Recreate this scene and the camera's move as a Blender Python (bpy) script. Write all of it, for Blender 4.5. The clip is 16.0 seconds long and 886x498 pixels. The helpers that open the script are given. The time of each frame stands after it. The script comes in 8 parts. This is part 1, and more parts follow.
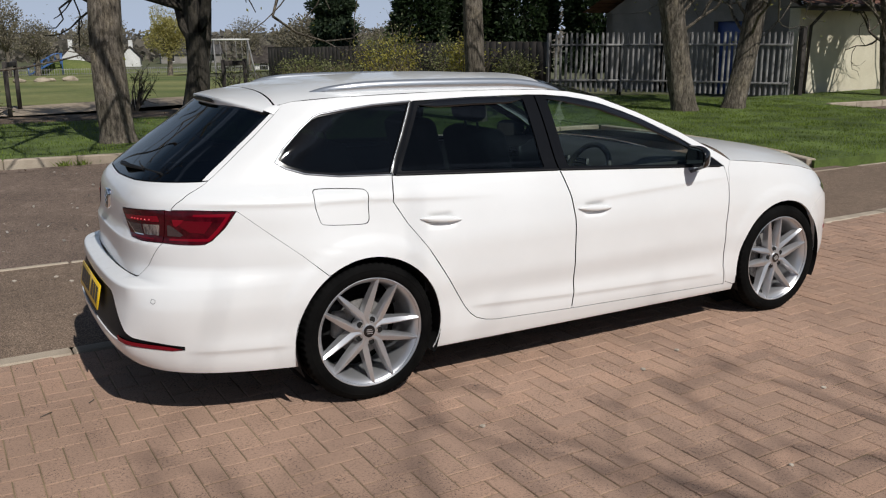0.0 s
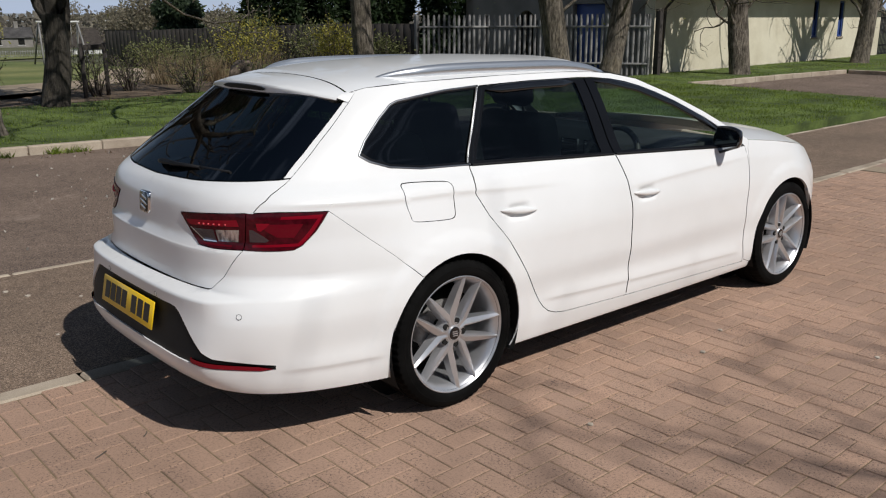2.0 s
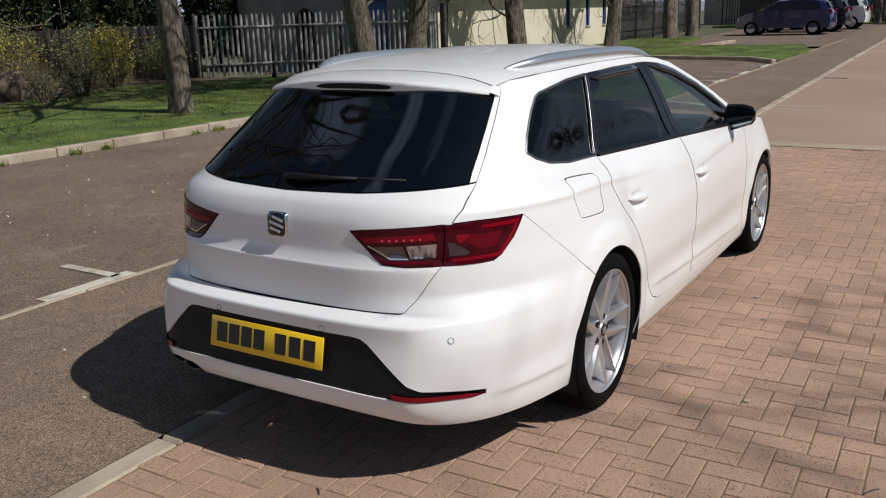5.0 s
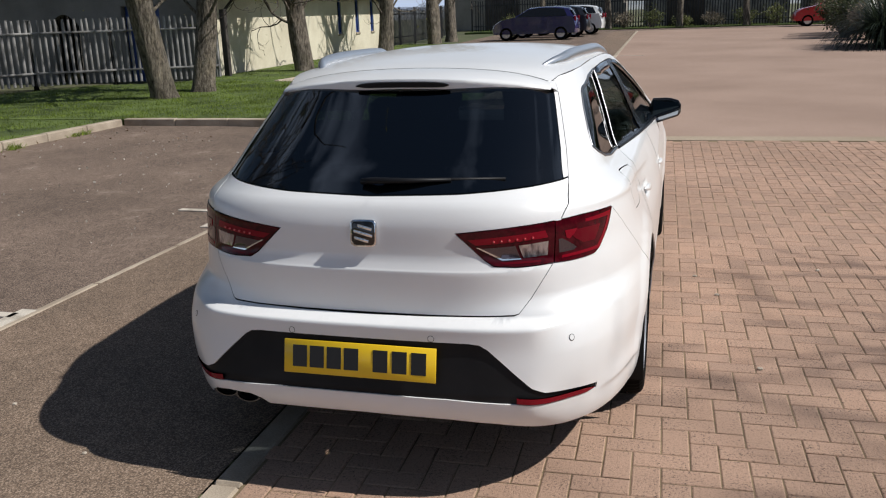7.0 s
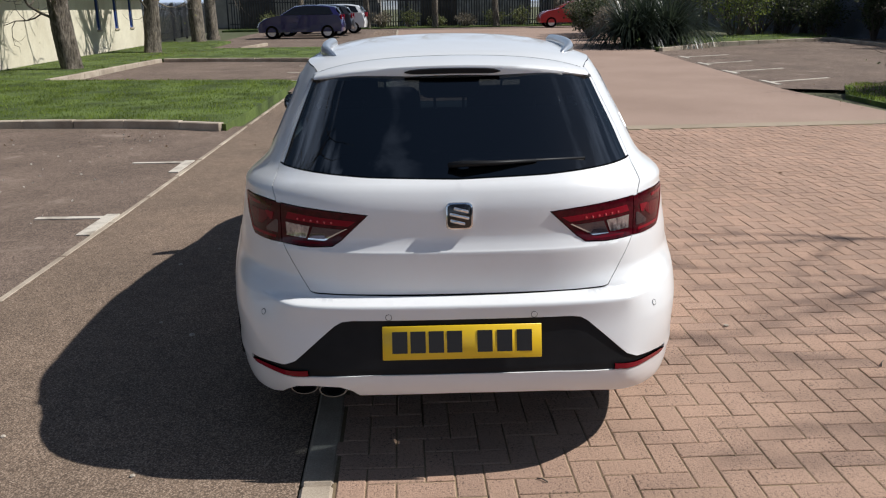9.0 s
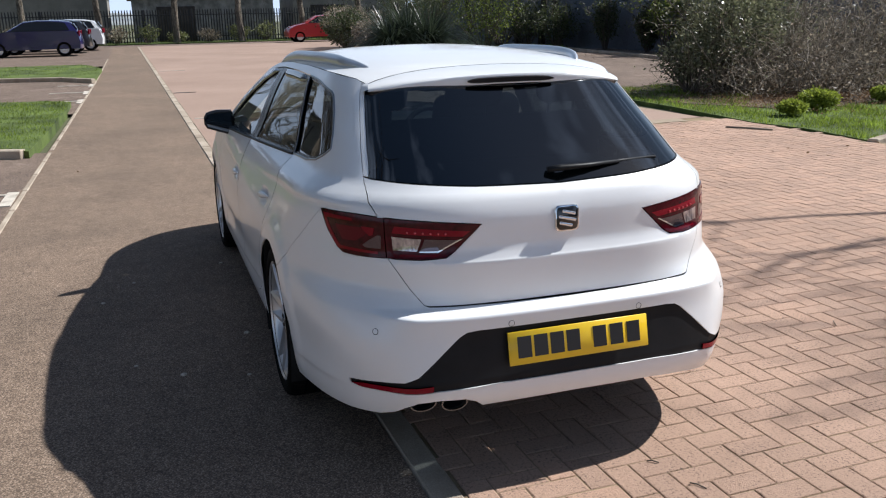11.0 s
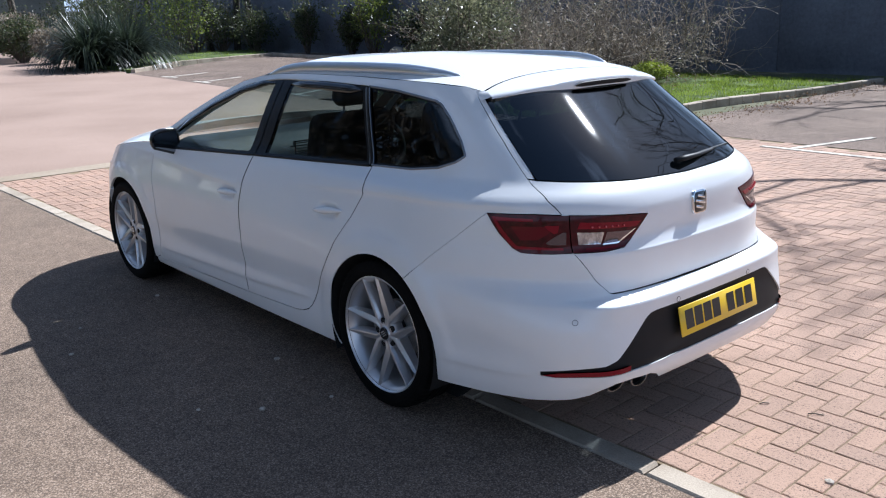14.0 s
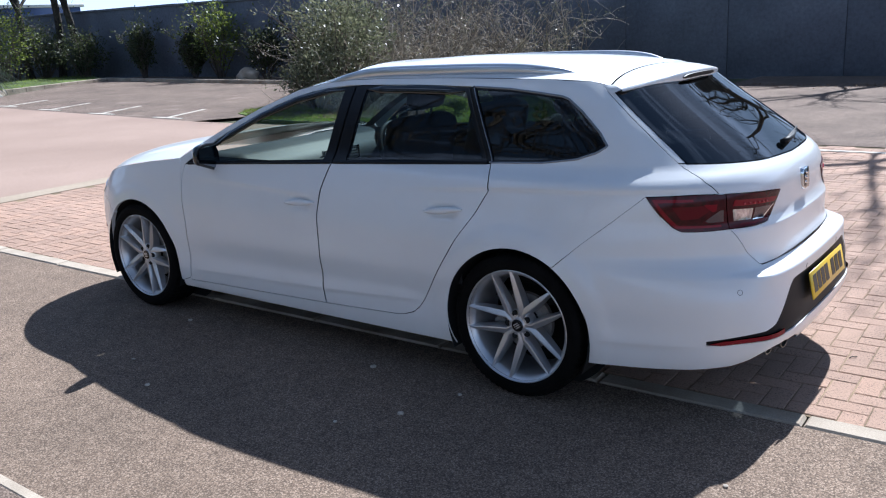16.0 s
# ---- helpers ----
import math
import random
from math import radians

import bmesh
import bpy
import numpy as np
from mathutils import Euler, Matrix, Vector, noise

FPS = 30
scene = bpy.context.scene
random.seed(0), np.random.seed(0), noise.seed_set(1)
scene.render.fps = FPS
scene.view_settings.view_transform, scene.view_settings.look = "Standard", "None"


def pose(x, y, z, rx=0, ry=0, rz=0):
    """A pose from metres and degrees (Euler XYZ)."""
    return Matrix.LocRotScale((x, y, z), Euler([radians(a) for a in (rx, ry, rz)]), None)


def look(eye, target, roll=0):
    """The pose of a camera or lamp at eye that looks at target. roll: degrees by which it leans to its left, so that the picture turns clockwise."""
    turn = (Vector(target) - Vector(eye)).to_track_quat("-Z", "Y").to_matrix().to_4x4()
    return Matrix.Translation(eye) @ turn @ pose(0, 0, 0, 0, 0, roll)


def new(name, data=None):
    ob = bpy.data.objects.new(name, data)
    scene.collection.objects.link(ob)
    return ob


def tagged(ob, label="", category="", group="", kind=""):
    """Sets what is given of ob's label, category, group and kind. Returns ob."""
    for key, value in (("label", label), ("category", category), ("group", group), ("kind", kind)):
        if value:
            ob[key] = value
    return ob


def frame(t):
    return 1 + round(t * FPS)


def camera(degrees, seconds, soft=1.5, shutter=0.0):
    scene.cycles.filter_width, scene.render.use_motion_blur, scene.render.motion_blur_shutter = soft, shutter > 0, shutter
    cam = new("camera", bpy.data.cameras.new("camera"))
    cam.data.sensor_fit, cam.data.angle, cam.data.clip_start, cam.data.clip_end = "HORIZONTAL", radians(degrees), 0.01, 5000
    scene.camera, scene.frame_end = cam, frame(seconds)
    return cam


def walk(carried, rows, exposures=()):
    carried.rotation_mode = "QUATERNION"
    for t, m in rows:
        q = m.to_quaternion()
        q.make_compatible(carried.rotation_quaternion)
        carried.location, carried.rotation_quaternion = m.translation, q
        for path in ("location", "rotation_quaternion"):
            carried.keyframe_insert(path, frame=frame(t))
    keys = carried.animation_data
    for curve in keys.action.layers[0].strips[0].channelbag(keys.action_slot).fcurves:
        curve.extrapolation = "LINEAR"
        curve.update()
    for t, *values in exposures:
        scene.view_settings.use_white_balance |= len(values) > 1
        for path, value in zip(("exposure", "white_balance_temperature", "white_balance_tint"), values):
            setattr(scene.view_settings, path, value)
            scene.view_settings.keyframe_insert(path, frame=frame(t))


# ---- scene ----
# Camera: metres and degrees; x runs along the car towards its nose, y to its left, z up.
cam = camera(54.5, 16.0, 1.15)
ROWS = [
    (0.0, -1.513, -4.185, 1.585, 76.28, 0.26, -29.66),
    (0.5, -1.759, -4.023, 1.597, 76.12, 0.39, -32.93),
    (1.0, -1.914, -3.799, 1.577, 75.77, 0.38, -35.78),
    (1.5, -2.042, -3.578, 1.581, 75.44, 0.27, -37.83),
    (2.0, -2.240, -3.383, 1.580, 75.13, 0.25, -40.77),
    (2.5, -2.433, -3.198, 1.577, 74.71, 0.24, -43.26),
    (3.0, -2.564, -2.993, 1.566, 74.62, 0.41, -44.97),
    (3.5, -2.734, -2.775, 1.566, 74.86, 1.19, -49.20),
    (4.0, -2.957, -2.549, 1.582, 74.71, 2.30, -53.97),
    (4.5, -3.031, -2.281, 1.564, 74.53, 2.35, -56.11),
    (4.7, -3.056, -2.183, 1.567, 74.61, 2.06, -56.90),
    (6.8, -3.419, -1.109, 1.558, 74.72, 2.03, -72.90),
    (7.0, -3.471, -0.973, 1.557, 74.71, 1.84, -75.00),
    (7.5, -3.535, -0.722, 1.542, 74.58, 1.45, -78.54),
    (8.0, -3.568, -0.439, 1.545, 74.54, 1.33, -82.57),
    (8.5, -3.654, -0.128, 1.537, 74.22, 1.44, -87.52),
    (8.7, -3.681, -0.032, 1.540, 74.23, 1.19, -89.12),
    (10.8, -3.503, 1.193, 1.541, 74.78, 1.12, -107.37),
    (11.0, -3.480, 1.312, 1.544, 74.89, 1.12, -109.03),
    (11.5, -3.416, 1.625, 1.561, 74.94, 1.14, -113.31),
    (12.0, -3.296, 1.876, 1.557, 75.05, 1.34, -117.06),
    (12.5, -3.193, 2.123, 1.568, 75.24, 1.29, -120.28),
    (13.0, -3.083, 2.420, 1.590, 75.01, 1.24, -124.71),
    (13.5, -2.894, 2.620, 1.583, 75.11, 1.27, -127.22),
    (14.0, -2.734, 2.855, 1.607, 74.61, 1.66, -131.03),
    (14.5, -2.573, 3.107, 1.642, 74.77, 2.11, -134.59),
    (15.0, -2.309, 3.262, 1.594, 75.26, 2.97, -136.14),
    (15.5, -2.056, 3.466, 1.570, 75.73, 2.77, -139.47),
    (16.0, -1.877, 3.792, 1.581, 75.35, 2.85, -143.25),
]
walk(cam, [(t, pose(x, y, z, rx, ry, rz)) for t, x, y, z, rx, ry, rz in ROWS],
     exposures=[(0.0, -0.14, 6360, 10), (4.5, -0.06, 6360, 10), (7.0, 0.18, 6360, 10), (8.7, 0.30, 6280, 10), (11.0, 0.70, 6100, 10), (12.5, 0.90, 5800, 10), (14.0, 1.06, 5560, 10), (16.0, 1.12, 5480, 10)])

# World and sun: clear spring day, sun high over the car's right side.
SUN_AZ, SUN_EL = radians(-86.0), radians(47.0)     # direction towards the sun, from +x towards +y
world = bpy.data.worlds.new("sky")
scene.world = world
world.use_nodes = True
wn = world.node_tree.nodes
sky = wn.new("ShaderNodeTexSky")
sky.sky_type, sky.sun_disc = "NISHITA", False
sky.sun_elevation, sky.sun_rotation = SUN_EL, math.pi / 2 - SUN_AZ
sky.air_density, sky.dust_density, sky.ozone_density = 1.25, 0.5, 1.6
# thin broken cloud over the blue
tc = wn.new("ShaderNodeTexCoord")
squash = wn.new("ShaderNodeMapping")
squash.inputs["Scale"].default_value = (1.0, 1.0, 4.0)
puff = wn.new("ShaderNodeTexNoise")
puff.inputs["Scale"].default_value, puff.inputs["Detail"].default_value = 2.6, 8
band = wn.new("ShaderNodeValToRGB")
band.color_ramp.elements[0].position, band.color_ramp.elements[1].position = 0.52, 0.80
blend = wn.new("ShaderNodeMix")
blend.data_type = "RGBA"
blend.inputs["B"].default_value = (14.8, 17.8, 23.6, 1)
wl = world.node_tree.links
wl.new(tc.outputs["Generated"], squash.inputs["Vector"])
wl.new(squash.outputs["Vector"], puff.inputs["Vector"])
wl.new(puff.outputs["Fac"], band.inputs["Fac"])
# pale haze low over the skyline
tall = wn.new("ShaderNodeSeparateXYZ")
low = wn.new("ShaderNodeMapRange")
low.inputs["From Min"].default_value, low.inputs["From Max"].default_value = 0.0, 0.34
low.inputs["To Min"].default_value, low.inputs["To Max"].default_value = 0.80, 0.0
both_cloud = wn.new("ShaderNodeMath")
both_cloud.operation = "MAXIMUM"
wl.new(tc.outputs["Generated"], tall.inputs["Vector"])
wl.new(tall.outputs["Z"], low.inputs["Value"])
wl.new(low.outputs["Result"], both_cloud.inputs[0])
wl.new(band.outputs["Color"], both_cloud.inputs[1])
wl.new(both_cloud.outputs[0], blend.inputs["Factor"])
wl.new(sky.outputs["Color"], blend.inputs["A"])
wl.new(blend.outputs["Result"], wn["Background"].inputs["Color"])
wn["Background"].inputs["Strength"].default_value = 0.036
sun = new("sun", bpy.data.lights.new("sun", "SUN"))
sun.data.energy, sun.data.angle, sun.data.color = 4.2, radians(0.6), (1.0, 0.965, 0.905)
sun.matrix_world = look((20 * math.cos(SUN_AZ), 20 * math.sin(SUN_AZ), 20 * math.tan(SUN_EL)), (0, 0, 0))
scene.view_settings.exposure = 0.0


from mathutils.geometry import delaunay_2d_cdt


# ---- materials ----
def material(name, colour=(0.5, 0.5, 0.5), rough=0.5, metal=0.0, coat=0.0, spec=0.5):
    m = bpy.data.materials.new(name)
    m.use_nodes = True
    b = m.node_tree.nodes["Principled BSDF"]
    b.inputs["Base Color"].default_value = (*colour, 1)
    b.inputs["Roughness"].default_value, b.inputs["Metallic"].default_value = rough, metal
    b.inputs["Coat Weight"].default_value, b.inputs["Coat Roughness"].default_value = coat, 0.03
    b.inputs["Specular IOR Level"].default_value = spec
    return m


def nodes_of(m):
    return m.node_tree.nodes, m.node_tree.links, m.node_tree.nodes["Principled BSDF"]


def noise_node(m, scale, detail=4.0, rough=0.55, stretch=(1, 1, 1), local=False):
    n, l, _ = nodes_of(m)
    tex, mp, co = n.new("ShaderNodeTexNoise"), n.new("ShaderNodeMapping"), n.new("ShaderNodeTexCoord")
    tex.inputs["Scale"].default_value, tex.inputs["Detail"].default_value, tex.inputs["Roughness"].default_value = scale, detail, rough
    mp.inputs["Scale"].default_value = stretch
    if local:
        l.new(co.outputs["Object"], mp.inputs["Vector"])
    else:
        geo = n.new("ShaderNodeNewGeometry")
        l.new(geo.outputs["Position"], mp.inputs["Vector"])
    l.new(mp.outputs["Vector"], tex.inputs["Vector"])
    return tex.outputs["Fac"]


def ramp(m, fac, stops):
    n, l, _ = nodes_of(m)
    r = n.new("ShaderNodeValToRGB")
    while len(r.color_ramp.elements) < len(stops):
        r.color_ramp.elements.new(0.5)
    for e, (p, c) in zip(r.color_ramp.elements, stops):
        e.position, e.color = p, (*c, 1)
    l.new(fac, r.inputs["Fac"])
    return r.outputs["Color"]


def mixed(m, a, b, fac, how="MIX"):
    """Mix of two colours or sockets; fac a number or a socket."""
    n, l, _ = nodes_of(m)
    x = n.new("ShaderNodeMix")
    x.data_type, x.blend_type = "RGBA", how
    for key, v in (("A", a), ("B", b), ("Factor", fac)):
        if isinstance(v, bpy.types.NodeSocket):
            l.new(v, x.inputs[key])
        else:
            x.inputs[key].default_value = v if key == "Factor" else (*v, 1)
    return x.outputs["Result"]


def bump(m, fac, strength=0.3, distance=0.01):
    n, l, b = nodes_of(m)
    x = n.new("ShaderNodeBump")
    x.inputs["Strength"].default_value, x.inputs["Distance"].default_value = strength, distance
    l.new(fac, x.inputs["Height"])
    l.new(x.outputs["Normal"], b.inputs["Normal"])


def colour_from(m, socket):
    n, l, b = nodes_of(m)
    l.new(socket, b.inputs["Base Color"])


def random_value(m):
    n, _, _ = nodes_of(m)
    return n.new("ShaderNodeObjectInfo").outputs["Random"]


def island_value(m):
    n, _, _ = nodes_of(m)
    return n.new("ShaderNodeNewGeometry").outputs["Random Per Island"]


def two_scale(name, dark, light, big, fine, rough=0.8, relief=0.3, depth=0.004, local=False, spec=0.4, contrast=(0.35, 0.65), fine_gain=0.5):
    """A surface with broad stains and a fine grain."""
    m = material(name, light, rough, spec=spec)
    a = ramp(m, noise_node(m, big, 5, local=local), [(contrast[0], dark), (contrast[1], light)])
    f = noise_node(m, fine, 3, 0.7, local=local)
    g = ramp(m, f, [(0.3, (0.5, 0.5, 0.5)), (0.7, (1.25, 1.25, 1.25))])
    colour_from(m, mixed(m, a, g, fine_gain, "MULTIPLY"))
    bump(m, f, relief, depth)
    return m


def glass(name, tint, gloss=0.05):
    """A tinted pane; gloss: how much it mirrors when seen straight on."""
    m = bpy.data.materials.new(name)
    m.use_nodes = True
    n, l = m.node_tree.nodes, m.node_tree.links
    n.remove(n["Principled BSDF"])
    t, g, f, x = n.new("ShaderNodeBsdfTransparent"), n.new("ShaderNodeBsdfGlossy"), n.new("ShaderNodeLayerWeight"), n.new("ShaderNodeMixShader")
    p, q = n.new("ShaderNodeMath"), n.new("ShaderNodeMath")
    t.inputs["Color"].default_value = (*tint, 1)
    g.inputs["Roughness"].default_value = 0.02
    f.inputs["Blend"].default_value = 0.5
    p.operation, p.inputs[1].default_value = "POWER", 5.0
    q.operation, q.inputs[1].default_value, q.inputs[2].default_value = "MULTIPLY_ADD", 1 - gloss, gloss
    l.new(f.outputs["Facing"], p.inputs[0])
    l.new(p.outputs[0], q.inputs[0])
    l.new(q.outputs[0], x.inputs[0])
    l.new(t.outputs[0], x.inputs[1])
    l.new(g.outputs[0], x.inputs[2])
    l.new(x.outputs[0], n["Material Output"].inputs["Surface"])
    return m


PAINT = material("white_paint", (0.80, 0.80, 0.79), 0.32, coat=0.6)
pn = noise_node(PAINT, 1.7, 5)
colour_from(PAINT, mixed(PAINT, (0.80, 0.80, 0.797), (0.755, 0.752, 0.745), ramp(PAINT, pn, [(0.45, (0, 0, 0)), (0.75, (1, 1, 1))])))
GLOSS_BLACK = material("gloss_black", (0.008, 0.008, 0.009), 0.08, coat=0.5)
FRAME_BLACK = material("frame_black", (0.006, 0.006, 0.007), 0.22, spec=0.25)
TRIM_BLACK = two_scale("trim_black", (0.006, 0.006, 0.007), (0.012, 0.012, 0.013), 6, 900, 0.5, 0.15, 0.0006, spec=0.22)
DARK_INNER = material("dark_inner", (0.006, 0.006, 0.006), 0.9)
RUBBER = two_scale("tyre_rubber", (0.003, 0.003, 0.003), (0.007, 0.0068, 0.0066), 8, 300, 0.8, 0.2, 0.001, local=True, spec=0.07)
ALLOY = material("silver_alloy", (0.60, 0.60, 0.615), 0.33, 0.75, coat=0.4)
CHROME = material("chrome", (0.75, 0.76, 0.78), 0.06, 1.0)
MIRROR = material("mirror_glass", (0.30, 0.33, 0.37), 0.03, 1.0)
STEEL = two_scale("brake_steel", (0.18, 0.17, 0.16), (0.32, 0.31, 0.30), 14, 200, 0.45, 0.2, 0.001, local=True)
RAIL = material("satin_rail", (0.62, 0.64, 0.67), 0.30, 0.85)
BEAD = material("satin_bead", (0.26, 0.265, 0.28), 0.34, 1.0)
PIPE = two_scale("sooty_pipe_steel", (0.035, 0.034, 0.033), (0.09, 0.088, 0.085), 20, 200, 0.4, 0.2, 0.001)
nodes_of(PIPE)[2].inputs["Metallic"].default_value = 0.7
STRIP_DARK = material("dark_satin_metal", (0.16, 0.165, 0.17), 0.25, 0.9)
LAMP_RED = material("lamp_red", (0.20, 0.003, 0.012), 0.16, coat=0.2, spec=0.15)
LAMP_MID = material("lamp_mid_red", (0.11, 0.002, 0.008), 0.16, coat=0.2, spec=0.15)
LAMP_DEEP = material("lamp_deep_red", (0.050, 0.002, 0.006), 0.14, coat=0.12, spec=0.2)
LAMP_SMOKE = material("lamp_smoke", (0.11, 0.085, 0.10), 0.10, 0.8, coat=0.6)
LAMP_CLEAR = material("lamp_clear", (0.42, 0.40, 0.44), 0.12, 0.9, coat=0.6)
colour_from(LAMP_CLEAR, ramp(LAMP_CLEAR, noise_node(LAMP_CLEAR, 55, 2, 0.5, (1, 1, 0.4)), [(0.35, (0.16, 0.13, 0.15)), (0.6, (0.62, 0.60, 0.64))]))
colour_from(LAMP_DEEP, ramp(LAMP_DEEP, noise_node(LAMP_DEEP, 40, 3, 0.6), [(0.3, (0.028, 0.001, 0.003)), (0.7, (0.075, 0.003, 0.008))]))
LAMP_BEAD = material("lamp_bead", (0.55, 0.05, 0.06), 0.08, coat=1.0)
PLATE = material("plate_yellow", (0.80, 0.52, 0.01), 0.35, coat=0.3)
PLATE_INK = material("plate_ink", (0.01, 0.01, 0.01), 0.4)
PRIVACY = glass("privacy_glass", (0.085, 0.115, 0.130), 0.055)
REAR_GLASS = glass("rear_privacy_glass", (0.085, 0.110, 0.130), 0.12)
TINTED = glass("tinted_glass", (0.22, 0.28, 0.30), 0.04)
CLEAR = glass("clear_glass", (0.78, 0.86, 0.82), 0.05)
SEAT = two_scale("seat_cloth", (0.012, 0.012, 0.013), (0.03, 0.03, 0.032), 5, 500, 0.9, 0.3, 0.001)
DASH = two_scale("dash_plastic", (0.02, 0.02, 0.021), (0.035, 0.035, 0.036), 5, 600, 0.6, 0.2, 0.0008)
LINER = two_scale("grey_lining", (0.26, 0.26, 0.25), (0.33, 0.33, 0.32), 3, 400, 0.9, 0.2, 0.001)


# ---- mesh helpers ----
def mesh_of(name, verts, faces, mat=None, smooth=True):
    me = bpy.data.meshes.new(name)
    me.from_pydata([tuple(v) for v in verts], [], [tuple(f) for f in faces])
    me.update()
    if mat:
        me.materials.append(mat)
    if smooth:
        me.polygons.foreach_set("use_smooth", [True] * len(me.polygons))
    return me


def part(name, bm, mat, parent, label=""):
    """Links a bmesh or mesh as one part of a thing."""
    if isinstance(bm, bmesh.types.BMesh):
        me = bpy.data.meshes.new(name)
        bm.to_mesh(me)
        bm.free()
        me.materials.append(mat)
    else:
        me = bm
        if mat and not me.materials:
            me.materials.append(mat)
    ob = new(name, me)
    ob.parent = parent
    if label:
        ob["label"] = label
    return ob


def thing(name, label, category, at=(0, 0, 0), group="", kind=""):
    ob = new(name)
    ob.location = at
    return tagged(ob, label, category, group, kind)


def shade(bm, angle=40):
    for f in bm.faces:
        f.smooth = True
    for e in bm.edges:
        if len(e.link_faces) == 2 and e.calc_face_angle(0) > radians(angle):
            e.smooth = False
    return bm


def box(size, at=(0, 0, 0), bevel=0.0, segs=2, m=None):
    bm = bmesh.new()
    bmesh.ops.create_cube(bm, size=1)
    bmesh.ops.scale(bm, vec=size, verts=bm.verts)
    if bevel:
        bmesh.ops.bevel(bm, geom=bm.edges[:], offset=bevel, segments=segs, affect="EDGES", profile=0.5)
        for f in bm.faces:
            f.smooth = True
    bmesh.ops.transform(bm, matrix=Matrix.Translation(at) @ (m or Matrix()), verts=bm.verts)
    return bm


def join(*bms):
    out = bmesh.new()
    for b in bms:
        me = bpy.data.meshes.new("tmp")
        b.to_mesh(me)
        b.free()
        out.from_mesh(me)
        bpy.data.meshes.remove(me)
    return out


def spun(profile, steps=64, axis="Y", closed=False):
    """Turns a profile of (radius, along) round an axis through the origin."""
    verts, faces, n = [], [], len(profile)
    for i in range(steps):
        a = 2 * math.pi * i / steps
        for r, d in profile:
            verts.append((r * math.cos(a), d, r * math.sin(a)) if axis == "Y" else (r * math.cos(a), r * math.sin(a), d))
    for i in range(steps):
        j = (i + 1) % steps
        for k in range(n if closed else n - 1):
            q = (k + 1) % n
            faces.append((i * n + k, j * n + k, j * n + q, i * n + q))
    bm = bmesh.new()
    vs = [bm.verts.new(v) for v in verts]
    for f in faces:
        bm.faces.new([vs[i] for i in f])
    bmesh.ops.recalc_face_normals(bm, faces=bm.faces)
    return shade(bm, 35)


def swept(points, radius, sides=8, flat=1.0, taper=None, up=(0, 0, 1)):
    """A closed tube along a line of points; radius may be a list."""
    bm, rings, n = bmesh.new(), [], len(points)
    pts = [Vector(p) for p in points]
    for i, p in enumerate(pts):
        d = (pts[min(i + 1, n - 1)] - pts[max(i - 1, 0)]).normalized()
        u = d.cross(Vector(up))
        u = d.orthogonal() if u.length < 1e-4 else u
        u.normalize()
        w = u.cross(d)
        r = radius[i] if isinstance(radius, (list, tuple)) else radius
        rings.append([bm.verts.new(p + (u * math.cos(2 * math.pi * k / sides) + w * flat * math.sin(2 * math.pi * k / sides)) * r) for k in range(sides)])
    for a, b in zip(rings, rings[1:]):
        for k in range(sides):
            bm.faces.new((a[k], a[(k + 1) % sides], b[(k + 1) % sides], b[k])).smooth = True
    bm.faces.new(rings[0][::-1])
    bm.faces.new(rings[-1])
    return bm


# ---- the white estate car: skin ----
def lerp(x, xs, ys):
    """Smooth (monotone cubic) curve through a few stations."""
    if x <= xs[0]:
        return ys[0]
    if x >= xs[-1]:
        return ys[-1]
    i = 0
    while x > xs[i + 1]:
        i += 1
    d = [(ys[k + 1] - ys[k]) / (xs[k + 1] - xs[k]) for k in range(len(xs) - 1)]
    def slope(k):
        if k == 0 or k == len(xs) - 1:
            return d[0] if k == 0 else d[-1]
        return 0.0 if d[k - 1] * d[k] <= 0 else 2 * d[k - 1] * d[k] / (d[k - 1] + d[k])
    h, u = xs[i + 1] - xs[i], (x - xs[i]) / (xs[i + 1] - xs[i])
    a, b = slope(i), slope(i + 1)
    return (ys[i] * (1 + 2 * u) * (1 - u) ** 2 + ys[i + 1] * u * u * (3 - 2 * u)
            + h * (a * u * (1 - u) ** 2 - b * u * u * (1 - u)))
HUBS, HUB_Z, ARCH = (0.0, 2.636), 0.318, 0.348
ZS = (0.15, 0.20, 0.29, 0.38, 0.52, 0.65, 0.80, 0.93, 1.0, 1.15, 1.31, 1.40)
WR = (0.84, 0.858, 0.868, 0.868, 0.879, 0.874, 0.838, 0.798, 0.726, 0.668, 0.605, 0.54)
WM = (0.845, 0.866, 0.882, 0.880, 0.898, 0.898, 0.875, 0.826, 0.782, 0.712, 0.622, 0.55)
WF = (0.84, 0.866, 0.880, 0.880, 0.892, 0.892, 0.872, 0.835, 0.800, 0.720, 0.600, 0.52)
REAR_Z = (0.15, 0.20, 0.26, 0.30, 0.34, 0.372, 0.40, 0.46, 0.52, 0.552, 0.588, 0.597, 0.603, 0.608, 0.612, 0.62, 0.70, 0.745, 0.757, 0.766, 0.80, 0.90, 0.96, 1.0, 1.04, 1.30, 1.34)
REAR_X = (-0.87, -0.945, -1.0, -1.028, -1.042, -1.044, -1.039, -1.028, -1.017, -1.014, -1.013, -1.008, -0.985, -0.955, -0.940, -0.9395, -0.9415, -0.9425, -0.9415, -0.936, -0.923, -0.915, -0.893, -0.848, -0.797, -0.435, -0.39)
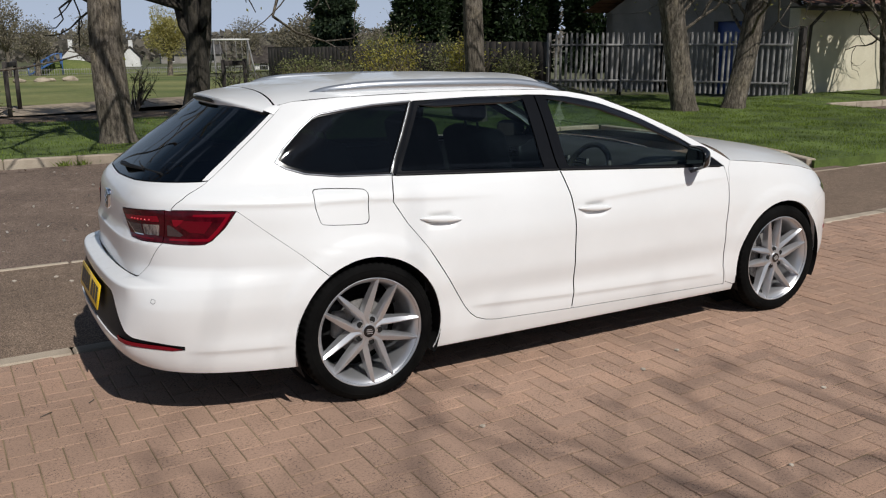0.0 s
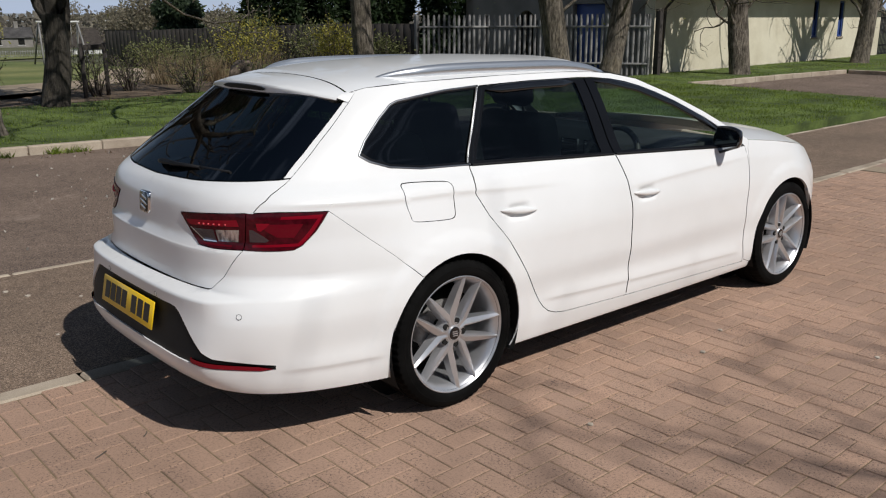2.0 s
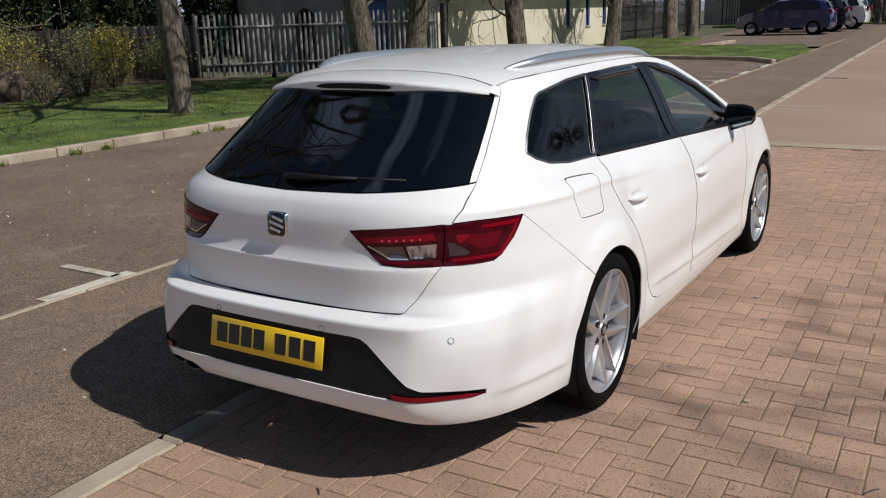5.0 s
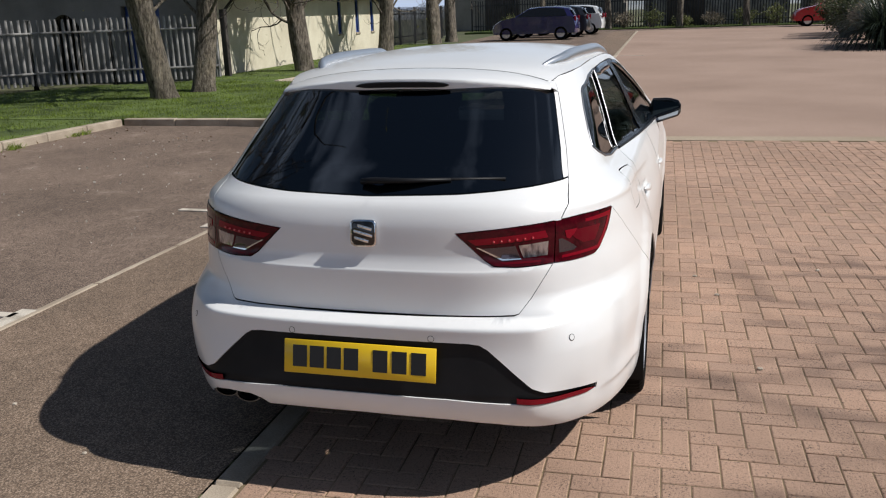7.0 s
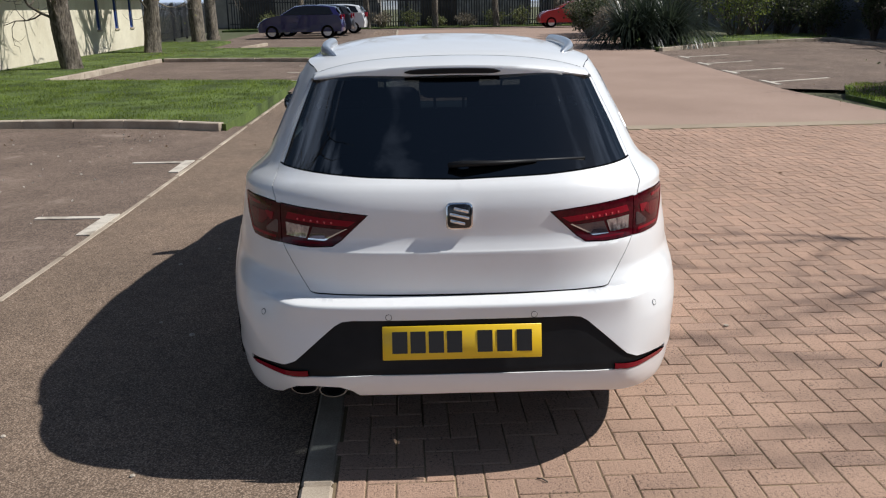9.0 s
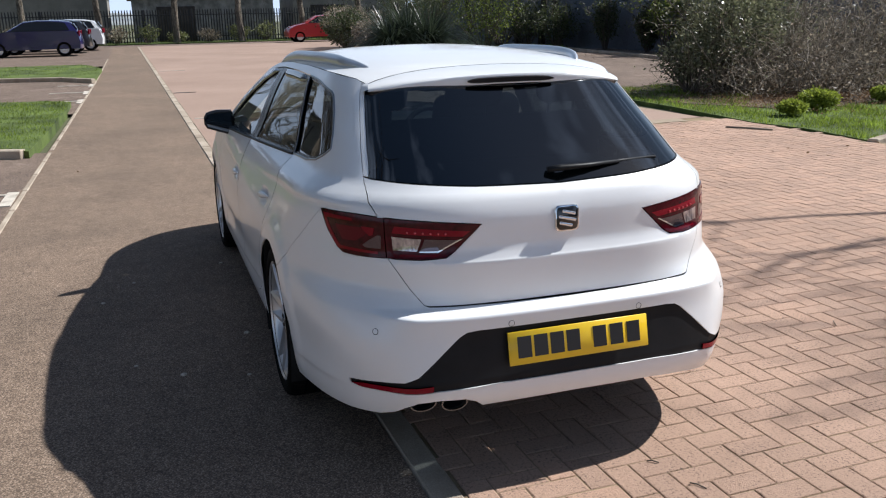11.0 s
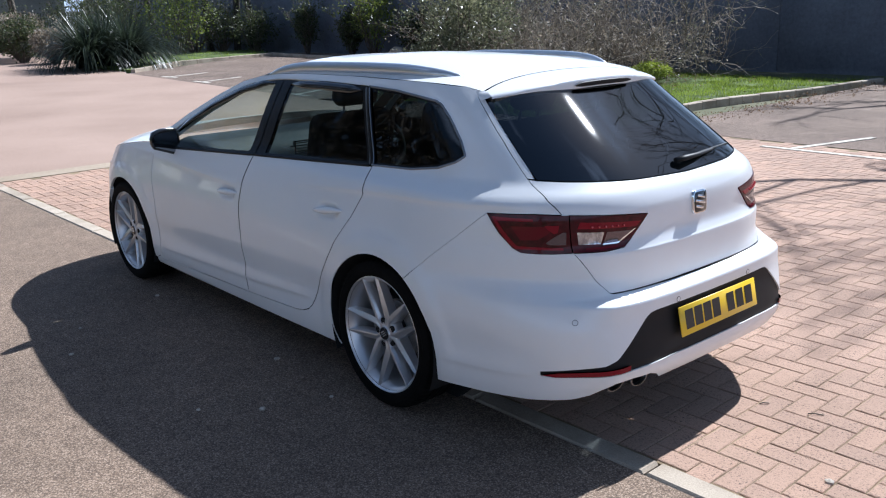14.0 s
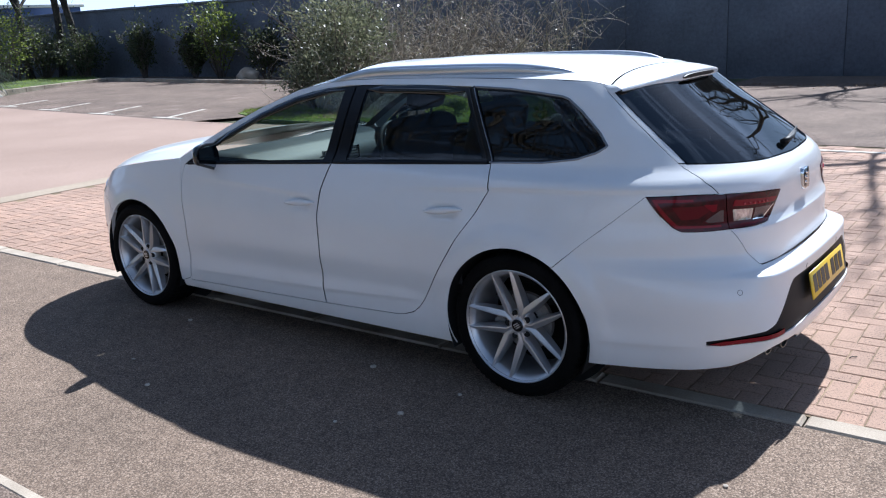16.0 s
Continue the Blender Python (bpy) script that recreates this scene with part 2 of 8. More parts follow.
SIDE_Z = (0.15, 0.20, 0.26, 0.34, 0.42, 0.50, 0.56, 0.62, 0.68, 0.75, 0.80, 0.90, 0.96, 1.0, 1.04, 1.30, 1.34)
SIDE_X = (-0.86, -0.935, -0.98, -1.005, -1.020, -1.012, -0.990, -0.952, -0.932, -0.928, -0.921, -0.915, -0.893, -0.848, -0.797, -0.435, -0.39)
# pressed lines along the flank: stations x, heights z, how far they stand out
CREASES = (((-0.80, -0.56, -0.25, 0.02, 0.35, 0.75), (0.940, 0.935, 0.921, 0.912, 0.892, 0.872), (0.0, 0.008, 0.008, 0.008, 0.006, 0.0)),
           ((1.08, 1.30, 1.70, 2.30), (0.800, 0.812, 0.828, 0.845), (0.0, 0.005, 0.005, 0.0)),
           ((0.50, 0.62, 1.12, 2.05, 2.16), (0.367, 0.361, 0.337, 0.303, 0.298), (0.0, 0.006, 0.006, 0.005, 0.0)),
           ((-0.80, -0.68, -0.45, -0.36), (0.338, 0.335, 0.330, 0.328), (0.0, 0.006, 0.006, 0.0)))
HANDLES = ((0.372, 0.785), (1.238, 0.757))     # shallow cups behind the door handles
def pressed(x, z):
    out = 0.0
    for xs, zs, hs in CREASES:
        if xs[0] < x and abs(z - lerp(x, xs, zs)) < 0.12:
            d = z - lerp(x, xs, zs)
            out += lerp(x, xs, hs) * math.exp(-(d / (0.045 if d > 0 else 0.015)) ** 2)
    for hx, hz in HANDLES:
        if abs(x - hx) < 0.12 and abs(z - hz) < 0.07:
            out -= 0.015 * math.exp(-((x - hx) / 0.062) ** 4 - ((z - hz) / 0.030) ** 4)
    return out
def half_width(x, z):
    a, b, c = lerp(z, ZS, WR), lerp(z, ZS, WM), lerp(z, ZS, WF)
    w = lerp(x, (0.15, 1.2, 2.2), (a, b, c))
    for hx in HUBS:
        r = math.hypot(x - hx, z - HUB_Z)
        if z < 0.86 and r < 0.60:
            u = min(1.0, max(0.0, (ARCH + 0.105 - r) / 0.055))
            k = min(1.0, max(0.0, (z - 0.17) / 0.20))
            w += k * ((0.009 if hx == 0 else 0.006) * max(0.0, 1 - max(0.0, r - ARCH) / 0.2) ** 2 + (0.008 if hx == 0 else 0.005) * u * u * (3 - 2 * u))
    return w + pressed(x, z)
# plan of a rounded end: q across (0 middle, 1 full width), n along (0 end, 1 where the side begins)
POW = 4.2
QS = np.sin(np.linspace(0, math.pi / 2, 400))
NS = 1 - np.sqrt(np.maximum(0, 1 - QS ** POW))
NS = 0.94 * NS + 0.06 * QS ** 2
NS_LOW = 0.94 * (1 - np.sqrt(np.maximum(0, 1 - QS ** 6.2))) + 0.06 * QS ** 2     # squarer corners of the bumper
ARC = np.concatenate(([0], np.cumsum(np.hypot(np.diff(QS) * 0.86, np.diff(NS) * 0.9))))
ARC1 = float(ARC[-1])
XJ, XF = -0.10, 2.75     # where the sides begin and end
S0, S1 = XJ - ARC1, XF + ARC1
def skin(s, z):
    """The outer skin: s runs round the plan from the middle of the tail (S0) along the side to the middle of the nose (S1)."""
    L = lerp(z, (0.65, 0.90, 1.0, 1.26), (0.9, 0.68, 0.6, 0.5))
    xr = lerp(z, SIDE_Z, SIDE_X)
    if s < XJ:
        a = s - S0
        q, n = float(np.interp(a, ARC, QS)), float(np.interp(a, ARC, NS))
        k = min(1.0, max(0.0, (0.68 - z) / 0.09))
        n += (float(np.interp(a, ARC, NS_LOW)) - n) * k * k * (3 - 2 * k)
        ledge = min(1.0, max(0.0, (0.80 - q) / 0.17))
        xr += (lerp(z, REAR_Z, REAR_X) - xr) * ledge * ledge * (3 - 2 * ledge)
        x = xr + L * n
        return x, half_width(x, z) * q
    if s > XF:
        a = S1 - s
        q, n = float(np.interp(a, ARC, QS)), float(np.interp(a, ARC, NS))
        x = lerp(z, (0.15, 0.35, 0.6, 0.85), (3.36, 3.43, 3.41, 3.25)) - 0.70 * n
        return x, half_width(x, z) * q
    u = min(1.0, (s - XJ) / 1.2)
    f = (1 - u) ** 2 * (1 + 2 * u)
    v = max(0.0, (s - 2.0) / 0.75)
    x1 = lerp(z, (0.15, 0.35, 0.6, 0.85), (3.36, 3.43, 3.41, 3.25)) - 0.70
    x = s + (xr + L - XJ) * f + (x1 - XF) * v * v * (3 - 2 * v)
    return x, half_width(x, z)


def find_s(value, z, axis):
    """Where round the plan the skin has this x (or this y, on the tail) at height z."""
    lo, hi = (S0, S1) if axis == "x" else (S0, XJ)
    for _ in range(40):
        mid = (lo + hi) / 2
        p = skin(mid, z)[0 if axis == "x" else 1]
        lo, hi = (mid, hi) if p < value else (lo, mid)
    return (lo + hi) / 2


def softened(pts, times=2):
    for _ in range(times):
        out = []
        for i, p in enumerate(pts):
            q = pts[(i + 1) % len(pts)]
            out += [(0.75 * p[0] + 0.25 * q[0], 0.75 * p[1] + 0.25 * q[1]), (0.25 * p[0] + 0.75 * q[0], 0.25 * p[1] + 0.75 * q[1])]
        pts = out
    return pts


def dense(pts, step, closed=True):
    out = []
    for i in range(len(pts) if closed else len(pts) - 1):
        p, q = pts[i], pts[(i + 1) % len(pts)]
        n = max(1, math.ceil(math.hypot(q[0] - p[0], q[1] - p[1]) / step))
        out += [(p[0] + (q[0] - p[0]) * k / n, p[1] + (q[1] - p[1]) * k / n) for k in range(n)]
    return out if closed else out + [pts[-1]]


def side_line(pts, step=0.02, closed=False):
    """(x, z) points of a side view, as a fine line on the skin."""
    return [(find_s(x, z, "x"), z) for x, z in dense(pts, step, closed)]


def tail_line(pts, step=0.02):
    """(y, z) points of a rear view, as a fine line on the skin."""
    return [(S0 if y <= 0 else find_s(y, z, "y"), z) for y, z in dense(pts, step, False)]


def arc_line(hx, r, a0, a1, n=26):
    return [(find_s(hx + r * math.cos(radians(a0 + (a1 - a0) * k / n)), HUB_Z + r * math.sin(radians(a0 + (a1 - a0) * k / n)), "x"),
             HUB_Z + r * math.sin(radians(a0 + (a1 - a0) * k / n))) for k in range(n + 1)]


def tidy(loop, eps=1e-4):
    out = []
    for p in loop:
        if not out or math.hypot(p[0] - out[-1][0], p[1] - out[-1][1]) > eps:
            out.append(p)
    while len(out) > 3 and math.hypot(out[0][0] - out[-1][0], out[0][1] - out[-1][1]) <= eps:
        out.pop()
    return out


def area2(loop):
    return sum(p[0] * q[1] - q[0] * p[1] for p, q in zip(loop, loop[1:] + loop[:1]))


def offset(loop, d):
    """The loop moved inwards by d (outwards: minus). Points on the car's middle stay there."""
    sign, out, n = (1 if area2(loop) > 0 else -1), [], len(loop)
    for i, p in enumerate(loop):
        a, b = loop[i - 1], loop[(i + 1) % n]
        e1, e2 = Vector((p[0] - a[0], p[1] - a[1])), Vector((b[0] - p[0], b[1] - p[1]))
        n1, n2 = Vector((-e1.y, e1.x)).normalized(), Vector((-e2.y, e2.x)).normalized()
        v = n1 + n2
        v = n1 if v.length < 0.3 else v / max(0.35, v.length_squared / 2)
        q = (p[0] + v.x * d * sign, p[1] + v.y * d * sign)
        out.append((p[0], q[1]) if p[0] <= S0 + 1e-6 or p[0] >= S1 - 1e-6 else (max(q[0], S0 + 1e-5), q[1]))
    return out


def inside(points, loop):
    x, y = points[:, 0], points[:, 1]
    res = np.zeros(len(points), bool)
    for (x1, y1), (x2, y2) in zip(loop, loop[1:] + loop[:1]):
        if y1 != y2:
            res ^= ((y1 > y) != (y2 > y)) & (x < (x2 - x1) * (y - y1) / (y2 - y1) + x1)
    return res


def skin_frame(s, z):
    """Place and outward normal of the left half's skin."""
    e = 2e-3
    s_ = min(max(s, S0 + e), S1 - e)
    x, y = skin(s, z)
    a, b = skin(s_ - e, z), skin(s_ + e, z)
    c, d = skin(s_, z - e), skin(s_, z + e)
    t = Vector((b[0] - a[0], b[1] - a[1], 0))
    u = Vector((d[0] - c[0], d[1] - c[1], 2 * e))
    n = u.cross(t).normalized()
    if s <= S0 + 1e-6 or s >= S1 - 1e-6:
        n = Vector((n.x, 0, n.z)).normalized()
    return Vector((x, y, z)), n


EXTRA_Z = (0.574, 0.584, 0.590, 0.594, 0.598, 0.601, 0.604, 0.607, 0.616, 0.624, 0.634, 0.735, 0.745, 0.751, 0.756, 0.761, 0.766, 0.773, 0.782)


def panel(name, outer, holes, mat, parent, side=1, gap=0.0015, depth=0.014, lift=0.0, step=0.028, label="", whole=False, flange=True, data=False, also=None):
    """A piece of bodywork cut from the skin along its outlines, with turned-in edges. side: 1 left, -1 right; whole: both halves in one."""
    loops = [offset(tidy(outer), gap)] + [offset(tidy(h), -gap) for h in holes]
    loops = [tidy(dense(tidy(l, 0.0008), step), 0.0008) for l in loops]
    kept = []
    for l in loops:
        row = []
        for i, p in enumerate(l):
            q = l[(i + 1) % len(l)]
            row.append(p)
            if p[0] <= S0 + 1e-5 and q[0] <= S0 + 1e-5:
                row += [(p[0], z) for z in sorted(EXTRA_Z, reverse=p[1] > q[1]) if min(p[1], q[1]) + 0.001 < z < max(p[1], q[1]) - 0.001]
        kept.append(row)
    loops = kept
    edge_pts = np.array([p for l in loops for p in dense(l, step * 0.5)])
    lo, hi = edge_pts.min(0), edge_pts.max(0)
    zs = list(np.arange(lo[1], hi[1], step)) + [z for z in EXTRA_Z if lo[1] < z < hi[1]]
    zs = sorted(z for z in zs if z in EXTRA_Z or all(abs(z - e) > 0.006 for e in EXTRA_Z))
    ss = np.arange(lo[0], hi[0], step)
    pts = np.array([(s + (0.5 * step if k % 2 and z not in EXTRA_Z else 0), z) for k, z in enumerate(zs) for s in ss])
    keep = inside(pts, loops[0])
    for h in loops[1:]:
        keep &= ~inside(pts, h)
    pts = pts[keep]
    lines = []
    for xs, zs_, hs in CREASES:
        for s in ss:
            x = skin(float(s), zs_[1])[0]
            if xs[0] < x < xs[-1]:
                lines += [(float(s), lerp(x, xs, zs_) + d) for d in (-0.034, -0.022, -0.013, -0.006, 0.0, 0.010, 0.030)]
    for hx, hz in HANDLES:
        if lo[1] < hz < hi[1] and lo[0] < find_s(hx, hz, "x") < hi[0]:
            lines += [(find_s(hx + 0.011 * i, hz, "x"), hz + 0.009 * j) for i in range(-9, 10) for j in range(-5, 6)]
    if lines and len(pts):
        lines = np.array([p for p in lines if lo[1] < p[1] < hi[1]])
        if len(lines):
            ok = inside(lines, loops[0])
            for h in loops[1:]:
                ok &= ~inside(lines, h)
            lines = lines[ok]
        if len(lines):
            pts = np.array([p for p in pts if np.min((lines[:, 0] - p[0]) ** 2 + (2 * (lines[:, 1] - p[1])) ** 2) > (0.6 * step) ** 2] + [tuple(p) for p in lines])
    if len(pts):
        near = np.array([np.min((edge_pts[:, 0] - p[0]) ** 2 + (edge_pts[:, 1] - p[1]) ** 2) for p in pts])
        pts = pts[near > (0.3 * step) ** 2]
    verts, edges = [], []
    for l in loops:
        base = len(verts)
        verts += l
        edges += [(base + i, base + (i + 1) % len(l)) for i in range(len(l))]
    verts += [tuple(p) for p in pts]
    out = delaunay_2d_cdt([Vector(v) for v in verts], edges, [], 0, 1e-6)
    v2, tris = [(v.x, v.y) for v in out[0]], out[2]
    mid = np.array([[sum(v2[i][k] for i in t) / 3 for k in (0, 1)] for t in tris])
    ok = inside(mid, loops[0])
    for h in loops[1:]:
        ok &= ~inside(mid, h)
    tris = [t for t, o in zip(tris, ok) if o]
    co, no, faces = [], [], []
    for s, z in v2:
        p, n = skin_frame(s, z)
        co.append(p + n * lift)
        no.append(n)
    for t in tris:
        a, b, c = (co[i] for i in t)
        faces.append(tuple(t) if (b - a).cross(c - a).dot(no[t[0]]) > 0 else tuple(t[::-1]))
    if flange:
        for k, l in enumerate(loops):
            frames = [skin_frame(s, z) for s, z in l]
            b0 = len(co)
            for p, n in frames:
                co += [p + n * lift, p + n * (lift - depth)]
            m = len(l)
            for i in range(m):
                j = (i + 1) % m
                if l[i][0] <= S0 + 1e-5 and l[j][0] <= S0 + 1e-5 or l[i][0] >= S1 - 1e-5 and l[j][0] >= S1 - 1e-5:
                    continue
                faces.append((b0 + 2 * i, b0 + 2 * j, b0 + 2 * j + 1, b0 + 2 * i + 1))
            for i in range(m):
                p, q = co[b0 + 2 * i], co[b0 + 2 * ((i + 1) % m)]
                w = frames[i][1].cross(q - p)
                w = -w if (area2(l) > 0) == (k == 0) else w
                w = w.normalized() if w.length > 1e-9 else frames[i][1]
                no += [w, w]
    if whole:
        n0 = len(co)
        co = co + [Vector((p.x, -p.y, p.z)) for p in co]
        no = no + [Vector((n.x, -n.y, n.z)) for n in no]
        faces = faces + [tuple(n0 + i for i in f[::-1]) for f in faces]
    elif side < 0:
        co = [Vector((p.x, -p.y, p.z)) for p in co]
        no = [Vector((n.x, -n.y, n.z)) for n in no]
        faces = [f[::-1] for f in faces]
    if also:
        n0 = len(co)
        co, no, faces = co + also[0], no + also[1], faces + [tuple(n0 + i for i in f) for f in also[2]]
    if data:
        return co, no, faces
    me = mesh_of(name, co, faces, mat)
    me.normals_split_custom_set_from_vertices([tuple(n) for n in no])
    return part(name, me, None, parent, label)


def on_skin(s, z, side=1, lift=0.0):
    """Place and pose on the skin: the pose's z points outwards, its y up."""
    p, n = skin_frame(s, z)
    p, n = Vector((p.x, p.y * side, p.z)), Vector((n.x, n.y * side, n.z))
    u = (Vector((0, 0, 1)) - n * n.z).normalized()
    x = u.cross(n)
    m = Matrix((x, u, n)).transposed().to_4x4()
    m.translation = p + n * lift
    return m


def strip(line, width, height, side=1, lift=0.0, ends=0.0):
    """A raised bead along a line on the skin."""
    bm, rings = bmesh.new(), []
    fr = [skin_frame(s, z) for s, z in line]
    for i, (p, n) in enumerate(fr):
        d = (fr[min(i + 1, len(fr) - 1)][0] - fr[max(i - 1, 0)][0]).normalized()
        w = n.cross(d).normalized()
        k = 1.0 if not ends else min(1.0, 0.06 + min(i, len(fr) - 1 - i) / (ends * len(fr)))
        p = p + n * lift
        q = [p - w * width / 2 * k, p - w * width * 0.36 * k + n * height * k, p + w * width * 0.36 * k + n * height * k, p + w * width / 2 * k]
        rings.append([bm.verts.new((v.x, v.y * side, v.z)) for v in q])
    for a, b in zip(rings, rings[1:]):
        for k in range(3):
            bm.faces.new((a[k], a[k + 1], b[k + 1], b[k]) if side < 0 else (a[k], b[k], b[k + 1], a[k + 1])).smooth = True
    return shade(bm, 30)


# ---- the white estate car: outlines, in side view (x, z) and rear view (y, z) ----
REAR_SEAM = [(0.185, 0.992), (0.155, 0.935), (0.147, 0.888), (0.205, 0.787), (0.295, 0.667), (0.40, 0.50), (0.487, 0.36), (0.515, 0.325), (0.55, 0.298), (0.60, 0.280), (0.66, 0.271)]
MID_SEAM = [(1.112, 0.254), (1.120, 0.32), (1.119, 0.39), (1.113, 0.54), (1.114, 0.726), (1.100, 0.835), (1.068, 0.957)]
FRONT_SEAM = [(2.205, 0.222), (2.182, 0.336), (2.172, 0.567), (2.187, 0.739), (2.190, 0.79), (2.178, 0.86), (2.170, 0.897)]
A_LINE = [(2.170, 0.897), (2.063, 0.969), (1.895, 1.064), (1.68, 1.166), (1.55, 1.217), (1.431, 1.256), (1.33, 1.281), (1.227, 1.298), (1.10, 1.310), (1.0, 1.314), (0.663, 1.314), (0.36, 1.307)]
C_STRIP = [(0.356, 1.306), (0.196, 0.992)]
QUARTER = [(0.187, 0.993), (-0.065, 1.004), (-0.217, 1.025), (-0.30, 1.053), (-0.338, 1.078), (-0.296, 1.128), (-0.203, 1.207), (-0.135, 1.256), (-0.10, 1.268), (0.0, 1.281), (0.156, 1.297), (0.346, 1.306)]
ROOF_EDGE = [(-0.20, 1.322), (0.0, 1.336), (0.5, 1.344), (0.9, 1.343), (1.1, 1.336), (1.25, 1.323), (1.43, 1.290), (1.66, 1.205), (1.90, 1.098), (2.10, 0.995), (2.225, 0.925)]
D_SEAM = [(0.622, 0.907), (0.640, 0.950), (0.626, 1.016), (0.604, 1.10), (0.578, 1.18), (0.550, 1.262), (0.531, 1.304)]
LAMP_TOP = [(0.304, 0.881), (0.395, 0.890), (0.50, 0.899), (0.6025, 0.906)]
LAMP_LOW = [(0.6025, 0.771), (0.50, 0.770), (0.425, 0.776), (0.395, 0.795), (0.304, 0.881)]
LAMP_TIP, LAMP_CORNER = (-0.540, 0.904), [(-0.540, 0.904), (-0.590, 0.835), (-0.640, 0.785), (-0.668, 0.770), (-0.71, 0.768)]
GATE_SIDE = [(0.506, 0.621), (0.540, 0.665), (0.582, 0.735), (0.603, 0.771)]

car = thing("estate_car", "clean white estate car with silver alloy wheels and tinted windows", "car")
lamp_top_out = tail_line([(0.60, 0.906), (0.655, 0.909)]) + side_line([(-0.70, 0.910), LAMP_TIP])
lamp_low_out = side_line(LAMP_CORNER) + tail_line([(0.655, 0.768), (0.60, 0.771)])
seam_diag = side_line([LAMP_TIP, (-0.42, 0.803), (-0.30, 0.706), (-0.195, 0.610)])
arch_rear_front = arc_line(0.0, ARCH, -23, 122.0)          # from the sill over the top to the bumper seam
arch_rear_back = arc_line(0.0, ARCH, 122.0, 197)
d_seam = tail_line(D_SEAM)
door_hole = softened(side_line(REAR_SEAM), 0) + side_line([(0.66, 0.271), (1.112, 0.254), (2.205, 0.222)]) + side_line(FRONT_SEAM) + side_line(A_LINE) + side_line(C_STRIP)
quarter_loop = softened(side_line(QUARTER, 0.012, True), 2)
flap_loop = softened(side_line([(-0.2155, 0.938), (-0.213, 0.960), (-0.190, 0.967), (0.008, 0.953), (0.031, 0.944), (0.034, 0.920), (0.0245, 0.836), (0.018, 0.812), (-0.006, 0.804), (-0.180, 0.818), (-0.202, 0.828), (-0.206, 0.852)], 0.5, True), 2)
body_loop = (d_seam + side_line([(-0.255, 1.308)] + ROOF_EDGE) + side_line([(2.225, 0.925), (2.20, 0.88), (2.193, 0.79), (2.19, 0.739), (2.175, 0.567), (2.185, 0.336), (2.215, 0.235), (2.285, 0.21), (2.29, 0.172)])
             + side_line([(2.29, 0.172), (0.322, 0.182)]) + arch_rear_front + seam_diag[::-1] + lamp_top_out[::-1] + tail_line([(0.60, 0.906), (0.622, 0.907)]))
bumper_loop = (tail_line([(0.0, 0.290), (0.30, 0.285), (0.45, 0.272), (0.57, 0.250), (0.65, 0.236)]) + side_line([(-0.74, 0.230), (-0.34, 0.216)]) + arch_rear_back[::-1] + seam_diag[::-1] + lamp_low_out
               + tail_line(GATE_SIDE[::-1] + [(0.49, 0.6150), (0.40, 0.6125), (0.20, 0.6105), (0.0, 0.610)]))
gate_loop = (tail_line([(0.0, 0.6125), (0.20, 0.613), (0.40, 0.6150), (0.49, 0.6175)] + GATE_SIDE + LAMP_LOW + LAMP_TOP[1:] + D_SEAM[:3]) + tail_line([(0.626, 1.016), (0.609, 1.0125), (0.55, 1.0085), (0.30, 0.9955), (0.0, 0.9885)]))
glass_loop = tail_line([(0.0, 0.990), (0.30, 0.997), (0.55, 1.010), (0.609, 1.014), (0.587, 1.10), (0.562, 1.18), (0.536, 1.262), (0.522, 1.292), (0.30, 1.300), (0.0, 1.304)])
diff_loop = (tail_line([(0.0, 0.368), (0.30, 0.366), (0.50, 0.356), (0.60, 0.344)]) + side_line([(-0.83, 0.336), (-0.785, 0.340)]) + side_line([(-0.785, 0.356), (-0.84, 0.364)])
             + tail_line([(0.60, 0.384), (0.560, 0.404), (0.475, 0.482), (0.42, 0.530), (0.395, 0.544), (0.36, 0.548), (0.0, 0.549)]))
lamp_in_loop = tail_line(LAMP_LOW + LAMP_TOP[1:])
lamp_out_loop = tail_line([(0.6035, 0.906), (0.655, 0.909)]) + side_line([(-0.70, 0.910), LAMP_TIP]) + side_line(LAMP_CORNER) + tail_line([(0.655, 0.768), (0.6035, 0.771)])
fender_loop = (side_line([(2.225, 0.925), (2.20, 0.88), (2.193, 0.79), (2.19, 0.739), (2.175, 0.567), (2.185, 0.336), (2.215, 0.235), (2.285, 0.21)][::-1]) + side_line([(2.225, 0.925), (2.5, 0.895), (2.8, 0.850), (3.05, 0.790), (3.18, 0.74), (3.10, 0.66), (2.95, 0.62)])
               + arc_line(2.636, ARCH, 46, 197, 30))
nose_loop = arc_line(2.636, ARCH, -18, 46, 14) + side_line([(2.95, 0.62), (3.10, 0.66), (3.18, 0.74)]) + [(S1 - 0.6, 0.73), (S1 - 0.3, 0.75), (S1, 0.755), (S1, 0.19), (S1 - 0.5, 0.19)] + side_line([(3.15, 0.20), (2.98, 0.21)])


def loft(name, rows, mat, parent, label=""):
    n = len(rows[0])
    faces = [(j * n + i, j * n + i + 1, (j + 1) * n + i + 1, (j + 1) * n + i) for j in range(len(rows) - 1) for i in range(n - 1)]
    bm = bmesh.new()
    vs = [bm.verts.new(p) for r in rows for p in r]
    for f in faces:
        bm.faces.new([vs[i] for i in f])
    bmesh.ops.recalc_face_normals(bm, faces=bm.faces)
    if sum(f.normal.z for f in bm.faces) < 0:
        bmesh.ops.reverse_faces(bm, faces=bm.faces)
    return part(name, shade(bm, 50), mat, parent, label)


def skin_xz(x, z, side=1):
    y = skin(find_s(x, z, "x"), z)[1]
    return Vector((x, y * side, z))


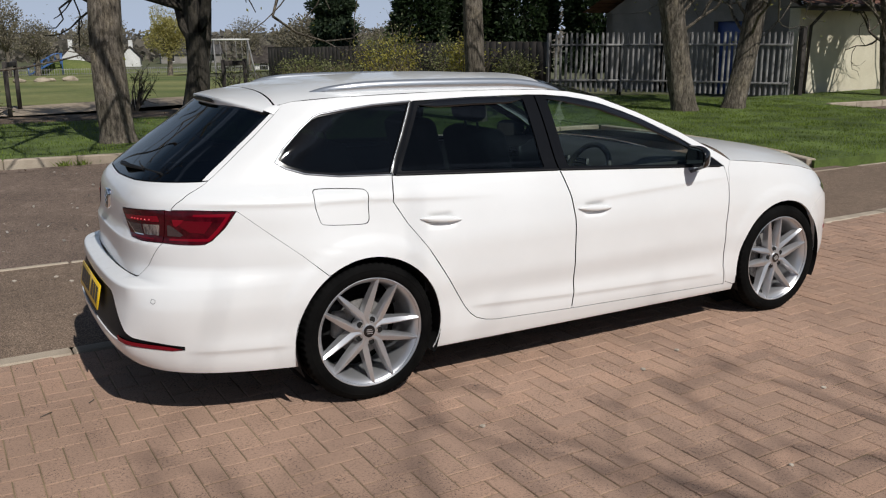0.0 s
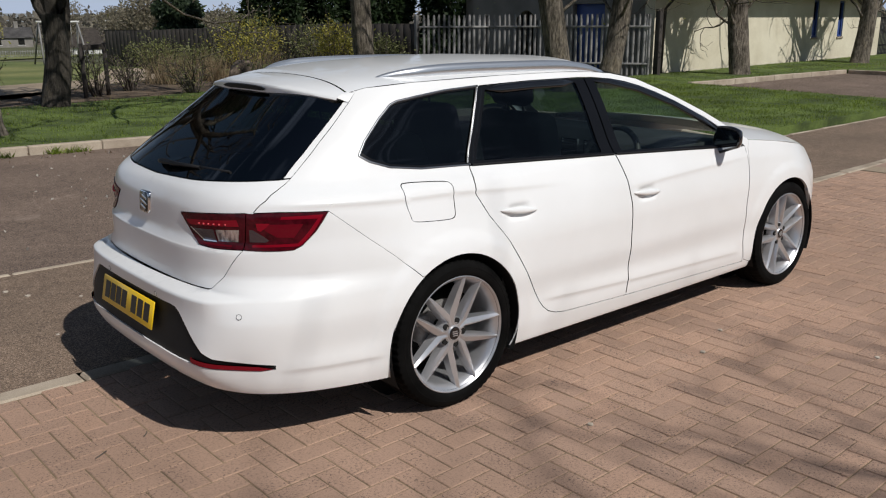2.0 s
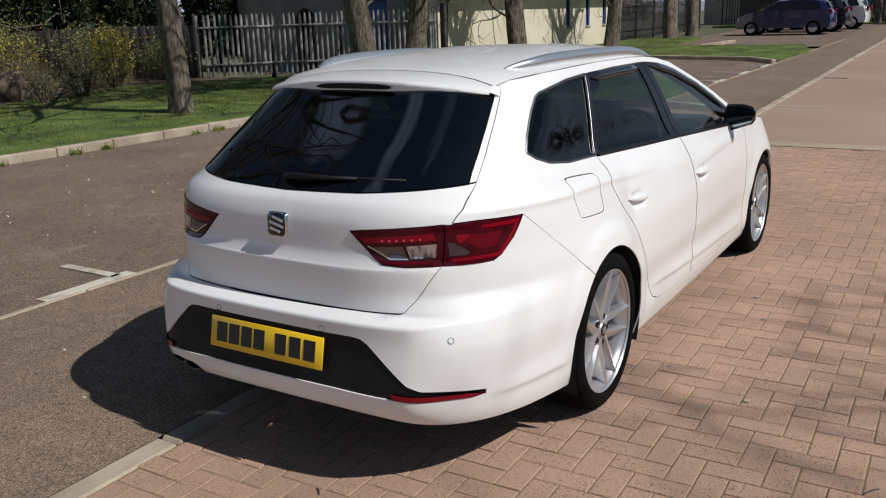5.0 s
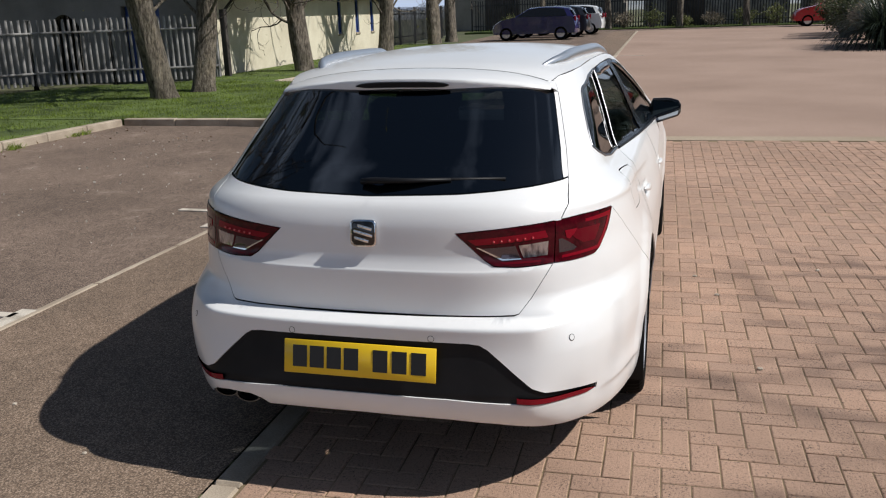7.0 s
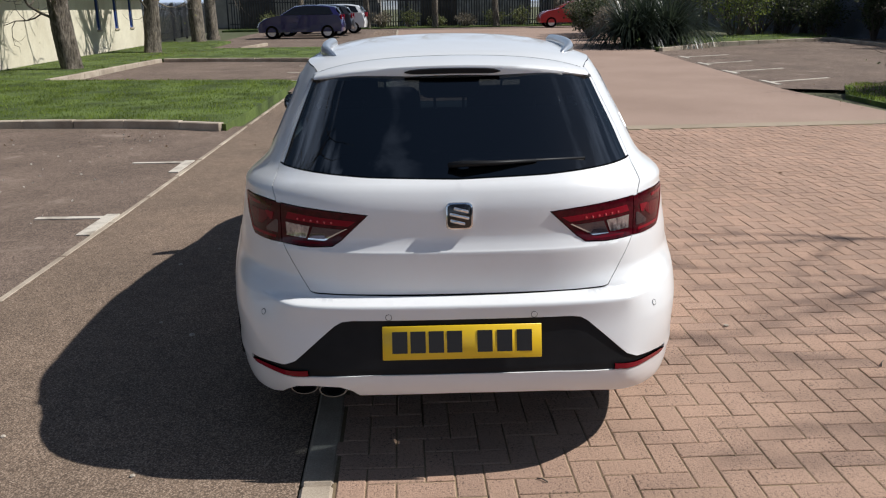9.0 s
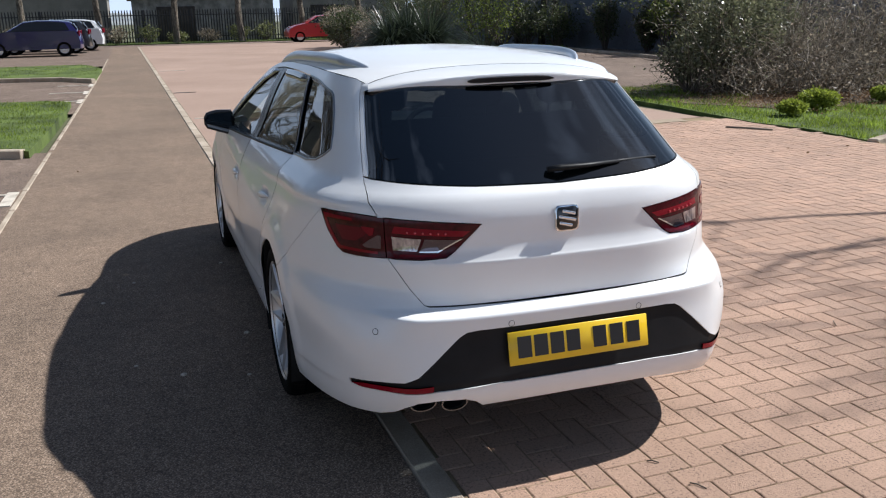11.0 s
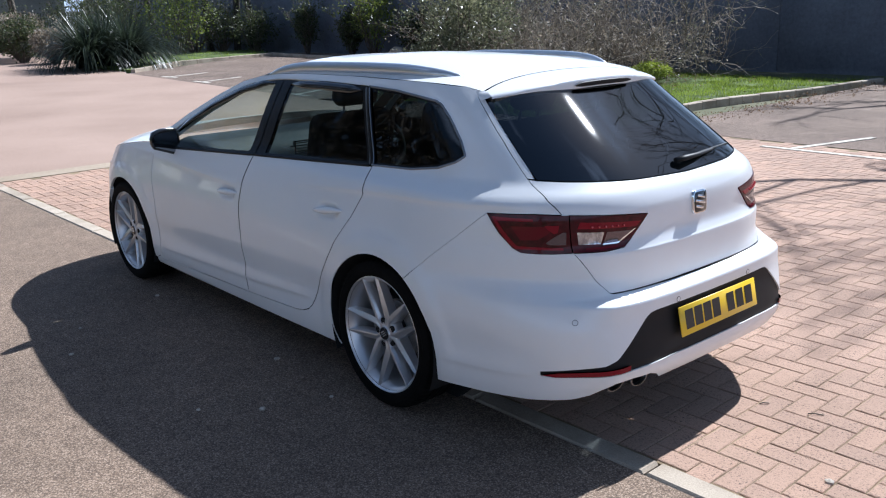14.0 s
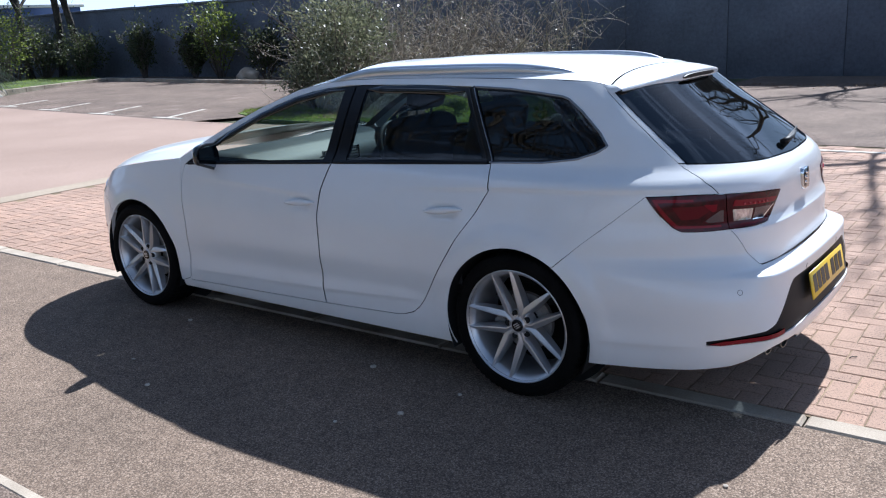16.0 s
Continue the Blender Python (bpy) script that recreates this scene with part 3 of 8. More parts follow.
def outer_line(pts):
    """Places on the outer lamp: u from the tailgate seam to its outer edge, v from its foot to its top."""
    out = []
    for u, v in dense(pts, 0.06):
        z = 0.770 + 0.136 * v
        a = find_s(0.606, z, "y")
        b = find_s(lerp(z, (0.770, 0.785, 0.835, 0.906), (-0.668, -0.640, -0.590, -0.540)), z, "x")
        out.append((a + (b - a) * u, z))
    return out


def inner_line(pts):
    """Places on the inner lamp: u from its inner tip to the seam, v from its foot to its top."""
    out = []
    for u, v in dense(pts, 0.06):
        y0 = lerp(v, (0.0, 0.05, 0.18, 0.86, 1.0), (0.47, 0.425, 0.395, 0.310, 0.302))
        z0, z1 = 0.772, lerp(y0 + (0.598 - y0) * u, (0.304, 0.60), (0.883, 0.906))
        z = z0 + (z1 - z0) * v
        out.append((find_s(y0 + (0.598 - y0) * u, z, "y"), z))
    return out


# bodywork
for side in (1, -1):
    panel("body_side", body_loop, [door_hole, quarter_loop] + ([flap_loop] if side < 0 else []), PAINT, car, side, depth=0.005)
    if side < 0:
        panel("fuel_flap", flap_loop, [], PAINT, car, side)
    rear_door = panel("rear_door", side_line(REAR_SEAM) + side_line([(0.66, 0.271), (1.112, 0.254)]) + side_line([(x - 0.0008, z) for x, z in MID_SEAM]) + side_line([(1.065, 0.957), (0.187, 0.990)]), [], PAINT, car, side, gap=0.0026, depth=0.02)
    front_door = panel("front_door", side_line([(x + 0.0008, z) for x, z in MID_SEAM[::-1]]) + side_line([(1.115, 0.254), (2.205, 0.222)]) + side_line(FRONT_SEAM) + side_line([(2.170, 0.897), (1.60, 0.930), (1.071, 0.957)]), [], PAINT, car, side, gap=0.0026, depth=0.02)
    panel("front_wing", fender_loop, [], PAINT, car, side)
    # window frames and panes
    rear_pane = softened(side_line([(0.235, 1.006), (0.99, 0.974), (0.965, 1.296), (0.68, 1.297), (0.385, 1.291)], 0.03, True), 1)
    front_pane = softened(side_line([(1.130, 0.971), (1.60, 0.945), (1.985, 0.922), (2.0, 0.985), (1.87, 1.058), (1.65, 1.162), (1.41, 1.246), (1.21, 1.287), (1.105, 1.294)], 0.03, True), 1)
    panel("window_frame", side_line([(0.197, 0.992), (1.066, 0.959), (1.035, 1.312), (0.663, 1.313), (0.358, 1.306)], closed=True), [rear_pane], FRAME_BLACK, rear_door, side, gap=0.001, depth=0.02, lift=-0.002)
    panel("window_frame", side_line([(1.072, 0.959), (1.60, 0.932), (2.166, 0.899), (2.063, 0.967), (1.895, 1.062), (1.68, 1.164), (1.55, 1.215), (1.431, 1.254), (1.33, 1.279), (1.227, 1.296), (1.10, 1.308), (1.041, 1.312)], closed=True), [front_pane], FRAME_BLACK, front_door, side, gap=0.001, depth=0.02, lift=-0.002)
    panel("window_pane", rear_pane, [], TINTED, rear_door, side, gap=0.0, lift=-0.006, flange=False, label="dark tinted window pane")
    panel("window_pane", front_pane, [], CLEAR, front_door, side, gap=0.0, lift=-0.006, flange=False, label="clear window pane")
    qp = offset(tidy(quarter_loop), 0.012)
    panel("quarter_window_frame", quarter_loop, [qp], FRAME_BLACK, car, side, gap=0.001, depth=0.012, lift=-0.001)
    panel("quarter_window", qp, [], PRIVACY, car, side, gap=0.0, lift=-0.005, flange=False, label="dark privacy glass")
    # bright bead round the window line, satin pillar strips, rain deflectors
    bead_line = tidy(quarter_loop)
    part("window_bead", strip(bead_line + bead_line[:3], 0.010, 0.003, side), BEAD, car, "satin metal window bead")
    part("pillar_strip", strip(side_line([(0.351, 1.303), (0.192, 0.996)]), 0.036, 0.003, side, 0.0005), FRAME_BLACK, car, "gloss black pillar strip")
    part("pillar_bead", strip(side_line([(0.338, 1.300), (0.180, 0.998)]), 0.005, 0.003, side, 0.002), BEAD, car, "satin metal bead")
    part("belt_strip", strip(side_line([(0.20, 0.990), (1.06, 0.957)]), 0.012, 0.007, side), TRIM_BLACK, rear_door)
    part("belt_strip", strip(side_line([(1.075, 0.956), (1.60, 0.930), (2.14, 0.900)]), 0.012, 0.007, side), TRIM_BLACK, front_door)
    part("rain_deflector", strip(side_line([(0.39, 1.288), (0.68, 1.295), (0.955, 1.294)]), 0.040, 0.007, side, 0.0, 0.15), GLOSS_BLACK, rear_door, "smoked plastic rain deflector")
    part("rain_deflector", strip(side_line([(1.10, 1.292), (1.21, 1.285), (1.41, 1.243), (1.65, 1.158), (1.87, 1.053), (1.97, 0.995)]), 0.040, 0.007, side, 0.0, 0.15), GLOSS_BLACK, front_door, "smoked plastic rain deflector")
    # handles: a bow over a shallow cup
    for door, hx, hz, tilt in ((rear_door, 0.372, 0.785, -6), (front_door, 1.238, 0.757, -4)):
        m = on_skin(find_s(hx, hz, "x"), hz, side, 0.015)
        turn = Matrix.Rotation(radians(tilt if side < 0 else -tilt), 4, "Z")
        bow = bmesh.new()
        bmesh.ops.create_uvsphere(bow, u_segments=24, v_segments=12, radius=1)
        for v in bow.verts:
            bulge = 1 - 0.35 * v.co.x ** 2
            v.co = Vector((v.co.x * 0.106, v.co.y * 0.0155 * bulge, 0.009 + v.co.z * 0.011 - 0.006 * v.co.x ** 4))
        bmesh.ops.transform(bow, matrix=m @ turn, verts=bow.verts)
        for f in bow.faces:
            f.smooth = True
        part("door_handle", bow, PAINT, door)
    # tail lamps: outer piece on the body, inner piece on the tailgate
    lo = panel("tail_lamp_outer", lamp_out_loop, [], LAMP_DEEP, car, side, gap=0.0015, lift=0.004, depth=0.02, label="deep red tail lamp")
    panel("light_bar", outer_line([(0.42, 0.91), (0.95, 0.92), (0.955, 0.10), (0.12, 0.09), (0.12, 0.155), (0.86, 0.18), (0.90, 0.82), (0.42, 0.84)]), [], LAMP_RED, lo, side, gap=0.0, lift=0.0052, depth=0.002, label="bright red light bar")
    panel("brake_lens", outer_line([(0.14, 0.72), (0.74, 0.70), (0.72, 0.34), (0.46, 0.36), (0.30, 0.50)]), [], LAMP_MID, lo, side, gap=0.0, lift=0.0052, depth=0.002)
    panel("lens_glint", outer_line([(0.12, 0.74), (0.30, 0.74), (0.27, 0.64), (0.20, 0.52), (0.15, 0.56)]), [], LAMP_RED, lo, side, gap=0.0, lift=0.0056, depth=0.002)
    panel("clear_wedge", outer_line([(0.04, 0.56), (0.09, 0.56), (0.36, 0.28), (0.32, 0.23), (0.06, 0.23)]), [], LAMP_SMOKE, lo, side, gap=0.0, lift=0.0052, depth=0.002, label="small clear lens")
    # inner piece
    li = panel("tail_lamp_inner", lamp_in_loop, [], LAMP_DEEP, car, side, gap=0.0015, lift=0.004, depth=0.02, label="red and clear tail lamp")
    panel("light_bar", inner_line([(0.09, 0.78), (0.92, 0.82), (0.95, 0.64), (0.13, 0.62)]), [], LAMP_RED, li, side, gap=0.0, lift=0.0052, depth=0.002, label="bright red light bar")
    panel("indicator_lens", inner_line([(0.14, 0.52), (0.57, 0.53), (0.55, 0.19), (0.29, 0.19)]), [], LAMP_SMOKE, li, side, gap=0.0, lift=0.0052, depth=0.002, label="smoky clear indicator lens")
    panel("reversing_lens", inner_line([(0.61, 0.53), (0.95, 0.55), (0.93, 0.21), (0.59, 0.20)]), [], LAMP_CLEAR, li, side, gap=0.0, lift=0.0052, depth=0.002, label="clear reversing lens")
    panel("lens_rim", inner_line([(0.11, 0.555), (0.14, 0.555), (0.29, 0.215), (0.55, 0.205), (0.55, 0.17), (0.26, 0.165)]), [], CHROME, li, side, gap=0.0, lift=0.0056, depth=0.002, label="bright inner rim of the lens")
    for k in range(6):
        u = 0.36 + 0.085 * k
        bead = bmesh.new()
        bmesh.ops.create_icosphere(bead, subdivisions=2, radius=0.0042)
        sz = inner_line([(u, 0.69), (u + 0.001, 0.69), (u, 0.70)])[0]
        bmesh.ops.transform(bead, matrix=on_skin(sz[0], sz[1], side, 0.0075), verts=bead.verts)
        part("light_diode", shade(bead, 60), LAMP_BEAD, li)
    panel("lower_bar", inner_line([(0.18, 0.13), (0.82, 0.11), (0.82, 0.06), (0.22, 0.06)]), [], LAMP_MID, li, side, gap=0.0, lift=0.0052, depth=0.002)
    # reflector at the tip of the black insert
    panel("reflector", tail_line([(0.515, 0.377), (0.515, 0.358), (0.60, 0.348)], 0.015) + side_line([(-0.83, 0.339), (-0.792, 0.344), (-0.84, 0.356)], 0.015) + tail_line([(0.60, 0.366), (0.515, 0.377)], 0.015), [], LAMP_RED, car, side, gap=0.0, lift=0.003, depth=0.006, label="red bumper reflector")

notched = (tail_line([(0.0, 0.290), (0.30, 0.285), (0.345, 0.283), (0.37, 0.305), (0.41, 0.320), (0.50, 0.321), (0.56, 0.312), (0.595, 0.288), (0.62, 0.262), (0.66, 0.242), (0.70, 0.236)]) + side_line([(-0.74, 0.230), (-0.34, 0.216)])
           + bumper_loop[next(i for i, p in enumerate(bumper_loop) if p == arch_rear_back[-1]):])
bumper = panel("rear_bumper", notched, [diff_loop], PAINT, car, 1, gap=0.0006, depth=0.03, step=0.022, also=panel("right_half", bumper_loop, [diff_loop], PAINT, car, -1, gap=0.0006, depth=0.03, step=0.022, data=True))
panel("black_insert", diff_loop, [], TRIM_BLACK, bumper, whole=True, gap=-0.001, lift=-0.006, depth=0.01, label="matt black bumper insert")
tailgate = panel("tailgate", gate_loop, [], PAINT, car, whole=True, depth=0.03)
panel("rear_window", glass_loop, [], REAR_GLASS, tailgate, whole=True, gap=0.001, lift=0.001, depth=0.004, label="dark privacy glass")
for side in (1, -1):
    panel("window_surround", tail_line([(0.612, 1.0165), (0.625, 1.018), (0.603, 1.10), (0.577, 1.18), (0.549, 1.262), (0.5305, 1.306), (0.44, 1.312), (0.44, 1.303), (0.524, 1.2935), (0.5375, 1.262), (0.5635, 1.18), (0.5885, 1.10)]), [], PAINT, tailgate, side, gap=0.0005, depth=0.01)
panel("front_bumper", nose_loop, [], PAINT, car, whole=True, depth=0.02)

# roof between the two edges, bonnet, windscreen
ROOF_X = [-0.27 + 0.07 * i for i in range(21)]


def edge_z(x):
    return lerp(x, [-0.27] + [p[0] for p in ROOF_EDGE], [1.305] + [p[1] for p in ROOF_EDGE])


def roof_z(x):
    return lerp(x, (-0.45, -0.2, 0.2, 0.7, 1.1, 1.25), (1.328, 1.370, 1.404, 1.415, 1.400, 1.386))


def roof_point(x, v, pull=0.0):
    e = skin_xz(x, edge_z(x))
    w = abs(v)
    z = roof_z(x) - (roof_z(x) - e.z) * (0.55 * w ** 2 + 0.45 * w ** 5)
    return Vector((x + pull * (1 - w ** 2), e.y * v, z))


VS = [math.sin(math.pi / 2 * (i / 14 - 1)) for i in range(29)]
rows = [[roof_point(x, v, -0.0 if x > -0.2 else 0.0) for v in VS] for x in ROOF_X]
rows[0] = [roof_point(-0.27, v, 0.02) for v in VS]
rows[-1] = [roof_point(ROOF_X[-1], v, 0.10) for v in VS]
loft("roof", rows, PAINT, car)
A_EDGE = [(1.13, 1.333), (1.25, 1.323), (1.43, 1.290), (1.66, 1.205), (1.90, 1.098), (2.10, 0.995), (2.225, 0.925)]
screen = []
for x, z in A_EDGE:
    e = skin_xz(x, z)
    screen.append([Vector((x + (0.10 + 0.10 * (x - 1.13)) * (1 - v * v), e.y * v, z + (0.045 - 0.03 * (x - 1.13)) * (1 - v * v))) for v in VS])
loft("windscreen", screen, CLEAR, car, "clear curved windscreen")
# Added band: keeps sun through the glass out of the car's shadow.
up = Vector((0, 0, 0.003))
loft("windscreen_sun_block", [[p + up for p in screen[0]], [p.lerp(q, 0.5) + up for p, q in zip(screen[0], screen[1])], [p + up for p in screen[1]]], FRAME_BLACK, car, "black band added along the top of the windscreen to block sun")
HOOD = [(2.225, 0.925), (2.36, 0.912), (2.5, 0.895), (2.65, 0.875), (2.8, 0.850), (2.93, 0.822), (3.05, 0.790), (3.18, 0.74)]
hood = []
for x, z in HOOD:
    e = skin_xz(x, z)
    hood.append([Vector((x + (0.22 + 0.05 * (x - 2.2)) * (1 - v * v), e.y * v, z + 0.055 * (1 - v ** 4) - 0.06 * max(0, x - 2.9) * (1 - v * v))) for v in VS])
loft("bonnet", hood, PAINT, car)
for side in (1, -1):
    panel("headlamp", side_line([(3.06, 0.705), (3.20, 0.735), (3.31, 0.71), (3.33, 0.64), (3.20, 0.635), (3.11, 0.66)], 0.02, True), [], CHROME, car, side, gap=0.0, lift=0.004, depth=0.01, label="clear headlamp with chrome inside")
    panel("side_repeater", side_line([(3.16, 0.44), (3.25, 0.44), (3.25, 0.425), (3.16, 0.425)], 0.02, True), [], LAMP_RED, car, side, gap=0.0, lift=0.004, depth=0.006, label="amber side marker")

# spoiler with its lip, and the high brake lamp
SP_TOP = lambda v: roof_point(-0.275, v, 0.02) + Vector((-0.004, 0, 0.0))
def spoiler_lip(v, dz=0.0):
    w = abs(v)
    return Vector((-0.452 + 0.125 * w ** 2.5, 0.525 * v, 1.334 - 0.046 * w ** 2.2 + dz))
sp_rows = [[SP_TOP(v).lerp(spoiler_lip(v), k / 5) + Vector((0, 0, 0.004 * math.sin(math.pi * k / 5))) for v in VS] for k in range(6)]
sp_rows.append([spoiler_lip(v) + Vector((-0.004, 0, -0.008)) for v in VS])
sp_rows.append([spoiler_lip(v) + Vector((0.006, 0, -0.008 - 0.028 * (1 - abs(v) ** 5))) for v in VS])
sp_rows.append([spoiler_lip(v) + Vector((0.10, 0, -0.004 - 0.026 * (1 - abs(v) ** 5))) for v in VS])
loft("roof_spoiler", sp_rows, PAINT, tailgate)
bl = bmesh.new()
cols = []
for k in range(17):
    u = -1 + k / 8
    p = spoiler_lip(u * 0.177 / 0.525)
    h = 0.011 * math.sqrt(max(0.05, 1 - abs(u) ** 6))
    cols.append([bl.verts.new(p + Vector(d)) for d in ((-0.003, 0, -0.020 + h), (-0.010, 0, -0.020 + h * 0.7), (-0.008, 0, -0.020 - h * 0.7), (0.004, 0, -0.020 - h))])
for a, b in zip(cols, cols[1:]):
    for k in range(3):
        bl.faces.new((a[k], a[k + 1], b[k + 1], b[k]))
bmesh.ops.recalc_face_normals(bl, faces=bl.faces)
part("high_brake_lamp", shade(bl, 50), TRIM_BLACK, tailgate, "smoked black high brake lamp")

# cheeks that close the spoiler's ends down to the body seam
for side in (1, -1):
    top = [r[-1 if side > 0 else 0] for r in sp_rows[:6]]
    foot = []
    for k in range(6):
        z = 1.306 - 0.036 * k / 5
        p, n = skin_frame(find_s(lerp(z, (1.262, 1.304), (0.550, 0.531)), z, "y"), z)
        foot.append(Vector((p.x, p.y * side, p.z)) + Vector((-0.002, 0, 0)))
    mid = [a.lerp(b, 0.5) + Vector((0, side * 0.004, 0)) for a, b in zip(top, foot)]
    loft("spoiler_cheek", [top, mid, foot], PAINT, tailgate)

# Hidden dark slabs added to stop sun leaking through the spoiler's corner gaps.
part("spoiler_light_stop", join(box((0.19, 0.66, 0.014), (-0.29, 0, 1.283), 0.004), box((0.07, 1.03, 0.014), (-0.195, 0, 1.283), 0.004)), DARK_INNER, tailgate)

# roof rails: low bows that run into the roof at both ends
for side in (1, -1):
    line, rad = [], []
    for k in range(41):
        u = k / 40
        x = -0.105 + 1.33 * u
        v = lerp(u, (0, 0.15, 0.5, 0.85, 1), (0.80, 0.885, 0.93, 0.955, 0.985))
        p = roof_point(x, v)
        lift = 0.030 * (1 - abs(2 * u - 1) ** 5) - 0.014
        line.append((p.x, p.y * side, p.z + lift))
        rad.append(0.022 * (0.30 + 0.70 * (1 - abs(2 * u - 1) ** 6)))
    part("roof_rail", swept(line, rad, 14, 1.25), RAIL, car, "satin silver roof rail")

# rear details: badge, sensors, plate, wiper, tail pipes
m = on_skin(S0, 0.877, 1, 0.004)
def rounded_plate(half, z0, z1, lip=0.0015):
    """A square plate with well-rounded corners and a small chamfer."""
    bm, rings = bmesh.new(), []
    for z, h in ((z0, half), (z1 - lip, half), (z1, half - lip)):
        ring = []
        for k in range(40):
            a = 2 * math.pi * (k + 0.5) / 40
            c, q = math.cos(a), math.sin(a)
            r = h / (abs(c) ** 6 + abs(q) ** 6) ** (1 / 6)
            ring.append(bm.verts.new(m @ Vector((r * c, r * q, z))))
        rings.append(ring)
    for a, b in zip(rings, rings[1:]):
        for k in range(40):
            bm.faces.new((a[k], a[(k + 1) % 40], b[(k + 1) % 40], b[k]))
    bm.faces.new(rings[-1])
    return shade(bm, 30)


badge = part("badge", rounded_plate(0.045, -0.008, 0.007), CHROME, tailgate, "square chrome-rimmed badge with slanted bars")
part("badge_face", rounded_plate(0.040, 0.004, 0.0082), GLOSS_BLACK, badge, "gloss black face")
for k, (dx, dy, w) in enumerate(((0.006, 0.020, 0.050), (0.0, 0.0, 0.066), (-0.006, -0.020, 0.050))):
    b = box((w, 0.010, 0.003), (dx, dy, 0.0090), 0.002, 1, Matrix.Rotation(radians(-14), 4, "Z"))
    bmesh.ops.transform(b, matrix=m, verts=b.verts)
    part("badge_bar", b, CHROME, badge)
for side in (1, -1):
    for y, z in ((0.24, 0.560), (0.672, 0.547)):
        sd = spun([(0.0, 0.0012), (0.0088, 0.0012), (0.0093, 0.0), (0.0093, -0.004)], 20, "Z")
        bmesh.ops.transform(sd, matrix=on_skin(find_s(y, z, "y"), z, side, 0.0002), verts=sd.verts)
        ob = part("parking_sensor", sd, PAINT, bumper)
        ring = spun([(0.0094, 0.0001), (0.0094, 0.0006), (0.0108, 0.0006), (0.0108, 0.0001)], 20, "Z", True)
        bmesh.ops.transform(ring, matrix=on_skin(find_s(y, z, "y"), z, side, 0.0006), verts=ring.verts)
        part("sensor_ring", ring, TRIM_BLACK, ob)
pm = pose(-1.036, 0, 0.479, 90 - 12, 0, -90)
pb = box((0.524, 0.112, 0.006), (0, 0, 0), 0.002, 1)
bmesh.ops.transform(pb, matrix=pm, verts=pb.verts)
plate = part("number_plate", pb, PLATE, bumper, "yellow number plate")
for k, x in enumerate((-0.205, -0.145, -0.085, -0.025, 0.075, 0.140, 0.205)):
    bb = box((0.050, 0.072, 0.001), (x, 0.002, 0.0036))
    bmesh.ops.transform(bb, matrix=pm, verts=bb.verts)
    part("plate_bar", bb, PLATE_INK, plate)
pivot, tip = Vector((-0.822, 0.015, 1.030)), Vector((-0.752, -0.44, 1.032))
wip = join(swept([pivot + Vector((-0.008, 0.015, 0.0)), pivot + Vector((-0.02, -0.03, 0.006)), pivot.lerp(tip, 0.3) + Vector((-0.028, 0, 0.004)), pivot.lerp(tip, 0.62) + Vector((-0.022, 0, 0.004))], [0.013, 0.014, 0.011, 0.007], 10, 0.8),
           swept([pivot.lerp(tip, 0.12) + Vector((-0.012, 0, 0.002)), pivot.lerp(tip, 0.55) + Vector((-0.016, 0, 0.003)), tip + Vector((-0.008, 0, 0.002))], [0.006, 0.007, 0.005], 8, 1.0))
part("rear_wiper", wip, TRIM_BLACK, tailgate, "black rear wiper at rest")
for y in (0.537, 0.437):
    pipe = spun([(0.026, -0.20), (0.034, -0.19), (0.040, -0.02), (0.041, 0.0), (0.037, 0.004), (0.034, -0.004), (0.032, -0.09), (0.0, -0.09)], 28)
    for v in pipe.verts:
        v.co = Vector((v.co.x * 1.15, v.co.y, v.co.z * 0.66))
    bmesh.ops.transform(pipe, matrix=pose(-0.955 if y > 0.5 else -0.985, y, 0.298, 2, 0, 90), verts=pipe.verts)
    part("tail_pipe", pipe, PIPE, car, "oval dark steel tail pipe with a bright rim")
    rim = spun([(0.0405, -0.004), (0.0425, 0.0), (0.041, 0.0045), (0.0365, 0.0045), (0.035, 0.0)], 28, closed=True)
    for v in rim.verts:
        v.co = Vector((v.co.x * 1.15, v.co.y, v.co.z * 0.66))
    bmesh.ops.transform(rim, matrix=pose(-0.955 if y > 0.5 else -0.985, y, 0.298, 2, 0, 90), verts=rim.verts)
    part("pipe_rim", rim, STRIP_DARK, car)
    inner = spun([(0.033, -0.012), (0.031, -0.085), (0.0, -0.085)], 24)
    for v in inner.verts:
        v.co = Vector((v.co.x * 1.15, v.co.y, v.co.z * 0.66))
    bmesh.ops.transform(inner, matrix=pose(-0.955 if y > 0.5 else -0.985, y, 0.298, 2, 0, 90), verts=inner.verts)
    part("pipe_bore", inner, DARK_INNER, car)
part("pipe_shroud", box((0.12, 0.25, 0.085), (-0.82, 0.487, 0.285), 0.02), DARK_INNER, car)

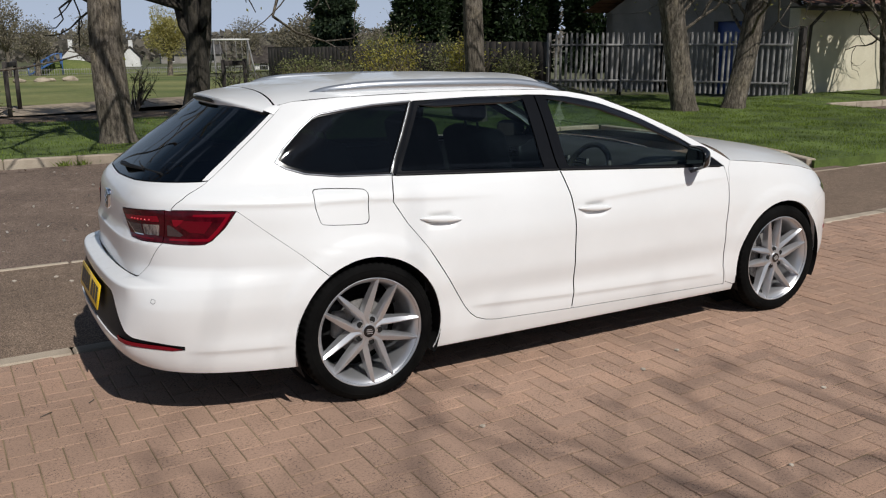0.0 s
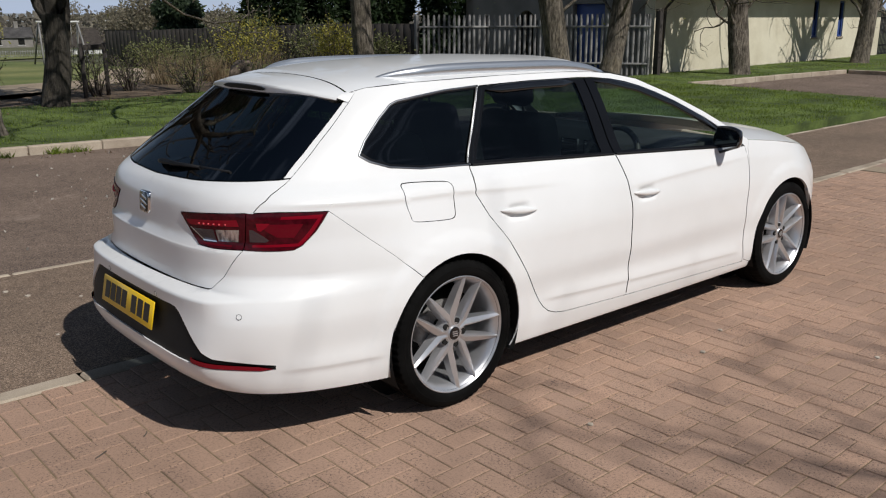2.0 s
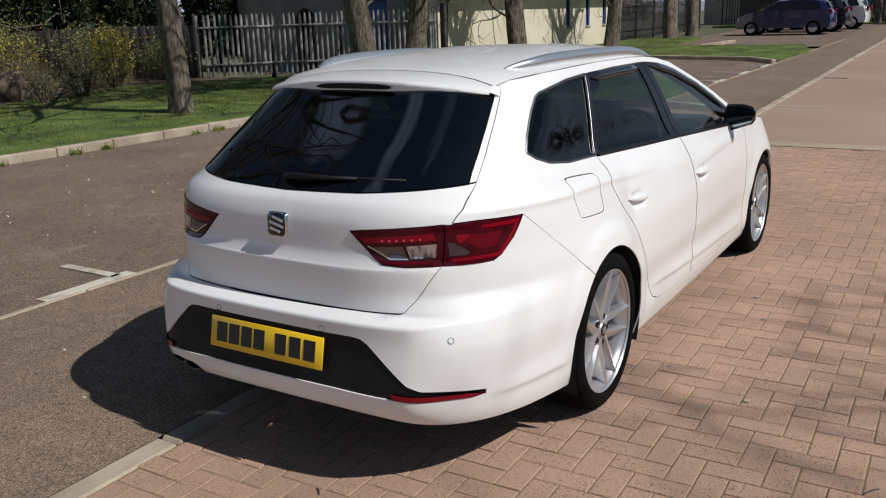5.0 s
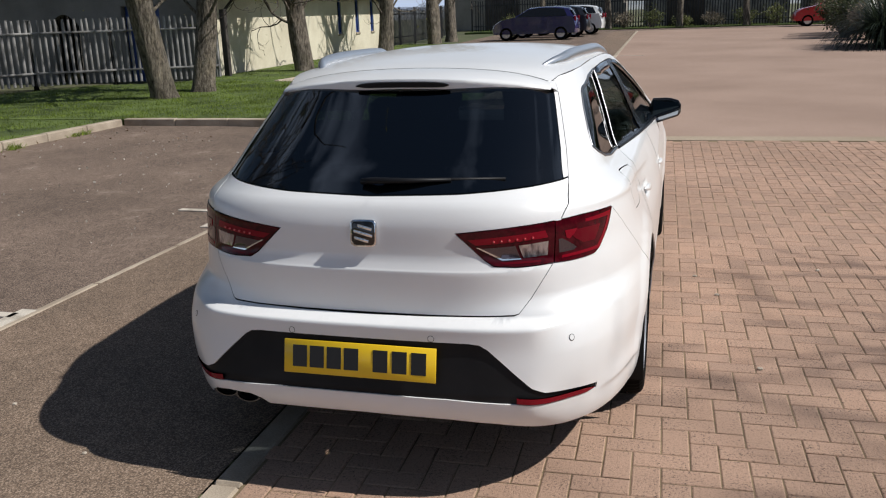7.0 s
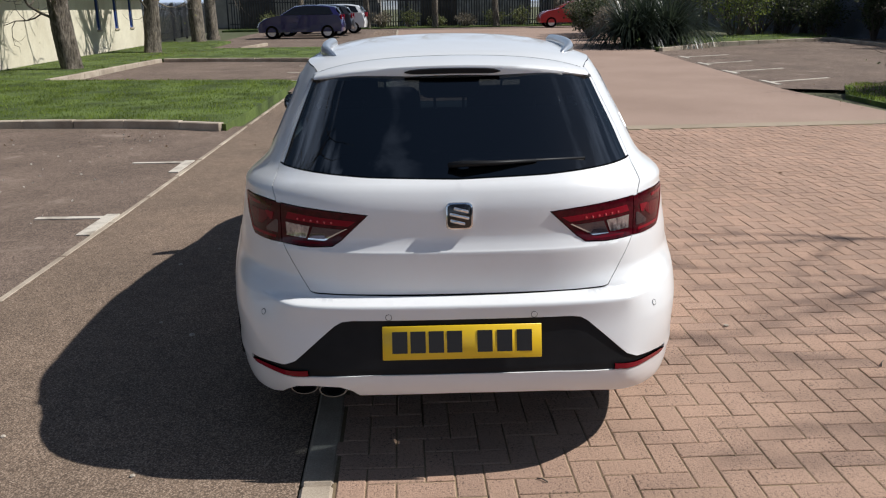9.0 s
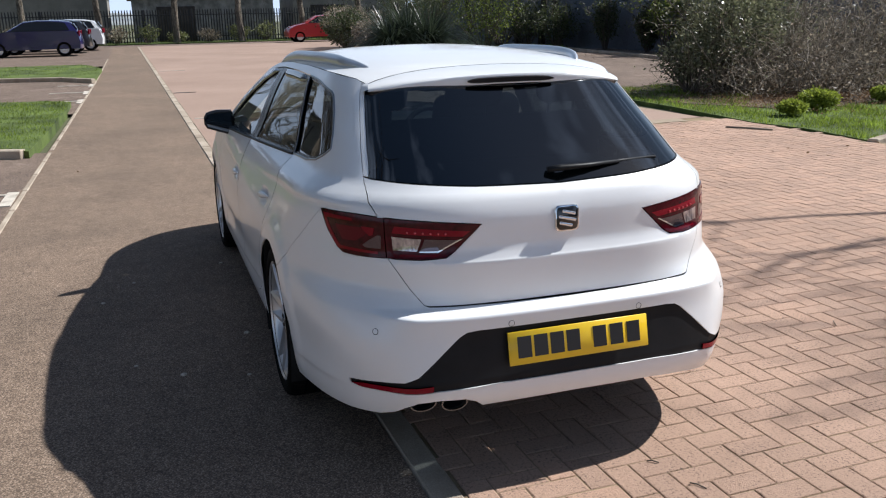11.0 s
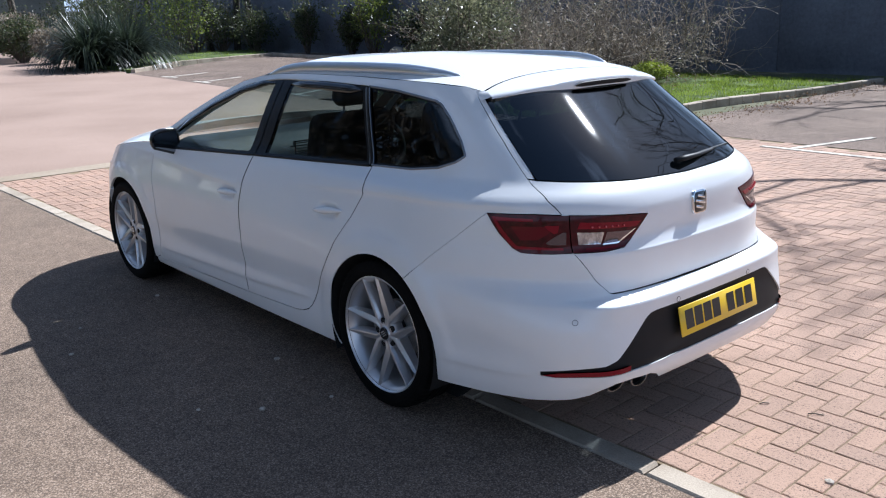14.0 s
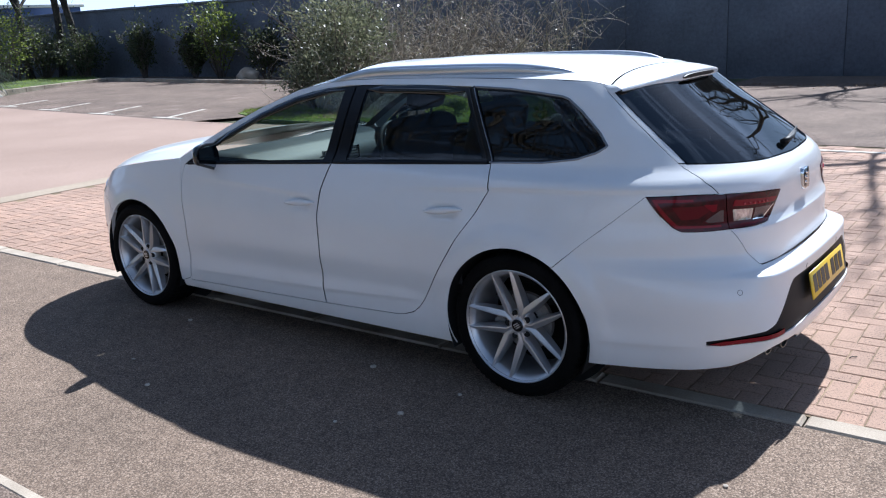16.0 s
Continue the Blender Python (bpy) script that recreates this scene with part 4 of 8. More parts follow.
# door mirrors
for side in (1, -1):
    rings = []
    for k in range(13):
        w = -1 + k / 6          # -1 at the door, 1 at the tip
        y = side * (0.898 + 0.090 * w)
        top = 1.030 - 0.020 * max(0, w) ** 2 - 0.006 * max(0, -w)
        low = 0.862 + 0.066 * ((w + 1) / 2)
        fore = 0.075 * (1 - 0.55 * ((w + 1) / 2) ** 2)
        end = 1.0 if abs(w) < 0.95 else 0.55
        mid, h = (top + low) / 2, (top - low) / 2 * end
        x0 = 1.905 - 0.022 * w
        rings.append([Vector((x0 + fore * end * max(0.0, math.cos(a)) ** 0.7 if math.cos(a) > 0 else x0 + 0.012 * math.cos(a), y, mid + h * math.copysign(abs(math.sin(a)) ** 0.6, math.sin(a)))) for a in [2 * math.pi * i / 24 for i in range(24)]])
    sh = bmesh.new()
    vs = [[sh.verts.new(p) for p in r] for r in rings]
    for a, b in zip(vs, vs[1:]):
        for i in range(24):
            sh.faces.new((a[i], a[(i + 1) % 24], b[(i + 1) % 24], b[i]))
    sh.faces.new(vs[0])
    sh.faces.new(vs[-1][::-1])
    bmesh.ops.recalc_face_normals(sh, faces=sh.faces)
    mir = part("door_mirror", shade(sh, 45), GLOSS_BLACK, car, "gloss black door mirror")
    mg = bmesh.new()
    loop = []
    for w, f in ((-0.82, -0.8), (0.80, -0.72), (0.86, 0.0), (0.78, 0.76), (-0.80, 0.84)):
        top = 1.030 - 0.020 * max(0, w) ** 2 - 0.006 * max(0, -w)
        low = 0.862 + 0.066 * ((w + 1) / 2)
        loop.append(mg.verts.new((1.905 - 0.022 * w - 0.0145, side * (0.898 + 0.090 * w), (top + low) / 2 + f * (top - low) / 2)))
    mg.faces.new(loop)
    part("mirror_glass", mg, MIRROR, mir, "blue-tinted mirror glass")
    part("mirror_foot", swept([(1.985, side * 0.80, 0.905), (1.965, side * 0.84, 0.908), (1.935, side * 0.875, 0.925)], [0.032, 0.030, 0.034], 10, 0.8), GLOSS_BLACK, mir)

# wheels: tyre, rim, twin spokes, bolts, brake
def tyre_mesh():
    prof = [(0.242, -0.096), (0.250, -0.104), (0.274, -0.113), (0.300, -0.109), (0.314, -0.099), (0.3205, -0.082), (0.322, -0.05)]
    for g in (-0.045, 0.0, 0.045):
        prof += [(0.322, g - 0.005), (0.315, g - 0.004), (0.315, g + 0.004), (0.322, g + 0.005)]
    prof += [(0.322, 0.05), (0.3215, 0.066), (0.3205, 0.080), (0.314, 0.098), (0.300, 0.108), (0.290, 0.1105), (0.2885, 0.1115), (0.286, 0.1115), (0.2845, 0.111), (0.274, 0.1125), (0.262, 0.111), (0.2555, 0.108), (0.2515, 0.104), (0.242, 0.096)]
    bm = spun(prof, 192)
    bm.verts.ensure_lookup_table()
    n = len(prof)
    for i in range(0, 192, 3):          # cross cuts of the tread
        for k, (r, y) in enumerate(prof):
            if r > 0.3135 and abs(y) > 0.049:
                v = bm.verts[i * n + k]
                v.co.x, v.co.z = v.co.x * (1 - 0.006 / r), v.co.z * (1 - 0.006 / r)
    return shade(bm, 25)


def rim_mesh():
    return spun([(0.242, 0.098), (0.2485, 0.1055), (0.2515, 0.1045), (0.2515, 0.101), (0.247, 0.0985), (0.239, 0.094), (0.231, 0.086), (0.222, 0.066), (0.214, 0.02), (0.211, -0.09), (0.230, -0.100), (0.240, -0.095)], 120)


def spoke_mesh(root, d):
    """One arm of a forked spoke: it leaves the hub at the angle root, bends off to the side d and runs out to a narrow tip at the lip."""
    bm, rings = bmesh.new(), []
    def at(r, a):
        return Vector((r * math.cos(radians(root + d * a)), 0, r * math.sin(radians(root + d * a))))
    a, b = at(0.066, 6.0), at(0.2485, 24.5)
    way = [at(0.034, 8.0)] + [a.lerp(b, k / 6) for k in range(7)]
    half = [0.0150, 0.0155, 0.0168, 0.0160, 0.0142, 0.0120, 0.0092, 0.0055]
    high = [0.078, 0.080, 0.083, 0.087, 0.0905, 0.0945, 0.098, 0.1015]
    for k, c in enumerate(way):
        along = (way[min(k + 1, 7)] - way[max(k - 1, 0)]).normalized()
        t = Vector((-along.z, 0, along.x)) * d
        w, top = half[k], high[k]
        deep = top - 0.055 + 0.02 * k / 7
        ring = [c + t * w * 1.25 + Vector((0, deep, 0)), c + t * w + Vector((0, top - 0.013, 0)), c + t * w * 0.62 + Vector((0, top, 0)), c + t * w * 0.30 + Vector((0, top + 0.0008, 0)),
                c - t * w + Vector((0, top - 0.007, 0)), c - t * w * 1.2 + Vector((0, deep, 0))]
        rings.append([bm.verts.new(p) for p in ring])
    for p, q in zip(rings, rings[1:]):
        for i in range(6):
            bm.faces.new((p[i], p[(i + 1) % 6], q[(i + 1) % 6], q[i]))
    bm.faces.new(rings[0])
    bm.faces.new(rings[-1][::-1])
    bmesh.ops.recalc_face_normals(bm, faces=bm.faces)
    return shade(bm, 16)


WELL = two_scale("wheel_well", (0.006, 0.006, 0.006), (0.012, 0.012, 0.012), 6, 80, 0.95)
for hx, track in ((0.0, 0.855), (2.636, 0.870)):
    for side in (1, -1):
        wheel = new("wheel")
        wheel.parent = car
        wheel["label"] = "black tyre on a silver alloy wheel with five forked spokes"
        face = track + 0.017
        spin = {(0.0, -1): -4, (2.636, -1): 28, (0.0, 1): 34, (2.636, 1): 2}[(hx, side)]
        wheel.matrix_local = pose(hx, side * (face - 0.104), HUB_Z, 0, 0, 0 if side > 0 else 180) @ Matrix.Rotation(radians(spin), 4, "Y")
        part("tyre", tyre_mesh(), RUBBER, wheel)
        part("rim", rim_mesh(), ALLOY, wheel)
        for k in range(5):
            for d in (-1, 1):
                part("spoke", spoke_mesh(72 * k, d), ALLOY, wheel)
        part("hub", spun([(0.0, 0.083), (0.030, 0.083), (0.034, 0.078), (0.060, 0.074), (0.068, 0.060), (0.070, 0.03), (0.0, 0.03)], 40), ALLOY, wheel)
        part("hub_cap", spun([(0.0, 0.087), (0.025, 0.087), (0.028, 0.084), (0.028, 0.078)], 28), GLOSS_BLACK, wheel, "black hub cap")
        for k in range(5):
            a = radians(72 * k + 36)
            bolt = spun([(0.0, 0.0765), (0.0065, 0.0765), (0.0075, 0.0762), (0.0125, 0.0762), (0.0125, 0.0775), (0.0138, 0.0775), (0.0138, 0.070)], 14)
            bmesh.ops.translate(bolt, vec=(0.053 * math.cos(a), 0, 0.053 * math.sin(a)), verts=bolt.verts)
            part("wheel_bolt", bolt, DARK_INNER, wheel)
        for q in (-1, 0, 1):
            part("cap_bar", box((0.026 if q else 0.030, 0.002, 0.004), (0.002 * q, 0.0878, 0.009 * q), 0.0, 1), ALLOY, wheel)
        part("brake_disc", spun([(0.065, 0.010), (0.145 if hx else 0.128, 0.010), (0.145 if hx else 0.128, -0.012), (0.065, -0.012)], 48, closed=True), STEEL, wheel)
        part("brake_drum", spun([(0.0, 0.022), (0.062, 0.022), (0.068, -0.02), (0.0, -0.06)], 32), DARK_INNER, wheel)
        cal = box((0.06, 0.05, 0.12), (0.115, 0.0, 0.02), 0.012)
        part("brake_caliper", cal, STEEL, wheel)
        # liner of the arch
        rows = [[Vector((hx + (ARCH + 0.004) * math.cos(a), side * y, HUB_Z + (ARCH + 0.004) * math.sin(a))) for a in [radians(-25 + 230 * i / 40) for i in range(41)]] for y in (0.60, 0.72, 0.84, half_width(hx + 0.36, 0.4) - 0.006)]
        loft("arch_liner", rows, WELL, car)
        cap = bmesh.new()
        bmesh.ops.create_circle(cap, cap_ends=True, radius=ARCH + 0.01, segments=40)
        bmesh.ops.transform(cap, matrix=pose(hx, side * 0.60, HUB_Z, 90), verts=cap.verts)
        part("arch_back", cap, WELL, car)

# floor pan and cabin
part("underbody", box((1.84, 1.50, 0.06), (1.31, 0, 0.215), 0.01), DARK_INNER, car)
part("floor_pan", box((3.5, 1.18, 0.10), (1.45, 0, 0.28), 0.02), DARK_INNER, car)
for side in (1, -1):
    part("sill_inner", box((1.86, 0.25, 0.06), (1.31, side * 0.71, 0.235), 0.01), DARK_INNER, car)
part("engine_bay", box((0.86, 1.20, 0.42), (2.70, 0, 0.50), 0.04), DARK_INNER, car)
part("boot_floor", box((0.42, 0.98, 0.05), (-0.56, 0, 0.33), 0.02), DARK_INNER, car)
part("cabin_floor", box((2.9, 1.42, 0.04), (0.75, 0, 0.40), 0.01), DASH, car)
part("load_cover", box((0.76, 1.14, 0.02), (-0.39, 0, 0.93), 0.008), SEAT, car)
lining = [[roof_point(x, v) * 1.0 + Vector((0, -0.03 * v, -0.022)) for v in VS[2:-2]] for x in ROOF_X[1:-1]]
loft("roof_lining", lining, LINER, car)


def car_seat(x, y, wide=0.50, recline=14):
    s = new("front_seat" if wide < 0.6 else "rear_bench")
    s.parent = car
    s.location = (x, y, 0.42)
    part("cushion", box((0.50, wide, 0.16), (0.0, 0, 0.10), 0.05, 3), SEAT, s)
    back = box((0.14, wide, 0.62), (0, 0, 0.31), 0.055, 3)
    for v in back.verts:
        v.co.y *= 1 - 0.22 * max(0, v.co.z - 0.35)
    bmesh.ops.transform(back, matrix=pose(-0.24, 0, 0.12, 0, -recline), verts=back.verts)
    part("backrest", back, SEAT, s)
    for dy in ((0,) if wide < 0.6 else (-0.42, 0.0, 0.42)):
        head = box((0.09, 0.25, 0.17), (0, 0, 0), 0.04, 3)
        bmesh.ops.transform(head, matrix=pose(-0.245 - math.sin(radians(recline)) * 0.70, dy, 0.12 + 0.72, 0, -recline), verts=head.verts)
        hr = part("headrest", head, SEAT, s)
        for q in (-0.06, 0.06):
            part("headrest_post", swept([(-0.235 - math.sin(radians(recline)) * 0.56, dy + q, 0.66), (-0.242 - math.sin(radians(recline)) * 0.66, dy + q, 0.80)], 0.006, 8), STEEL, hr)


car_seat(1.22, 0.36)
car_seat(1.22, -0.36)
car_seat(0.42, 0.0, 1.30, 20)
dash = box((0.42, 1.40, 0.26), (1.98, 0, 0.80), 0.08, 3)
for v in dash.verts:
    if v.co.z > 0.86:
        v.co.x += 0.10
part("dashboard", dash, DASH, car)
for y in (0.62, 0.09, -0.09, -0.62):
    vent = new("air_vent")
    vent.parent = car
    vent.matrix_local = pose(1.775, y, 0.845)
    part("vent_frame", join(box((0.02, 0.12, 0.008), (0, 0, 0.036)), box((0.02, 0.12, 0.008), (0, 0, -0.036)), box((0.02, 0.008, 0.08), (0, 0.06, 0)), box((0.02, 0.008, 0.08), (0, -0.06, 0))), CHROME, vent)
    for k in range(4):
        part("vent_slat", box((0.02, 0.11, 0.004), (0, 0, -0.024 + 0.016 * k)), DASH, vent)
part("centre_console", box((0.75, 0.22, 0.30), (1.45, 0, 0.56), 0.04), DASH, car)
sw = bmesh.new()
ring = [bmesh.ops.create_circle(sw, radius=0.017, segments=10, matrix=Matrix.Rotation(2 * math.pi * k / 36, 4, "Z") @ Matrix.Translation((0.18, 0, 0)) @ Matrix.Rotation(math.pi / 2, 4, "X"))["verts"] for k in range(36)]
for k in range(36):
    a, b = ring[k], ring[(k + 1) % 36]
    for i in range(10):
        sw.faces.new((a[i], a[(i + 1) % 10], b[(i + 1) % 10], b[i])).smooth = True
bmesh.ops.recalc_face_normals(sw, faces=sw.faces)
wheel_m = pose(1.60, -0.36, 0.83, 0, -68, 0)
bmesh.ops.transform(sw, matrix=wheel_m, verts=sw.verts)
steer = part("steering_wheel", sw, DASH, car, "black steering wheel on the right")
for k in range(3):
    sp = box((0.15, 0.03, 0.014), (0.10, 0, 0), 0.004)
    bmesh.ops.transform(sp, matrix=wheel_m @ Matrix.Rotation(radians((0, 180, 90)[k] + 90), 4, "Z"), verts=sp.verts)
    part("wheel_spoke", sp, DASH, steer)
hubm = spun([(0, 0.02), (0.05, 0.018), (0.06, 0.0), (0.05, -0.02), (0, -0.02)], 24, "Z")
bmesh.ops.transform(hubm, matrix=wheel_m, verts=hubm.verts)
part("wheel_boss", hubm, DASH, steer)
# Trims inside the windscreen pillars, added to block sun slipping through to the ground.
for side in (1, -1):
    trim = [[skin_xz(x, z, side) * 1.0 + Vector((0, -side * q, -0.012)) for x, z in A_EDGE[1:]] for q in (0.02, 0.09, 0.13)]
    loft("pillar_light_stop", trim, LINER, car)
part("inner_mirror", box((0.03, 0.24, 0.07), (1.50, 0, 1.255), 0.015), GLOSS_BLACK, car)
for side in (1, -1):
    for x0, x1 in ((0.30, 1.02), (1.14, 2.05)):
        card = [[skin_xz(x0 + (x1 - x0) * i / 10, z, side) * 1.0 + Vector((0, -side * 0.07, 0)) for i in range(11)] for z in (0.45, 0.60, 0.75, 0.88, 0.935)]
        loft("door_card", card, DASH, car)


# ---- ground ----
def rise(x, y):
    """The car park lifts very gently away from the car and falls off over the playing field."""
    return 0.008 * max(0.0, min(math.hypot(x, y), 45.0) - 4.0) - 0.028 * max(0.0, min(y, 110.0) - 18.0)


def sheet(name, poly, mat, dz, step=0.8, edge=0.0, holes=()):
    """A level sheet over a plan outline, draped on the ground; edge: depth of its turned-down rim."""
    loop = tidy(dense(poly, step), 0.001)
    pts = np.array([(x, y) for x in np.arange(min(p[0] for p in loop), max(p[0] for p in loop), step) for y in np.arange(min(p[1] for p in loop), max(p[1] for p in loop), step)])
    ep = np.array(loop)
    if len(pts):
        pts = pts[inside(pts, loop)]
    if len(pts):
        pts = pts[[np.min(((ep - p) ** 2).sum(1)) > (0.4 * step) ** 2 for p in pts]]
    n = len(loop)
    out = delaunay_2d_cdt([Vector(p) for p in loop] + [Vector(p) for p in pts], [(i, (i + 1) % n) for i in range(n)], [], 0, 1e-6)
    v2 = [(v.x, v.y) for v in out[0]]
    mid = np.array([[sum(v2[i][k] for i in t) / 3 for k in (0, 1)] for t in out[2]])
    ok = inside(mid, loop)
    verts = [(x, y, rise(x, y) + dz) for x, y in v2]
    faces = []
    for t, o in zip(out[2], ok):
        if o:
            a, b, c = (v2[i] for i in t)
            faces.append(t if (b[0] - a[0]) * (c[1] - a[1]) - (b[1] - a[1]) * (c[0] - a[0]) > 0 else t[::-1])
    if edge:
        b0 = len(verts)
        ccw = area2(loop) > 0
        for x, y in loop:
            verts += [(x, y, rise(x, y) + dz), (x, y, rise(x, y) + dz - edge)]
        for i in range(n):
            j = (i + 1) % n
            f = (b0 + 2 * i, b0 + 2 * i + 1, b0 + 2 * j + 1, b0 + 2 * j)
            faces.append(f if ccw else f[::-1])
    return new(name, mesh_of(name, verts, faces, mat, smooth=False))


EARTH = two_scale("rough_earth", (0.075, 0.085, 0.035), (0.13, 0.125, 0.07), 0.25, 9, 0.95, 0.5, 0.02)
FIELD = two_scale("mown_field", (0.095, 0.125, 0.03), (0.24, 0.235, 0.085), 0.16, 5, 0.95, 0.4, 0.02)
def chippings(name, tones, gap, size, stain, stains, lift):
    """Worn asphalt: rolled stone chips in dark binder, with broad stains."""
    m = material(name, tones[1], 0.92, spec=0.25)
    n, l, b = nodes_of(m)
    cells, geo, split = n.new("ShaderNodeTexVoronoi"), n.new("ShaderNodeNewGeometry"), n.new("ShaderNodeSeparateColor")
    cells.inputs["Scale"].default_value = 1 / size
    l.new(geo.outputs["Position"], cells.inputs["Vector"])
    l.new(cells.outputs["Color"], split.inputs["Color"])
    chip = ramp(m, split.outputs["Red"], [(0.0, tones[0]), (0.55, tones[1]), (1.0, tones[2])])
    body = mixed(m, chip, gap, ramp(m, cells.outputs["Distance"], [(0.42, (0, 0, 0)), (0.75, (0.85, 0.85, 0.85))]))
    broad = ramp(m, noise_node(m, 0.8, 6, 0.6), [(0.30, stain), (0.70, (1.12, 1.10, 1.08))])
    fine = ramp(m, noise_node(m, 9, 4), [(0.3, (0.86, 0.86, 0.86)), (0.7, (1.1, 1.1, 1.1))])
    out = mixed(m, mixed(m, body, broad, 1.0, "MULTIPLY"), fine, 1.0, "MULTIPLY")
    if stains:
        out = mixed(m, out, stains, ramp(m, noise_node(m, 1.6, 6, 0.65), [(0.60, (0, 0, 0)), (0.72, (0.8, 0.8, 0.8))]))
    colour_from(m, out)
    bump(m, split.outputs["Green"], lift, 0.006)
    return m


ASPHALT = chippings("lane_asphalt", ((0.165, 0.118, 0.085), (0.265, 0.192, 0.141), (0.40, 0.305, 0.232)), (0.095, 0.070, 0.053), 0.0062, (0.80, 0.80, 0.80), None, 0.6)
BAY = chippings("bay_asphalt", ((0.130, 0.095, 0.075), (0.252, 0.186, 0.147), (0.38, 0.293, 0.235)), (0.070, 0.053, 0.043), 0.0070, (0.72, 0.71, 0.70), (0.30, 0.235, 0.19), 0.5)
ROAD = two_scale("block_road", (0.29, 0.198, 0.150), (0.385, 0.270, 0.210), 0.35, 60, 0.9, 0.4, 0.004, contrast=(0.3, 0.7))
SAND = two_scale("joint_sand", (0.155, 0.113, 0.068), (0.34, 0.255, 0.15), 2.2, 150, 0.95, 0.6, 0.003)
CONCRETE = two_scale("kerb_concrete", (0.31, 0.25, 0.188), (0.49, 0.41, 0.32), 2.5, 160, 0.9, 0.5, 0.003)
PAINT_LINE = two_scale("line_paint", (0.36, 0.31, 0.25), (0.60, 0.54, 0.46), 5, 120, 0.8, 0.4, 0.002, contrast=(0.36, 0.5))
GRASS_BED = two_scale("grass_bed", (0.045, 0.065, 0.016), (0.13, 0.18, 0.04), 1.3, 26, 0.95, 0.7, 0.02)
MULCH = two_scale("bark_mulch", (0.05, 0.037, 0.025), (0.21, 0.15, 0.10), 1.5, 45, 0.95, 0.9, 0.02)
GRAVEL_PATH = two_scale("path_gravel", (0.30, 0.235, 0.165), (0.40, 0.32, 0.235), 0.4, 50, 0.95, 0.3, 0.01)
BRICK = material("paving_brick", (0.3, 0.2, 0.16), 0.88)
tone = ramp(BRICK, random_value(BRICK), [(0.0, (0.420, 0.283, 0.212)), (0.35, (0.447, 0.300, 0.225)), (0.7, (0.468, 0.314, 0.234)), (1.0, (0.436, 0.292, 0.220))])
tone2 = ramp(BRICK, island_value(BRICK), [(0.0, (0.90, 0.89, 0.89)), (0.5, (1.0, 0.985, 0.975)), (1.0, (1.08, 1.04, 1.01))])
pits = noise_node(BRICK, 95, 5, 0.78)
where = noise_node(BRICK, 6.5, 5, 0.7)
pit_mask = mixed(BRICK, ramp(BRICK, pits, [(0.37, (1, 1, 1)), (0.485, (0, 0, 0))]), ramp(BRICK, where, [(0.38, (0.30, 0.30, 0.30)), (0.62, (1, 1, 1))]), 1.0, "MULTIPLY")
stain = ramp(BRICK, noise_node(BRICK, 0.55, 5), [(0.35, (0.86, 0.84, 0.80)), (0.7, (1.10, 1.08, 1.05))])
grain = ramp(BRICK, noise_node(BRICK, 260, 2), [(0.3, (0.86, 0.86, 0.86)), (0.7, (1.1, 1.1, 1.1))])
base = mixed(BRICK, mixed(BRICK, mixed(BRICK, tone, tone2, 1.0, "MULTIPLY"), stain, 1.0, "MULTIPLY"), grain, 1.0, "MULTIPLY")
colour_from(BRICK, mixed(BRICK, base, (0.06, 0.042, 0.034), pit_mask))
bump(BRICK, pits, 1.0, 0.006)

ring = [0, 3, 4, 5, 7, 10, 15, 20, 26, 34, 45, 60, 80, 110, 200, 600, 3000]
verts, faces = [(0, 0, -0.06)], []
for r in ring[1:]:
    for k in range(96):
        a = 2 * math.pi * k / 96
        x, y = r * math.cos(a), r * math.sin(a)
        verts.append((x, y, rise(x, y) - 0.06))
for k in range(96):
    faces.append((0, 1 + k, 1 + (k + 1) % 96))
for j in range(len(ring) - 2):
    for k in range(96):
        a, b = 1 + j * 96 + k, 1 + j * 96 + (k + 1) % 96
        faces.append((a, a + 96, b + 96, b))
tagged(new("ground", mesh_of("ground", verts, faces, EARTH)), "rough grass and earth round the car park", "ground", kind="structure")


def edge_y(x):
    """Near side of the flush edging between asphalt lane and block paving."""
    return 0.495 + 0.018 * (x + 1.1)


def bay_y(x):
    """Line between the lane and the parking bays."""
    return 2.50 + 0.004 * x - 0.010 * max(0.0, min(x, 20.0) - 5.0)


XL = [-40, -20, -10, -5, 0, 5, 10, 15, 20, 30, 46]
tagged(sheet("road", [(x, edge_y(x) + 0.06) for x in XL] + [(x, bay_y(x)) for x in XL[::-1]], ASPHALT, 0.0, 1.2), "grey gravelly asphalt lane", "lane", kind="structure")
tagged(sheet("parking_bays", [(-30, bay_y(-30)), (8.0, bay_y(8)), (8.3, 7.5), (-30, 8.4)], BAY, -0.002, 1.2), "worn dark asphalt parking bays", "parking bay", kind="structure")
tagged(sheet("parking_bays_far", [(12.5, bay_y(12)), (20.2, bay_y(20.2)), (21.5, 4.0), (21.6, 7.5), (14.6, 7.7)], BAY, -0.002, 1.2), "worn asphalt parking bays beyond the grass island", "parking bay", kind="structure")
tagged(sheet("parking_bays_end", [(27.5, bay_y(27.5)), (46, bay_y(46)), (46, 9), (27.5, 8.5)], BAY, -0.002, 1.5), "asphalt parking bays with parked cars", "parking bay", kind="structure")
tagged(sheet("parking_bays_right", [(11.5, -6.2), (22.5, -6.9), (27.5, -14.0), (27.5, -16.1), (11.0, -16.1), (9.8, -9)], BAY, -0.001, 1.2), "asphalt parking bays by the dark wall", "parking bay", kind="structure")
